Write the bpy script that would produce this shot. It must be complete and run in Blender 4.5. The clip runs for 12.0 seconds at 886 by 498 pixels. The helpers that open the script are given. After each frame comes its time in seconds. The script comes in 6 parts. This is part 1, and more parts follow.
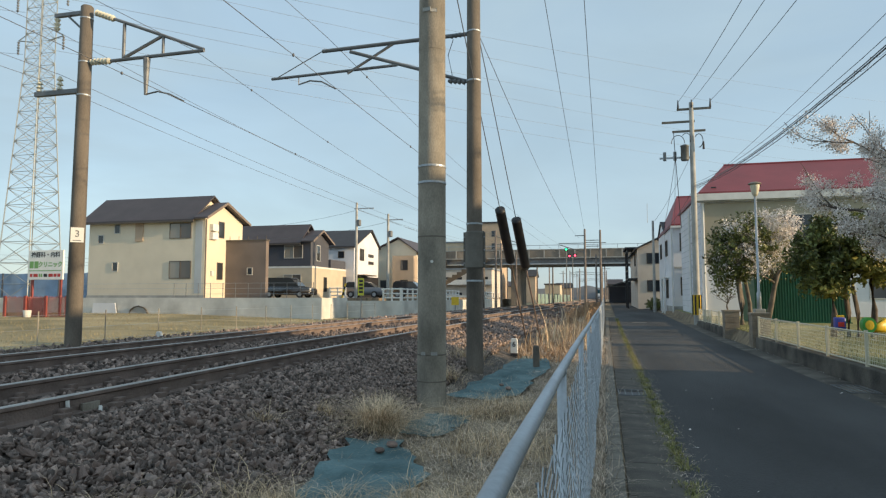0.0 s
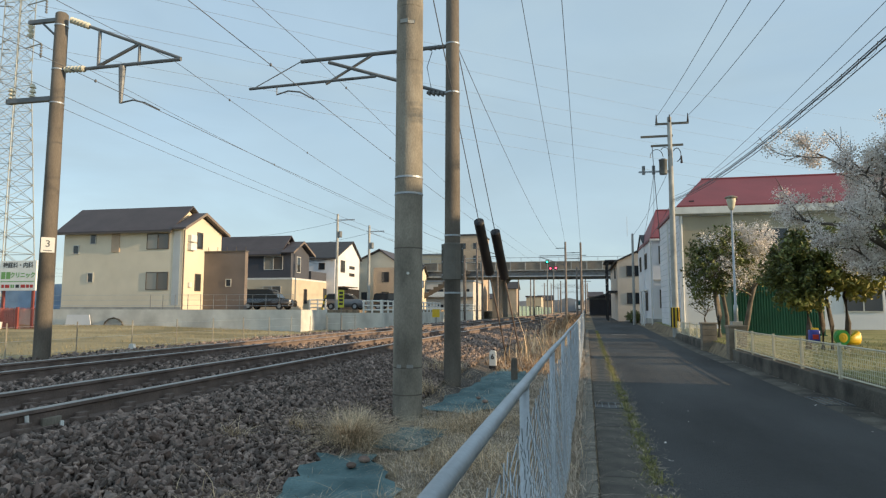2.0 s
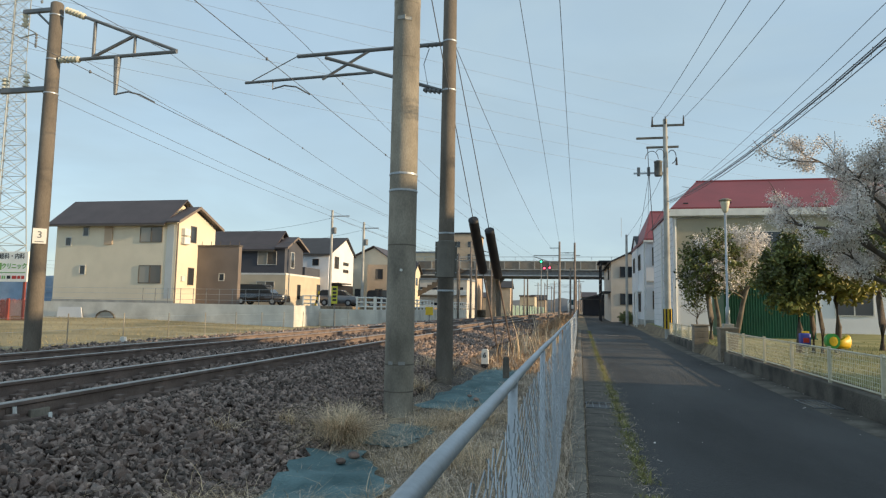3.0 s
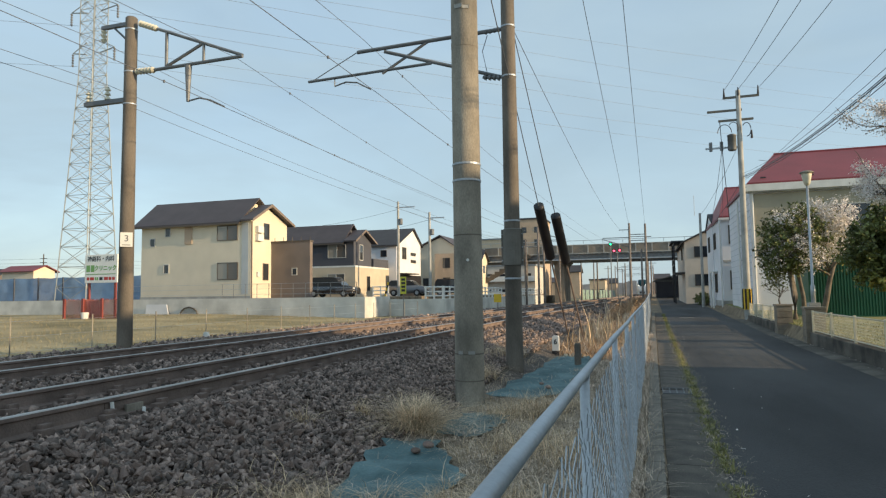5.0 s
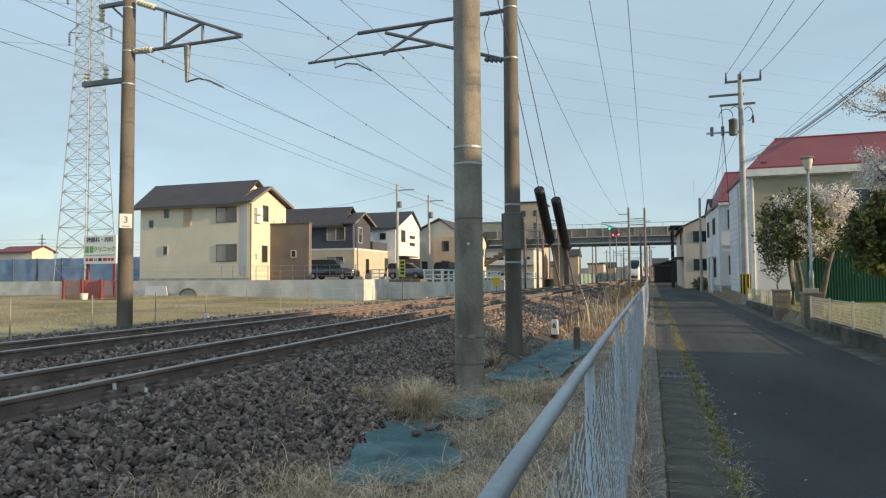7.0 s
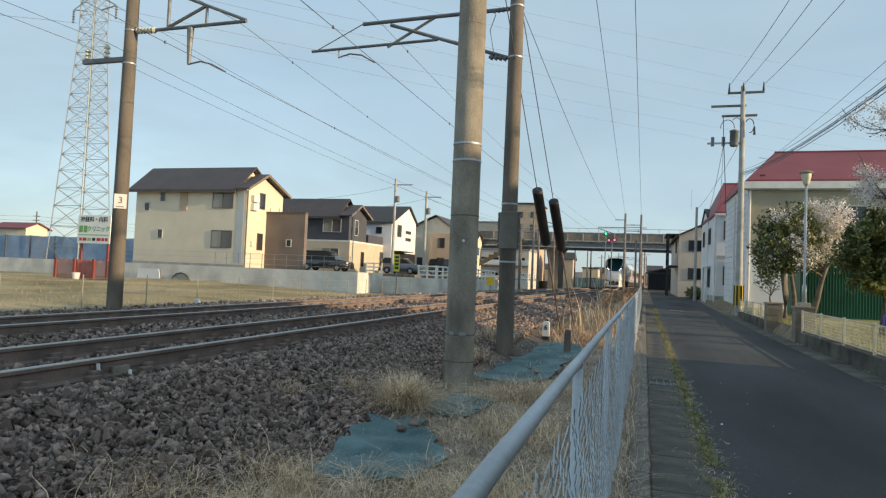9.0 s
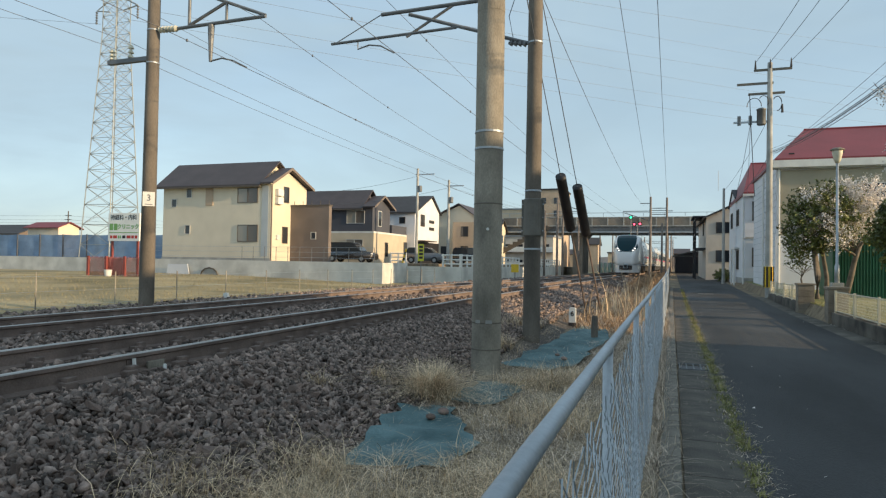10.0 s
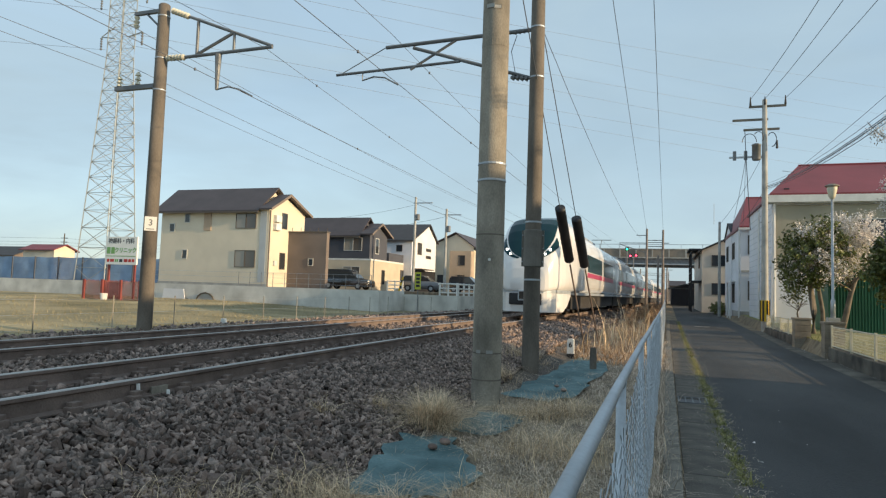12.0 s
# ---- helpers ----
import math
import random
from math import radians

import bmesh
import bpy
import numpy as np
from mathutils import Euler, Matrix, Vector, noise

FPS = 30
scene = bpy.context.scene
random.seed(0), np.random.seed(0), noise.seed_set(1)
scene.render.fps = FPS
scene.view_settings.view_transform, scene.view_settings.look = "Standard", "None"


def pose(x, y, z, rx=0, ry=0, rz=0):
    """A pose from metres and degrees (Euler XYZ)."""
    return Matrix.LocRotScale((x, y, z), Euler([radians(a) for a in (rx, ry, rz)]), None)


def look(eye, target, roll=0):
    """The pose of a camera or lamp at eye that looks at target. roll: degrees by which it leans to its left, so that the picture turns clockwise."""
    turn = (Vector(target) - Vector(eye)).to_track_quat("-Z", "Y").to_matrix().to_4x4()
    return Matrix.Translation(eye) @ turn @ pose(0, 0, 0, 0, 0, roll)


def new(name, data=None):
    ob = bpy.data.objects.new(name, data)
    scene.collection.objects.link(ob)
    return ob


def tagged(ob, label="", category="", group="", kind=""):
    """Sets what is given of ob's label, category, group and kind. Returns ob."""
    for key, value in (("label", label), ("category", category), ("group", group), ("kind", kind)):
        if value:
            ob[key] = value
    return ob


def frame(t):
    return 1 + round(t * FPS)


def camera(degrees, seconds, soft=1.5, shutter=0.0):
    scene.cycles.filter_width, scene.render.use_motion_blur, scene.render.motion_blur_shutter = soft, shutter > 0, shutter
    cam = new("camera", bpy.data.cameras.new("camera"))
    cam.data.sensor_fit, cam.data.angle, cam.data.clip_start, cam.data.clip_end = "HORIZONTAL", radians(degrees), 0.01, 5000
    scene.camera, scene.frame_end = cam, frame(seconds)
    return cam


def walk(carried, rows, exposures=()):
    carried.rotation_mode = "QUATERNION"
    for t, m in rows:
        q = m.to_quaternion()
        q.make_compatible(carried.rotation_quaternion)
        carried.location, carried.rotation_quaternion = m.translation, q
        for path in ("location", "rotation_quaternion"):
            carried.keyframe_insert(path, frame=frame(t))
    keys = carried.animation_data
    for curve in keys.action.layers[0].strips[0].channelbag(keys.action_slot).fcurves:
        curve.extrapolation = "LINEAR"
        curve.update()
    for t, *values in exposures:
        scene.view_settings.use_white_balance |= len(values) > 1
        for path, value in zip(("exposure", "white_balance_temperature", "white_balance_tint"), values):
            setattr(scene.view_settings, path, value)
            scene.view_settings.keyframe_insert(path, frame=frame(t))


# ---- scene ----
cam = camera(70.0, 12.0, soft=1.25)
PATH = [
    (0, (0.002, -0.032, 1.508), (-0.473, 1.905, 1.659), -0.0),
    (0.5, (-0.003, -0.034, 1.507), (-0.475, 1.904, 1.661), 0.9),
    (1, (0.012, -0.038, 1.525), (-0.388, 1.916, 1.670), 0.3),
    (1.5, (0.044, 0.027, 1.508), (-0.362, 1.977, 1.686), 0.3),
    (2, (0.063, 0.040, 1.507), (-0.356, 1.986, 1.696), 0.1),
    (2.5, (0.072, 0.050, 1.510), (-0.326, 2.000, 1.700), 0.4),
    (3, (0.075, 0.046, 1.500), (-0.327, 1.996, 1.683), 1.0),
    (3.5, (0.069, 0.047, 1.514), (-0.394, 1.990, 1.619), 1.6),
    (3.7, (0.067, 0.066, 1.508), (-0.470, 1.989, 1.628), -0.5),
    (5.3, (0.081, 0.043, 1.531), (-0.553, 1.934, 1.678), -1.3),
    (5.5, (0.071, 0.055, 1.532), (-0.587, 1.940, 1.660), -1.9),
    (6, (0.064, 0.055, 1.534), (-0.588, 1.942, 1.660), -0.5),
    (6.5, (0.058, 0.049, 1.533), (-0.597, 1.936, 1.637), -0.2),
    (7, (0.054, 0.042, 1.535), (-0.549, 1.947, 1.625), -0.4),
    (7.2, (0.066, 0.060, 1.529), (-0.512, 1.974, 1.599), 0.9),
    (8.8, (0.041, 0.069, 1.525), (-0.570, 1.972, 1.612), 1.2),
    (9, (0.052, 0.095, 1.522), (-0.538, 2.005, 1.603), 2.4),
    (9.5, (0.045, 0.090, 1.523), (-0.583, 1.989, 1.577), 1.6),
    (10, (0.045, 0.080, 1.528), (-0.615, 1.967, 1.571), 1.0),
    (10.5, (0.031, 0.069, 1.527), (-0.635, 1.952, 1.616), 1.1),
    (11, (0.041, 0.081, 1.528), (-0.601, 1.972, 1.633), 0.7),
    (11.5, (0.029, 0.064, 1.535), (-0.586, 1.963, 1.663), 1.7),
    (12, (-0.008, -0.023, 1.540), (-0.657, 1.864, 1.673), 1.9),
]
walk(cam, [(t, look(eye, target, roll)) for t, eye, target, roll in PATH])

# ---- light ----
SUN_EL, SUN_AZ = radians(12.8), (0.9962, -0.087)
world = bpy.data.worlds.new("sky")
scene.world = world
world.use_nodes = True
wn, wl = world.node_tree.nodes, world.node_tree.links
sky = wn.new("ShaderNodeTexSky")
sky.sky_type, sky.sun_disc = "NISHITA", False
sky.sun_elevation, sky.sun_rotation = SUN_EL, math.atan2(SUN_AZ[0], SUN_AZ[1])
sky.air_density, sky.dust_density, sky.ozone_density = 1.0, 0.7, 1.5
# thin high haze and faint streaks of cirrus over the clear sky
wc = wn.new("ShaderNodeTexCoord")
wm = wn.new("ShaderNodeMapping")
wm.inputs["Scale"].default_value, wm.inputs["Rotation"].default_value = (1.6, 1.0, 5.0), (0.3, 0.2, 0.5)
wl.new(wc.outputs["Generated"], wm.inputs[0])
cirrus = wn.new("ShaderNodeTexNoise")
cirrus.inputs["Scale"].default_value, cirrus.inputs["Detail"].default_value, cirrus.inputs["Distortion"].default_value = 1.7, 6, 0.6
wl.new(wm.outputs[0], cirrus.inputs["Vector"])
wr = wn.new("ShaderNodeMapRange")
wr.inputs[1].default_value, wr.inputs[2].default_value, wr.inputs[3].default_value, wr.inputs[4].default_value = 0.36, 0.7, 0.7, 0.95
wl.new(cirrus.outputs[0], wr.inputs[0])
wx = wn.new("ShaderNodeMix")
wx.data_type = "RGBA"
wl.new(wr.outputs[0], wx.inputs["Factor"])
wl.new(sky.outputs[0], wx.inputs["A"])
wx.inputs["B"].default_value = (1.8, 2.35, 2.7, 1)
# long thin veils, brighter than the blue between them
wm2 = wn.new("ShaderNodeMapping")
wm2.inputs["Scale"].default_value, wm2.inputs["Rotation"].default_value = (1.5, 2.0, 5.0), (0.3, -0.5, 0.9)
wl.new(wc.outputs["Generated"], wm2.inputs[0])
veil = wn.new("ShaderNodeTexNoise")
veil.inputs["Scale"].default_value, veil.inputs["Detail"].default_value, veil.inputs["Distortion"].default_value = 1.3, 7, 0.9
wl.new(wm2.outputs[0], veil.inputs["Vector"])
wv = wn.new("ShaderNodeMapRange")
wv.inputs[1].default_value, wv.inputs[2].default_value, wv.inputs[3].default_value, wv.inputs[4].default_value = 0.35, 0.72, 0.965, 1.085
wl.new(veil.outputs[0], wv.inputs[0])
wb = wn.new("ShaderNodeVectorMath")
wb.operation = "SCALE"
wl.new(wx.outputs["Result"], wb.inputs[0])
wl.new(wv.outputs[0], wb.inputs["Scale"])
wl.new(wb.outputs[0], wn["Background"].inputs[0])
wn["Background"].inputs[1].default_value = 0.15
sun = new("sun", bpy.data.lights.new("sun", "SUN"))
sun.data.energy, sun.data.angle, sun.data.color = 3.0, radians(0.6), (1.0, 0.74, 0.44)
sun.matrix_world = look((0, 0, 30), (-SUN_AZ[0] * 10, -SUN_AZ[1] * 10, 30 - 10 * math.tan(SUN_EL)))
scene.view_settings.exposure = 0.79


# ---- materials ----
def mk(name, base, rough=0.8, var=0.2, scale=2.0, fine=40.0, bump=0.2, metal=0.0, tint=None, stretch=(1, 1, 1), island=0.0, per_object=0.0, coat=0.0, alpha=1.0):
    """A procedural surface: broad stains, fine grain and relief; island / per_object vary single pieces."""
    m = bpy.data.materials.new(name)
    m.use_nodes = True
    n, l = m.node_tree.nodes, m.node_tree.links
    b = n["Principled BSDF"]
    co = n.new("ShaderNodeTexCoord")
    mp = n.new("ShaderNodeMapping")
    mp.inputs["Scale"].default_value = stretch
    l.new(co.outputs["Object"], mp.inputs[0])
    a, f = n.new("ShaderNodeTexNoise"), n.new("ShaderNodeTexNoise")
    for node, s, d in ((a, scale, 5), (f, fine, 3)):
        node.inputs["Scale"].default_value, node.inputs["Detail"].default_value = s, d
        l.new(mp.outputs[0], node.inputs["Vector"])
    ramp = n.new("ShaderNodeValToRGB")
    dark = tuple(c * (1 - var) for c in base)
    lite = tint or tuple(min(1, c * (1 + var)) for c in base)
    ramp.color_ramp.elements[0].position, ramp.color_ramp.elements[1].position = 0.32, 0.68
    ramp.color_ramp.elements[0].color, ramp.color_ramp.elements[1].color = (*dark, 1), (*lite, 1)
    l.new(a.outputs[0], ramp.inputs[0])
    mix = n.new("ShaderNodeMix")
    mix.data_type, mix.blend_type = "RGBA", "MULTIPLY"
    mix.inputs["Factor"].default_value = min(1.0, var * 2)
    l.new(ramp.outputs[0], mix.inputs["A"])
    fr = n.new("ShaderNodeMapRange")
    fr.inputs[3].default_value, fr.inputs[4].default_value = 0.55, 1.35
    l.new(f.outputs[0], fr.inputs[0])
    l.new(fr.outputs[0], mix.inputs["B"])
    last = mix.outputs["Result"]
    if island or per_object:
        src = n.new("ShaderNodeNewGeometry").outputs["Random Per Island"] if island else n.new("ShaderNodeObjectInfo").outputs["Random"]
        amount = island or per_object
        r2 = n.new("ShaderNodeMapRange")
        r2.inputs[3].default_value, r2.inputs[4].default_value = 1 - amount, 1 + amount
        l.new(src, r2.inputs[0])
        m2 = n.new("ShaderNodeMix")
        m2.data_type, m2.blend_type = "RGBA", "MULTIPLY"
        m2.inputs["Factor"].default_value = 1.0
        l.new(last, m2.inputs["A"])
        l.new(r2.outputs[0], m2.inputs["B"])
        last = m2.outputs["Result"]
    l.new(last, b.inputs["Base Color"])
    b.inputs["Roughness"].default_value, b.inputs["Metallic"].default_value = rough, metal
    b.inputs["Coat Weight"].default_value, b.inputs["Alpha"].default_value = coat, alpha
    if bump:
        bp = n.new("ShaderNodeBump")
        bp.inputs["Strength"].default_value, bp.inputs["Distance"].default_value = bump, 0.02
        l.new(f.outputs[0], bp.inputs["Height"])
        l.new(bp.outputs[0], b.inputs["Normal"])
    return m


def glow(name, color, strength):
    m = bpy.data.materials.new(name)
    m.use_nodes = True
    b = m.node_tree.nodes["Principled BSDF"]
    b.inputs["Base Color"].default_value = (*color, 1)
    b.inputs["Emission Color"].default_value, b.inputs["Emission Strength"].default_value = (*color, 1), strength
    return m


def glass(name, color, rough=0.05, coat=0.6, spec=0.35):
    m = bpy.data.materials.new(name)
    m.use_nodes = True
    b = m.node_tree.nodes["Principled BSDF"]
    b.inputs["Base Color"].default_value, b.inputs["Roughness"].default_value = (*color, 1), rough
    b.inputs["Coat Weight"].default_value = coat
    b.inputs["Specular IOR Level"].default_value = spec
    return m


M = {
    "soil": mk("soil", (0.2, 0.155, 0.105), 0.95, 0.4, 2.2, 45, 0.9, tint=(0.32, 0.25, 0.165)),
    "grass_ground": mk("grass_ground", (0.26, 0.22, 0.1), 0.95, 0.4, 0.25, 9, 0.6, tint=(0.43, 0.35, 0.2)),
    "park_ground": mk("park_ground", (0.2, 0.22, 0.06), 0.95, 0.35, 0.5, 12, 0.6, tint=(0.34, 0.3, 0.12)),
    "asphalt": mk("asphalt", (0.05, 0.0515, 0.0545), 0.85, 0.5, 0.6, 90, 0.8, tint=(0.075, 0.076, 0.078), stretch=(1, 0.3, 1)),
    "concrete": mk("concrete", (0.4, 0.4, 0.38), 0.9, 0.25, 1.5, 45, 0.25),
    "concrete_old": mk("concrete_old", (0.16, 0.15, 0.135), 0.95, 0.4, 1.2, 30, 0.45),
    "slab": mk("slab", (0.1, 0.092, 0.08), 0.95, 0.28, 3.5, 70, 0.6, per_object=0.04, tint=(0.14, 0.125, 0.105)),
    "wall_dark": mk("wall_dark", (0.09, 0.082, 0.072), 0.95, 0.5, 1.6, 30, 0.5, tint=(0.17, 0.155, 0.13)),
    "pole": mk("pole", (0.29, 0.262, 0.215), 0.85, 0.42, 2.6, 60, 0.3, stretch=(1, 1, 0.5)),
    "pole_old": mk("pole_old", (0.15, 0.13, 0.108), 0.9, 0.4, 2.2, 60, 0.2, stretch=(1, 1, 0.35)),
    "stone": mk("stone", (0.212, 0.176, 0.156), 0.95, 0.35, 12, 90, 0.5, island=0.66, tint=(0.37, 0.275, 0.23)),
    "stone_piece": mk("stone_piece", (0.24, 0.205, 0.185), 0.95, 0.35, 12, 90, 0.5, per_object=0.45, tint=(0.3, 0.2, 0.16)),
    "bed": mk("bed", (0.1, 0.083, 0.07), 0.95, 0.45, 6, 22, 0.9),
    "rail_side": mk("rail_side", (0.2, 0.152, 0.13), 0.85, 0.3, 3, 50, 0.3, metal=0.05),
    "rail_top": mk("rail_top", (0.42, 0.4, 0.38), 0.46, 0.08, 3, 50, 0.03, metal=0.9),
    "sleeper": mk("sleeper", (0.2, 0.17, 0.15), 0.95, 0.3, 3, 40, 0.3, per_object=0.15),
    "galv": mk("galv", (0.42, 0.46, 0.5), 0.5, 0.15, 3, 60, 0.08, metal=0.55),
    "steel_grey": mk("steel_grey", (0.2, 0.21, 0.22), 0.6, 0.2, 3, 60, 0.1, metal=0.5),
    "pylon": mk("pylon", (0.33, 0.36, 0.36), 0.6, 0.1, 2, 20, 0.0, metal=0.3),
    "wire": mk("wire", (0.13, 0.14, 0.16), 0.6, 0.1, 3, 30, 0.0, metal=0.3),
    "black": mk("black", (0.018, 0.018, 0.022), 0.5, 0.2, 5, 50, 0.1),
    "porcelain": mk("porcelain", (0.7, 0.66, 0.52), 0.25, 0.08, 6, 50, 0.0),
    "white": mk("white", (0.75, 0.75, 0.72), 0.5, 0.08, 2, 40, 0.05),
    "board_white": mk("board_white", (0.88, 0.88, 0.84), 0.5, 0.04, 2, 40, 0.0),
    "cream_wall": mk("cream_wall", (0.72, 0.655, 0.525), 0.9, 0.05, 0.8, 60, 0.25),
    "white_wall": mk("white_wall", (0.76, 0.77, 0.8), 0.85, 0.06, 0.7, 60, 0.15),
    "beige_wall": mk("beige_wall", (0.58, 0.5, 0.38), 0.9, 0.08, 0.8, 60, 0.2),
    "brown_wall": mk("brown_wall", (0.2, 0.165, 0.145), 0.85, 0.1, 0.8, 50, 0.2),
    "navy_wall": mk("navy_wall", (0.075, 0.08, 0.1), 0.8, 0.1, 0.8, 50, 0.2),
    # beige render darkened in colour for the shade of deep eaves
    "eaves_shade_wall": mk("eaves_shade_wall", (0.38, 0.35, 0.27), 0.9, 0.1, 0.8, 50, 0.2),
    "tan_wall": mk("tan_wall", (0.5, 0.39, 0.29), 0.9, 0.08, 0.8, 50, 0.2),
    "roof_brown": mk("roof_brown", (0.068, 0.056, 0.06), 0.55, 0.15, 1, 30, 0.25),
    "roof_dark": mk("roof_dark", (0.045, 0.047, 0.055), 0.75, 0.15, 1, 30, 0.25),
    "roof_red": mk("roof_red", (0.22, 0.042, 0.05), 0.55, 0.12, 0.6, 30, 0.12),
    "red_post": mk("red_post", (0.26, 0.06, 0.05), 0.6, 0.2, 4, 40, 0.0),
    "plaster": mk("plaster", (0.6, 0.545, 0.48), 0.9, 0.1, 0.8, 50, 0.2),
    "parapet": mk("parapet", (0.24, 0.21, 0.175), 0.95, 0.3, 0.7, 20, 0.2),
    "green_mesh": mk("green_mesh", (0.3, 0.42, 0.36), 0.7, 0.15, 2, 20, 0.0, alpha=0.7),
    "curtain_pane": glass("curtain_pane", (0.3, 0.28, 0.245)),
    "shaded_pane": glass("shaded_pane", (0.12, 0.105, 0.095)),
    "roof_blue": mk("roof_blue", (0.24, 0.27, 0.3), 0.6, 0.15, 1, 30, 0.1),
    "pane": glass("pane", (0.035, 0.04, 0.048)),
    "frame_dark": mk("frame_dark", (0.1, 0.085, 0.07), 0.6, 0.1, 4, 40, 0.0),
    "frame_alu": mk("frame_alu", (0.55, 0.55, 0.53), 0.5, 0.08, 4, 40, 0.0, metal=0.3),
    "sheet": mk("sheet", (0.085, 0.175, 0.19), 0.85, 0.35, 2.5, 45, 0.5, tint=(0.14, 0.235, 0.245)),
    "straw": mk("straw", (0.56, 0.46, 0.36), 0.9, 0.25, 3, 30, 0.0, island=0.72, tint=(0.73, 0.6, 0.48)),
    "straw_gold": mk("straw_gold", (0.67, 0.49, 0.3), 0.9, 0.25, 3, 30, 0.0, island=0.6, tint=(0.8, 0.62, 0.42)),
    "straw_red": mk("straw_red", (0.38, 0.25, 0.15), 0.9, 0.3, 3, 30, 0.0, island=0.45),
    "bud": mk("bud", (0.25, 0.165, 0.1), 0.9, 0.3, 3, 30, 0.0, island=0.35),
    "grass": mk("grass", (0.2, 0.23, 0.06), 0.85, 0.3, 3, 30, 0.0, island=0.4, tint=(0.38, 0.34, 0.13)),
    "leaf_dark": mk("leaf_dark", (0.095, 0.125, 0.035), 0.45, 0.3, 2, 20, 0.0, island=0.55, tint=(0.18, 0.2, 0.055)),
    "leaf_light": mk("leaf_light", (0.2, 0.2, 0.04), 0.6, 0.3, 2, 20, 0.0, island=0.35, tint=(0.32, 0.29, 0.06)),
    "blossom": mk("blossom", (0.82, 0.76, 0.72), 0.8, 0.12, 4, 30, 0.0, island=0.15),
    "bark": mk("bark", (0.12, 0.1, 0.085), 0.95, 0.35, 5, 40, 0.6),
    "bark_light": mk("bark_light", (0.17, 0.145, 0.115), 0.95, 0.3, 5, 40, 0.5),
    "blue_net": mk("blue_net", (0.24, 0.36, 0.52), 0.8, 0.2, 0.5, 20, 0.1, tint=(0.3, 0.46, 0.68), alpha=0.8),
    "red_net": mk("red_net", (0.46, 0.14, 0.115), 0.85, 0.35, 1.5, 25, 0.2, alpha=0.42),
    "green_metal": mk("green_metal", (0.02, 0.12, 0.07), 0.5, 0.15, 1.0, 30, 0.05),
    "yellow": mk("yellow", (0.75, 0.5, 0.03), 0.45, 0.08, 4, 40, 0.0),
    "green_paint": mk("green_paint", (0.05, 0.32, 0.07), 0.45, 0.08, 4, 40, 0.0),
    "blue_paint": mk("blue_paint", (0.04, 0.06, 0.35), 0.45, 0.08, 4, 40, 0.0),
    "red_paint": mk("red_paint", (0.5, 0.04, 0.03), 0.45, 0.08, 4, 40, 0.0),
    "sign_green": mk("sign_green", (0.2, 0.42, 0.14), 0.6, 0.05, 4, 40, 0.0),
    "train_white": mk("train_white", (0.78, 0.77, 0.76), 0.25, 0.03, 1, 20, 0.0, coat=0.5),
    "train_pink": mk("train_pink", (0.55, 0.045, 0.13), 0.3, 0.05, 1, 20, 0.0, coat=0.4),
    "train_glass": glass("train_glass", (0.01, 0.04, 0.052), 0.1, 0.0, 0.16),
    "under": mk("under", (0.035, 0.032, 0.03), 0.85, 0.25, 3, 30, 0.3),
    "lamp_on": glow("lamp_on", (1.0, 0.95, 0.85), 3.0),
    "signal_green": glow("signal_green", (0.03, 0.9, 0.35), 2.2),
    "signal_red": glow("signal_red", (1.0, 0.08, 0.14), 2.2),
    "car_dark": mk("car_dark", (0.02, 0.021, 0.026), 0.25, 0.1, 1, 20, 0.0, coat=0.6),
    "car_grey": mk("car_grey", (0.16, 0.17, 0.19), 0.25, 0.1, 1, 20, 0.0, coat=0.6),
    "sleeve_grey": mk("sleeve_grey", (0.16, 0.15, 0.13), 0.7, 0.2, 3, 40, 0.1),
    "mesh_wire": mk("mesh_wire", (0.5, 0.55, 0.6), 0.55, 0.2, 3, 60, 0.05, metal=0.1),
    "blue_grey": mk("blue_grey", (0.5, 0.54, 0.56), 0.8, 0.06, 1, 40, 0.1),
    "kerb_old": mk("kerb_old", (0.17, 0.155, 0.13), 0.95, 0.35, 3, 50, 0.5, per_object=0.1),
    "wall_pale": mk("wall_pale", (0.62, 0.61, 0.57), 0.9, 0.2, 0.9, 40, 0.2),
    "far": mk("far", (0.3, 0.3, 0.32), 0.9, 0.2, 0.2, 5, 0.0),
}


# ---- builders ----
def empty(name, at=(0, 0, 0), label="", category="", group="", kind=""):
    ob = new(name)
    ob.matrix_basis = at if isinstance(at, Matrix) else pose(*at)
    return tagged(ob, label, category, group, kind)


def mesh_ob(name, verts, faces, material, parent=None, label="", smooth=False):
    me = bpy.data.meshes.new(name)
    me.from_pydata([tuple(v) for v in verts], [], faces)
    me.materials.append(material)
    if smooth:
        me.polygons.foreach_set("use_smooth", [True] * len(me.polygons))
    me.update()
    ob = new(name, me)
    ob.parent = parent
    return tagged(ob, label)


def part(name, bm, material, parent=None, label="", smooth=False):
    """Links a bmesh as one mesh object under a thing or a part."""
    me = bpy.data.meshes.new(name)
    bmesh.ops.recalc_face_normals(bm, faces=bm.faces)
    bm.to_mesh(me)
    bm.free()
    me.materials.append(material)
    if smooth:
        me.polygons.foreach_set("use_smooth", [True] * len(me.polygons))
    ob = new(name, me)
    ob.parent = parent
    return tagged(ob, label)


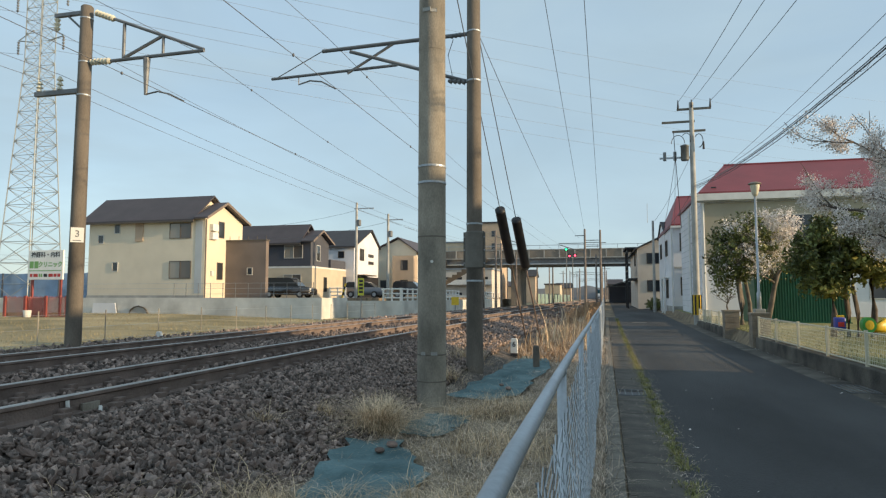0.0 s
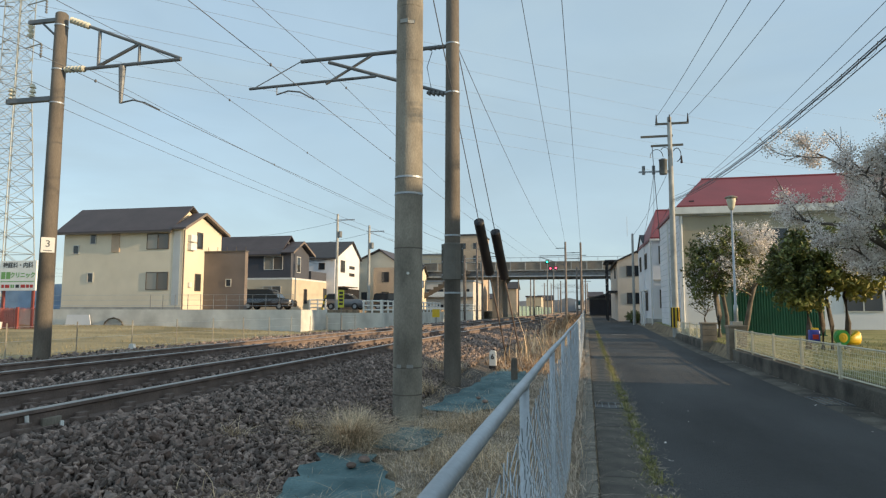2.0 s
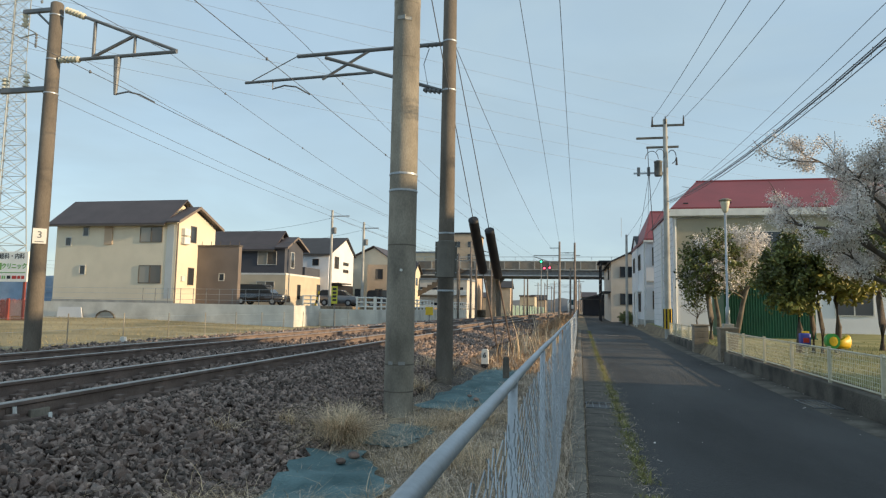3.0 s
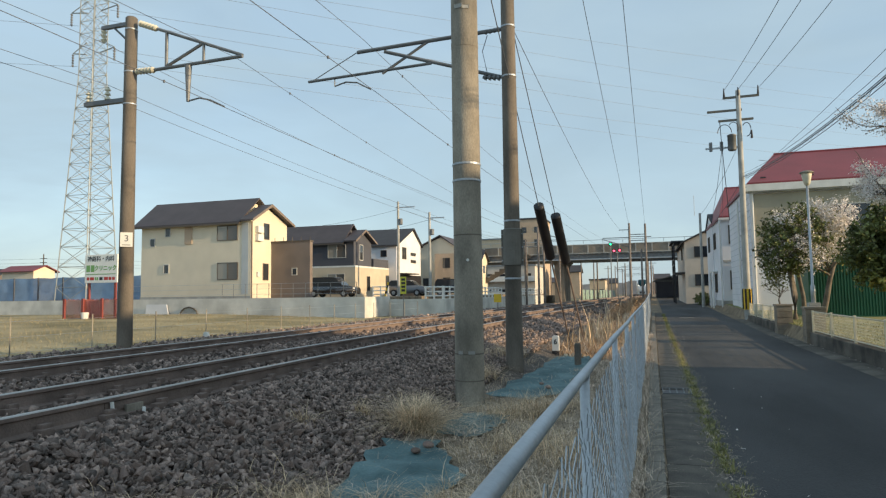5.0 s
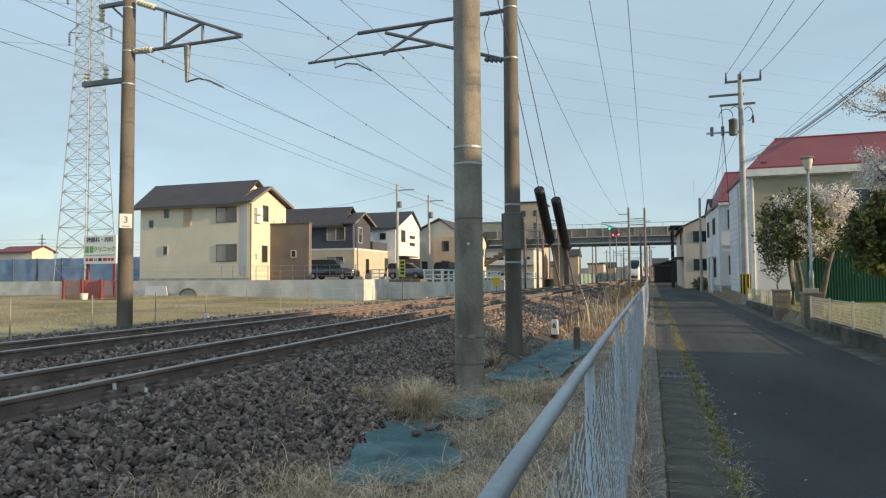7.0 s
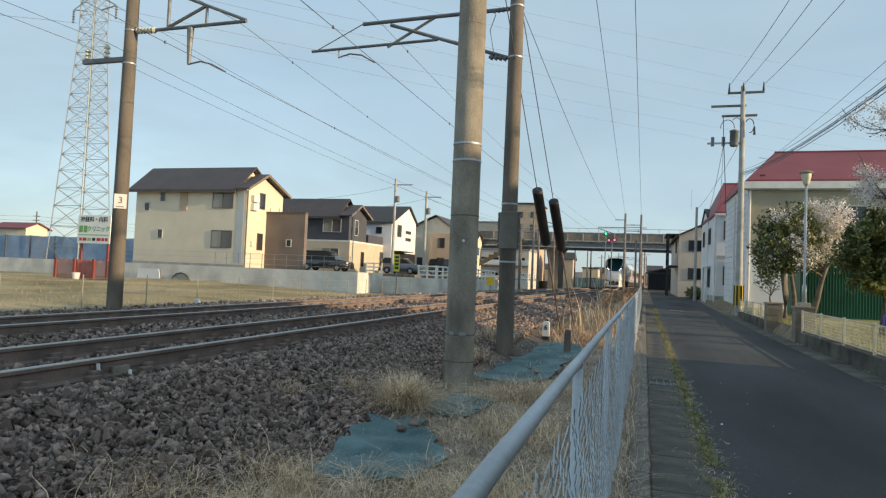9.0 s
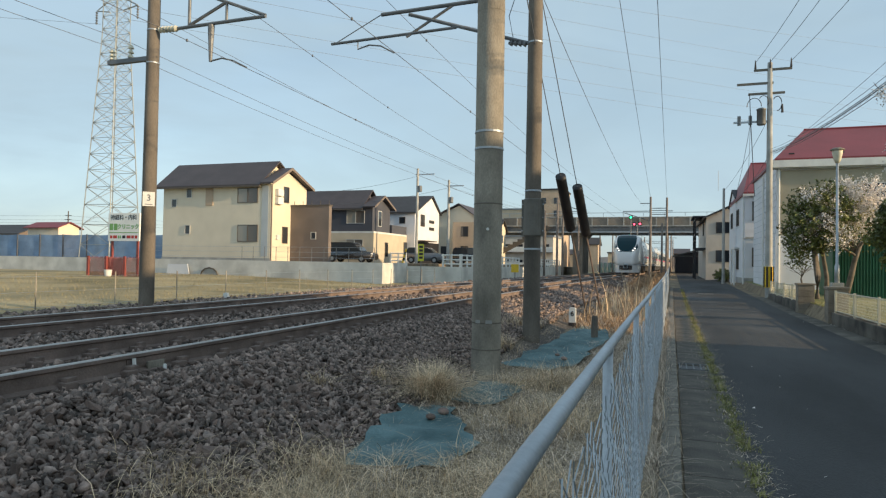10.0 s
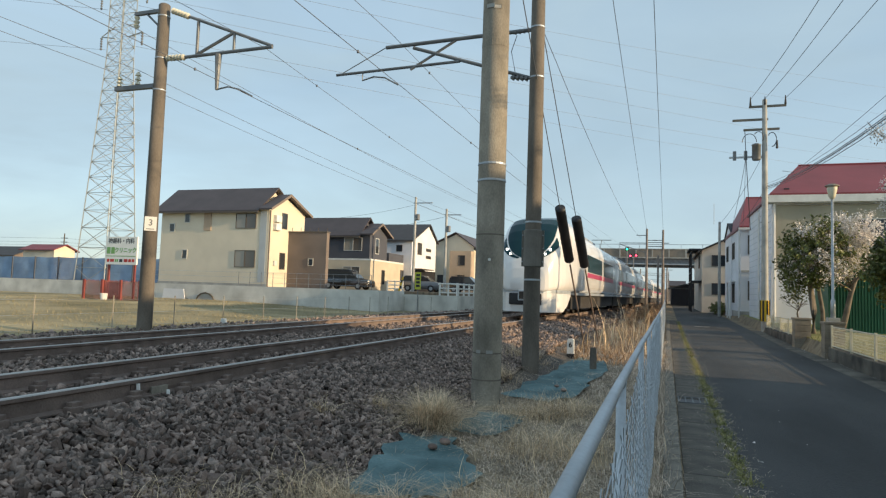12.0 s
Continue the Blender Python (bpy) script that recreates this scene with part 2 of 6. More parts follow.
def box(x0, y0, z0, x1, y1, z1, bm=None, bevel=0.0):
    bm = bm or bmesh.new()
    r = bmesh.ops.create_cube(bm, size=1)
    for v in r["verts"]:
        v.co = Vector(((x0 + x1) / 2 + v.co.x * (x1 - x0), (y0 + y1) / 2 + v.co.y * (y1 - y0), (z0 + z1) / 2 + v.co.z * (z1 - z0)))
    if bevel:
        es = list({e for v in r["verts"] for e in v.link_edges})
        bmesh.ops.bevel(bm, geom=es, offset=bevel, segments=2, affect="EDGES", profile=0.7)
    return bm


def cyl(p0, p1, r0, r1=None, seg=12, bm=None, caps=True):
    bm = bm or bmesh.new()
    p0, p1 = Vector(p0), Vector(p1)
    d = p1 - p0
    m = Matrix.Translation((p0 + p1) / 2) @ d.to_track_quat("Z", "Y").to_matrix().to_4x4()
    bmesh.ops.create_cone(bm, cap_ends=caps, segments=seg, radius1=r0, radius2=r0 if r1 is None else r1, depth=d.length, matrix=m)
    return bm


def tube(points, r, seg=6, bm=None, taper=None):
    """A round bar bent along points; taper gives a radius factor at the far end."""
    bm = bm or bmesh.new()
    pts = [Vector(p) for p in points]
    rings = []
    for i, p in enumerate(pts):
        d = (pts[min(i + 1, len(pts) - 1)] - pts[max(i - 1, 0)]).normalized()
        q = d.to_track_quat("Z", "Y")
        k = r * (1 + ((taper or 1) - 1) * i / max(1, len(pts) - 1))
        rings.append([bm.verts.new(p + q @ Vector((k * math.cos(2 * math.pi * j / seg), k * math.sin(2 * math.pi * j / seg), 0))) for j in range(seg)])
    for a, b in zip(rings, rings[1:]):
        for j in range(seg):
            bm.faces.new((a[j], a[(j + 1) % seg], b[(j + 1) % seg], b[j]))
    bm.faces.new(rings[0][::-1])
    bm.faces.new(rings[-1])
    return bm


def lathe(profile, seg=16, at=(0, 0, 0), bm=None):
    """A turned shape about z from (radius, height) pairs."""
    bm = bm or bmesh.new()
    rings = [[bm.verts.new((at[0] + r * math.cos(2 * math.pi * j / seg), at[1] + r * math.sin(2 * math.pi * j / seg), at[2] + z)) for j in range(seg)] for r, z in profile]
    for a, b in zip(rings, rings[1:]):
        for j in range(seg):
            bm.faces.new((a[j], a[(j + 1) % seg], b[(j + 1) % seg], b[j]))
    bm.faces.new(rings[0][::-1])
    bm.faces.new(rings[-1])
    return bm


def prism(outline, y0, y1, axis="y", bm=None):
    """An outline of (a, z) pairs pushed along y (a is x) or along x (a is y)."""
    bm = bm or bmesh.new()
    put = (lambda a, z, s: (a, s, z)) if axis == "y" else (lambda a, z, s: (s, a, z))
    A = [bm.verts.new(put(a, z, y0)) for a, z in outline]
    B = [bm.verts.new(put(a, z, y1)) for a, z in outline]
    n = len(outline)
    for i in range(n):
        bm.faces.new((A[i], A[(i + 1) % n], B[(i + 1) % n], B[i]))
    bm.faces.new(A[::-1])
    bm.faces.new(B)
    return bm


def sag(p0, p1, drop, n=14):
    p0, p1 = Vector(p0), Vector(p1)
    return [p0.lerp(p1, i / n) - Vector((0, 0, drop * 4 * (i / n) * (1 - i / n))) for i in range(n + 1)]


def wire(p0, p1, drop=0.3, r=0.012, label="thin dark overhead cable strung between poles", name="overhead_wire", n=14):
    return tagged(part(name, tube(sag(p0, p1, drop, n), r, 5), M["wire"]), label, "cable", "overhead cables")


# ---- the lie of the land ----
def skew(y):
    return 0.0105 * y


def rise(y):
    """The lane climbs gently towards its far end."""
    return 0.0105 * min(80.0, max(0.0, y - 24.0))


def fence_x(y):
    return -0.135 + 0.0112 * max(0.0, y - 2.0)


def kerb_x(y):
    """The road's edge on the railway side."""
    return 0.6 + skew(y)


def wall_x(y):
    """The face of the low park wall."""
    return 4.05 + 0.019 * y


def strip_z(y):
    """The strip between ballast and fence rises a little along the line."""
    return 0.0 + 0.1 * min(1.0, max(0.0, (y - 6.5) / 5.5))


def bend(y):
    """How far the railway has swung towards the lane."""
    s = 0.0 if y < 8 else (y - 8) ** 2 / 40 if y < 28 else 10 + (min(y, 150) - 28)
    return 0.031 * s + 0.0105 * max(0.0, y - 150)


def land(x, y):
    """Height of the bare ground."""
    c = bend(y)
    prof = [(-3000, 0.42), (-27, 0.42), (-17.2, 0.14), (-13.2 + c, 0.05), (-11.6 + c, 0.42), (-10.6 + c, 0.45), (-3.5 + c, 0.3), (min(-2.9 + c, fence_x(y) - 0.5), strip_z(y)), (fence_x(y) - 0.35, strip_z(y)), (fence_x(y), 0.02 + rise(y)), (kerb_x(y), -0.02 + rise(y)), (wall_x(y), -0.02 + rise(y)), (wall_x(y) + 0.25, 0.38 + rise(y)), (3000, 0.38 + rise(y))]
    for (a, za), (b, zb) in zip(prof, prof[1:]):
        if x <= b:
            return za + (zb - za) * (x - a) / (b - a)
    return 0.38


NEAR_C, NEAR_Z, FAR_C, FAR_Z = -5.0, 0.67, -8.65, 0.60


# ---- ground, road, walls ----
def build_ground():
    ys = [-60, -30, -15, -8, -4, -2] + [i * 1.0 for i in range(0, 30)] + [30 + 2 * i for i in range(0, 25)] + [80, 90, 105, 120, 150, 200, 300, 500, 900, 1600, 3000]
    cols = [lambda y, k=k: k for k in (-3000, -800, -300, -120, -60, -40, -30, -27, -22, -17.2, -15)]
    cols += [lambda y, k=k: k + bend(y) for k in (-13.2, -12.4, -11.6, -10.6, -7, -3.5)]
    cols += [lambda y, k=k: (fence_x(y) - 0.35) * k + min(-2.9 + bend(y), fence_x(y) - 0.5) * (1 - k) for k in (0, 0.25, 0.5, 0.75, 1)]
    cols += [fence_x, kerb_x, wall_x, lambda y: wall_x(y) + 0.25]
    cols += [lambda y, k=k: wall_x(y) + k for k in (1, 2, 4, 7, 12, 25, 60, 150, 500, 3000)]
    verts, faces, slots = [], [], []
    for y in ys:
        for c in cols:
            x = c(y)
            z = land(x, y)
            if -30 < x < -0.6 and y < 120:
                z += 0.05 * noise.noise(Vector((x * 0.9, y * 0.9, 0)))
            verts.append((x, y, z))
    n = len(cols)
    for i in range(len(ys) - 1):
        for j in range(n - 1):
            faces.append((i * n + j, i * n + j + 1, (i + 1) * n + j + 1, (i + 1) * n + j))
            slots.append(0 if j < 13 else 1 if j < 25 else 2)
    ob = mesh_ob("ground", verts, faces, M["grass_ground"])
    ob.data.materials.append(M["soil"])
    ob.data.materials.append(M["park_ground"])
    ob.data.polygons.foreach_set("material_index", slots)
    return tagged(ob, "dry spring grass and bare soil stretching away", "ground", kind="structure")


build_ground()


def strip(name, left, right, y0, y1, z, material, label, category, step=1.0, thick=0.0):
    """A paved strip along the road between two edge lines."""
    verts, faces = [], []
    k = int((y1 - y0) / step)
    for i in range(k + 1):
        y = y0 + (y1 - y0) * i / k
        a, b = left(y), right(y)
        for q in range(5):
            verts.append((a + (b - a) * q / 4, y, z + rise(y) + 0.02 * math.sin(math.pi * q / 4)))
    for i in range(k):
        for q in range(4):
            s = i * 5 + q
            faces.append((s, s + 1, s + 6, s + 5))
    return tagged(mesh_ob(name, verts, faces, material), label, category, kind="structure")


strip("road", lambda y: kerb_x(y) + 0.0, lambda y: wall_x(y) - 0.5, -30, 130, 0.012, M["asphalt"], "worn dark asphalt lane with faint patches", "road", 2.0)
strip("gutter", lambda y: wall_x(y) - 0.5, lambda y: wall_x(y) - 0.005, -30, 34, 0.006, M["wall_dark"], "stained concrete gutter along the park wall", "gutter", 2.0)

tagged(part("road_marking", box(1.72, 35.3, rise(35.4) + 0.03, 2.45, 35.5, rise(35.4) + 0.037), M["concrete"]), "short worn white line painted on the asphalt", "road marking", kind="structure")

# low wall of the park, with a gap for the gate
def park_wall(y0, y1, h=0.34):
    bm = bmesh.new()
    pts = [(wall_x(y0), y0), (wall_x(y1), y1)]
    vs = []
    for x, y in pts:
        for dx, z in ((0, -0.1), (0.0, h - 0.015), (0.015, h), (0.15, h), (0.15, -0.1)):
            vs.append(bm.verts.new((x + dx, y, z)))
    for i in range(5):
        bm.faces.new((vs[i], vs[(i + 1) % 5], vs[5 + (i + 1) % 5], vs[5 + i]))
    bm.faces.new(vs[4::-1])
    bm.faces.new(vs[5:])
    return tagged(part("wall_park", bm, M["wall_dark"]), "low dark weathered concrete wall beside the lane", "wall", kind="structure")


park_wall(-10, 20.2)
park_wall(24.6, 33.2)
tagged(part("wall_field", prism([(-70, -0.3), (-70, 1.45), (-16.5, 1.45), (-16.5, -0.3)], 36.0, 36.22), M["wall_pale"]), "smooth pale concrete retaining wall beside the field", "wall", kind="structure")
tagged(part("wall_field_end", box(-16.72, 36.223, -0.3, -16.5, 40.1, 1.45), M["wall_pale"]), "sunlit return of the pale retaining wall", "wall", kind="structure")
tagged(part("wall_field_back", box(-16.5, 39.9, -0.3, -12.6, 40.1, 1.25), M["wall_pale"]), "pale concrete retaining wall in shade", "wall", kind="structure")
tagged(part("wall_field_side", box(-12.8, 40.103, -0.3, -12.6, 84, 1.25), M["wall_pale"]), "pale concrete wall along the railway", "wall", kind="structure")
tagged(part("house_terrace", box(-120, 36.2, 0.2, -16.723, 110, 1.42), M["soil"]), "raised levelled house plots behind the retaining wall", "ground", kind="structure")
tagged(part("house_terrace_side", box(-16.72, 40.105, 0.2, -12.803, 110, 1.2), M["soil"]), "raised levelled plot behind the wall", "ground", kind="structure")

tagged(part("leaning_board", prism([(-33.1, 0.4), (-31.15, 0.4), (-31.3, 1.1), (-33.0, 1.1)], 35.83, 35.88), M["white_wall"]), "pale board leaning against the retaining wall", "board")
arch = empty("drain_outlet", (-29.5, 35.93, 0.42), "weathered arched drain mouth at the foot of the wall", "drain", kind="structure")
part("mouth", prism([(-0.66, 0), (0.66, 0), (0.55, 0.22), (0.32, 0.38), (0, 0.44), (-0.32, 0.38), (-0.55, 0.22)], -0.02, 0.06), M["concrete"], arch)
part("arch_ring", tube([(-0.7, -0.04, 0), (-0.6, -0.04, 0.22), (-0.36, -0.04, 0.4), (0, -0.04, 0.48), (0.36, -0.04, 0.4), (0.6, -0.04, 0.22), (0.7, -0.04, 0)], 0.05, 6), M["wall_dark"], arch, "weathered dark rim")


# ---- railway ----
RAIL_YS = [-25, 0, 6, 8] + [8 + 1.5 * i for i in range(1, 15)] + [35, 45, 60, 80, 110, 150, 200, 300, 420]


def rail_mesh(x):
    h, w = 0.174, 0.0325
    out = [(-0.072, 0), (-0.072, 0.012), (-0.014, 0.03), (-0.009, 0.125), (-w, 0.138), (-w, 0.166), (-0.024, h), (0.024, h), (w, 0.166), (w, 0.138), (0.009, 0.125), (0.014, 0.03), (0.072, 0.012), (0.072, 0)]
    bm = bmesh.new()
    rings = [[bm.verts.new((x + a + bend(y), y, z)) for a, z in out] for y in RAIL_YS]
    for p, q in zip(rings, rings[1:]):
        for j in range(len(out)):
            k = (j + 1) % len(out)
            bm.faces.new((p[j], p[k], q[k], q[j]))
    bm.faces.new(rings[0][::-1])
    bm.faces.new(rings[-1])
    return bm


def track(cx, top, label):
    t = empty("railway_track", (cx, 0, top - 0.174), label, "railway", "double track", "structure")
    for s in (-1, 1):
        ob = part("rail", rail_mesh(s * 0.566), M["rail_side"], t)
        ob.data.materials.append(M["rail_top"])
        for p in ob.data.polygons:
            if p.normal.z > 0.3 and p.center.z > 0.16:
                p.material_index = 1
    sl = bpy.data.meshes.new("sleeper")
    bm = prism([(-0.12, -0.17), (0.12, -0.17), (0.1, -0.012), (-0.1, -0.012)], -1.0, 1.0, "x")
    bm.to_mesh(sl)
    bm.free()
    sl.materials.append(M["sleeper"])
    clip = bmesh.new()
    for s in (-0.566, 0.566):
        for d in (-0.1, 0.1):
            box(s + d - 0.045, -0.06, -0.012, s + d + 0.045, 0.06, 0.05, clip, 0.014)
    cm = bpy.data.meshes.new("rail_clips")
    clip.to_mesh(cm)
    clip.free()
    cm.materials.append(M["rail_side"])
    for i in range(110):
        for name, data in (("sleeper", sl), ("rail_clips", cm)):
            o = new(name, data)
            o.parent = t
            o.location = (bend(-4 + 0.6 * i), -4 + 0.6 * i, 0)
    rest = bmesh.new()
    for i in range(110, 300):
        y = -4 + 0.6 * i
        box(-1.0 + bend(y), y - 0.11, -0.15, 1.0 + bend(y), y + 0.11, -0.012, rest)
    tagged(part("far_sleepers", rest, M["sleeper"], t), kind="stuff")
    return t


track(NEAR_C, NEAR_Z, "worn railway track with rusty rails and polished tops")
track(FAR_C, FAR_Z, "second railway track with rusty rails, farther from the lane")

BED = [(-12.6, 0.1), (-11.7, 0.42), (-10.9, 0.43), (-9.8, FAR_Z - 0.17), (-7.6, FAR_Z - 0.17), (-6.6, NEAR_Z - 0.24), (-6.1, NEAR_Z - 0.18), (-3.95, NEAR_Z - 0.2), (-3.5, NEAR_Z - 0.3), (-2.5, 0.07), (-2.2, -0.05), (-1.9, -0.08)]


def bed_z(x, y=0.0):
    for (a, za), (b, zb) in zip(BED, BED[1:]):
        if a <= x <= b:
            z = za + (zb - za) * (x - a) / (b - a)
            k = min(1.0, max(0.0, (y - 9.0) / 2.5))
            return max(z, strip_z(y) + 0.02) + 0.16 * k * min(1.0, max(0.0, (-2.0 - x) / 0.4)) if x > -2.9 else z
    return 0.0


def build_bed():
    ys = [-25 + 0.5 * i for i in range(0, 120)] + [35 + 5 * i for i in range(0, 78)]
    xs = [-12.6, -12.2, -11.7, -11.3, -10.9, -10.4, -9.8, -9.2, -8.65, -8.1, -7.6, -7.1, -6.6, -6.1, -5.5, -5.0, -4.5, -3.95, -3.7, -3.5, -3.2, -2.9, -2.7, -2.5, -2.2, -1.9]
    verts = [(min(x + bend(y), fence_x(y) - 0.3), y, bed_z(x, y) - 0.03 + 0.03 * noise.noise(Vector((x * 2.1, y * 2.1, 3)))) for y in ys for x in xs]
    n = len(xs)
    faces = [(i * n + j, i * n + j + 1, (i + 1) * n + j + 1, (i + 1) * n + j) for i in range(len(ys) - 1) for j in range(n - 1)]
    return tagged(mesh_ob("ballast_bed", verts, faces, M["bed"]), "dark crushed stone bed under the tracks", "ballast", kind="structure")


bed = build_bed()


# ---- fence along the lane ----
def build_fence():
    f = empty("chain_link_fence", (0, 0, 0), "galvanised steel chain-link fence with a round top rail beside the lane", "fence", kind="structure")
    top = 1.25
    part("sleeve", cyl((fence_x(2.3), 2.27, top - 0.009), (fence_x(2.3), 2.31, top - 0.009), 0.019, seg=14), M["galv"], f, smooth=False)
    pts = [(fence_x(y), y, top + rise(y) + 0.005 * math.sin(y * 1.7)) for y in [-2.0, -0.6, 1.0, 2.2, 4.2, 6.2, 8.2, 10.2, 14.2, 20, 30, 42]]
    part("top_rail", tube(pts, 0.0165, 12), M["galv"], f, smooth=True)
    for i in range(25):
        y = -1.3 + 1.8 * i
        if y > 42:
            break
        x = fence_x(y)
        part("post", cyl((x, y, -0.1), (x, y, top + rise(y) - 0.01), 0.0175, seg=10), M["mesh_wire"], f, smooth=True)
    return f


fence = build_fence()


def concrete_pole(name, x, y, z0, z1, r0, r1, material, label, bands=(), lean=0.0):
    p = empty(name, (x, y, z0), label, "pole")
    h = z1 - z0
    part("shaft", lathe([(r0, -0.3), (r0, 0), (r0 + (r1 - r0) * 0.5, h * 0.5), (r1, h - 0.03), (r1 * 0.8, h)], 24), material, p, smooth=True)
    for b in bands:
        k = r0 + (r1 - r0) * (b - z0) / h
        part("band", lathe([(k + 0.003, -0.016), (k + 0.008, -0.013), (k + 0.008, 0.013), (k + 0.003, 0.016)], 24, (0, 0, b - z0)), M["galv"], p)
    return p


P1 = concrete_pole("concrete_pole", -2.25, 8.5, -0.06, 9.8, 0.2, 0.178, M["pole"], "thick round concrete pole standing in dry grass, sunlit above", (3.1, 3.33))
P2 = concrete_pole("catenary_pole", -2.205, 11.4, 0.2, 8.4, 0.155, 0.12, M["pole_old"], "brownish concrete catenary pole beside the near track", (2.15, 2.85, 1.8, 5.55, 6.5))
P3 = concrete_pole("catenary_pole", -11.0, 11.4, 0.45, 8.0, 0.165, 0.13, M["pole_old"], "brownish concrete catenary pole with a small number plate", (5.95, 6.7, 7.7))
UP = concrete_pole("utility_pole", 4.8, 34.0, 0.1, 11.5, 0.17, 0.11, M["concrete"], "tall grey concrete utility pole with crossarms and transformer", ())


# ---- houses ----
def window(parent, face, at, a, z, w, h, frame_m="frame_dark", sash=True, curtain=False):
    """face '-y': at is y and a is x; face '+x' or '-x': at is x and a is y."""
    win = bmesh.new()
    s = -1 if face[0] == "-" else 1
    d0, d1 = at, at + s * 0.05
    t = 0.045

    def bar(a0, z0, a1, z1, bm, e0=d0, e1=d1):
        lo, hi = min(e0, e1), max(e0, e1)
        return box(a0, lo, z0, a1, hi, z1, bm) if face[1] == "y" else box(lo, a0, z0, hi, a1, z1, bm)

    bar(a, z, a + w, z + t, win)
    bar(a, z + h - t, a + w, z + h, win)
    bar(a, z + t, a + t, z + h - t, win)
    bar(a + w - t, z + t, a + w, z + h - t, win)
    if sash and w > 0.9:
        bar(a + w / 2 - 0.03, z + t, a + w / 2 + 0.03, z + h - t, win)
    fr = part("window", win, M[frame_m], parent)
    if curtain and w > 0.9:
        part("pane", bar(a + t, z + t, a + w / 2 - 0.03, z + h - t, bmesh.new(), at + s * 0.004, at + s * 0.02), M["curtain_pane"], fr, "curtained pane")
        part("pane", bar(a + w / 2 + 0.03, z + t, a + w - t, z + h - t, bmesh.new(), at + s * 0.004, at + s * 0.02), M["shaded_pane"], fr)
    else:
        part("pane", bar(a + t, z + t, a + w - t, z + h - t, bmesh.new(), at + s * 0.004, at + s * 0.02), M["pane"], fr)
    return fr


def gable_house(label, x0, x1, y0, y1, z0, eave, ridge, wall, roof, ridge_at=0.5, over=0.45, axis="x", name="house", eave2=None):
    """A house whose ridge runs along x (axis 'x') or y; ridge_at says where across it lies."""
    h = empty(name, (0, 0, 0), label, "house", "houses")
    e2 = eave if eave2 is None else eave2
    if axis == "x":
        r = y0 + (y1 - y0) * ridge_at
        out = [(y0, z0), (y1, z0), (y1, e2), (r, ridge - 0.12), (y0, eave)]
        part("wall", prism(out, x0, x1, "x"), M[wall], h)
        lo, hi, cross = x0 - over, x1 + over, (y0, r, y1)
    else:
        r = x0 + (x1 - x0) * ridge_at
        out = [(x0, z0), (x1, z0), (x1, e2), (r, ridge - 0.12), (x0, eave)]
        part("wall", prism(out, y0, y1, "y"), M[wall], h)
        lo, hi, cross = y0 - over, y1 + over, (x0, r, x1)
    a, r, b = cross
    sa, sb = (ridge - eave) / (r - a), (ridge - e2) / (b - r)
    k = 0.14
    for q in ((a - over, eave - sa * over, r, ridge), (r, ridge, b + over, e2 - sb * over)):
        o = [(q[0], q[1] + 0.02), (q[2], q[3] + 0.02), (q[2], q[3] + k), (q[0], q[1] + k)]
        part("roof", prism(o, lo, hi, axis), M[roof], h)
    for q in ((a - over, eave - sa * over), (b + over, e2 - sb * over)):
        g = box(q[0] - 0.06, lo, q[1] - 0.06, q[0] + 0.05, hi, q[1] + 0.04) if axis == "y" else box(lo, q[0] - 0.06, q[1] - 0.06, hi, q[0] + 0.05, q[1] + 0.04)
        part("gutter", g, M["frame_dark"], h)
    return h


def stepped_end(h, x0, x1, y0, y1, z0, eave, ridge, wall, roof, at, over=0.45):
    """A lower gabled end that steps down from the main roof."""
    r = y0 + (y1 - y0) * at
    part("end_wall", prism([(y0, z0), (y1, z0), (y1, eave), (r, ridge - 0.12), (y0, eave)], x0, x1, "x"), M[wall], h)
    for a, b in ((y0, -1), (y1, 1)):
        drop = (ridge - eave) / abs(r - a) * over
        o = [(a + b * over, eave - drop + 0.02), (r, ridge + 0.02), (r, ridge + 0.14), (a + b * over, eave - drop + 0.14)]
        part("end_roof", prism(o if b < 0 else o[::-1], x0 + 0.47, x1 + over, "x"), M[roof], h)
        f = [(a + b * over, eave - drop - 0.05), (r, ridge - 0.05), (r, ridge + 0.15), (a + b * over, eave - drop + 0.15)]
        part("barge_board", prism(f if b < 0 else f[::-1], x1 + over, x1 + over + 0.04, "x"), M["brown_wall"], h)


H1 = gable_house("two-storey cream house with dark brown gabled roof", -36.5, -27.9, 39, 43.8, 1.42, 7.2, 8.85, "cream_wall", "roof_brown", 0.42)
stepped_end(H1, -27.897, -26.8, 39, 43.8, 1.42, 7.2, 8.3, "cream_wall", "roof_brown", 0.42)
part("annex", box(-26.797, 41.6, 1.42, -23.5, 42.0, 5.6), M["brown_wall"], H1, "flat-roofed dark brown extension")
H2 = gable_house("two-storey house, charcoal above and beige below, brown roof", -35, -27.2, 54, 58.0, 1.42, 6.8, 8.35, "navy_wall", "roof_brown", 0.45)
stepped_end(H2, -27.197, -25.9, 54, 58.0, 4.2, 6.8, 7.75, "navy_wall", "roof_brown", 0.45)
part("lower_wall", box(-35.05, 53.95, 1.42, -25.72, 64.5, 4.25), M["beige_wall"], H2, "beige rendered ground floor")
H3 = gable_house("white two-storey house with dark steep roof", -34, -24.8, 62, 69.5, 1.42, 6.8, 8.9, "white_wall", "roof_dark", 0.65, 0.25, eave2=7.2)
H4 = gable_house("tan and cream two-storey house with brown gabled roof", -26.5, -20.9, 72, 80, 1.42, 6.9, 8.5, "cream_wall", "roof_brown", 0.6, 0.35, "y")
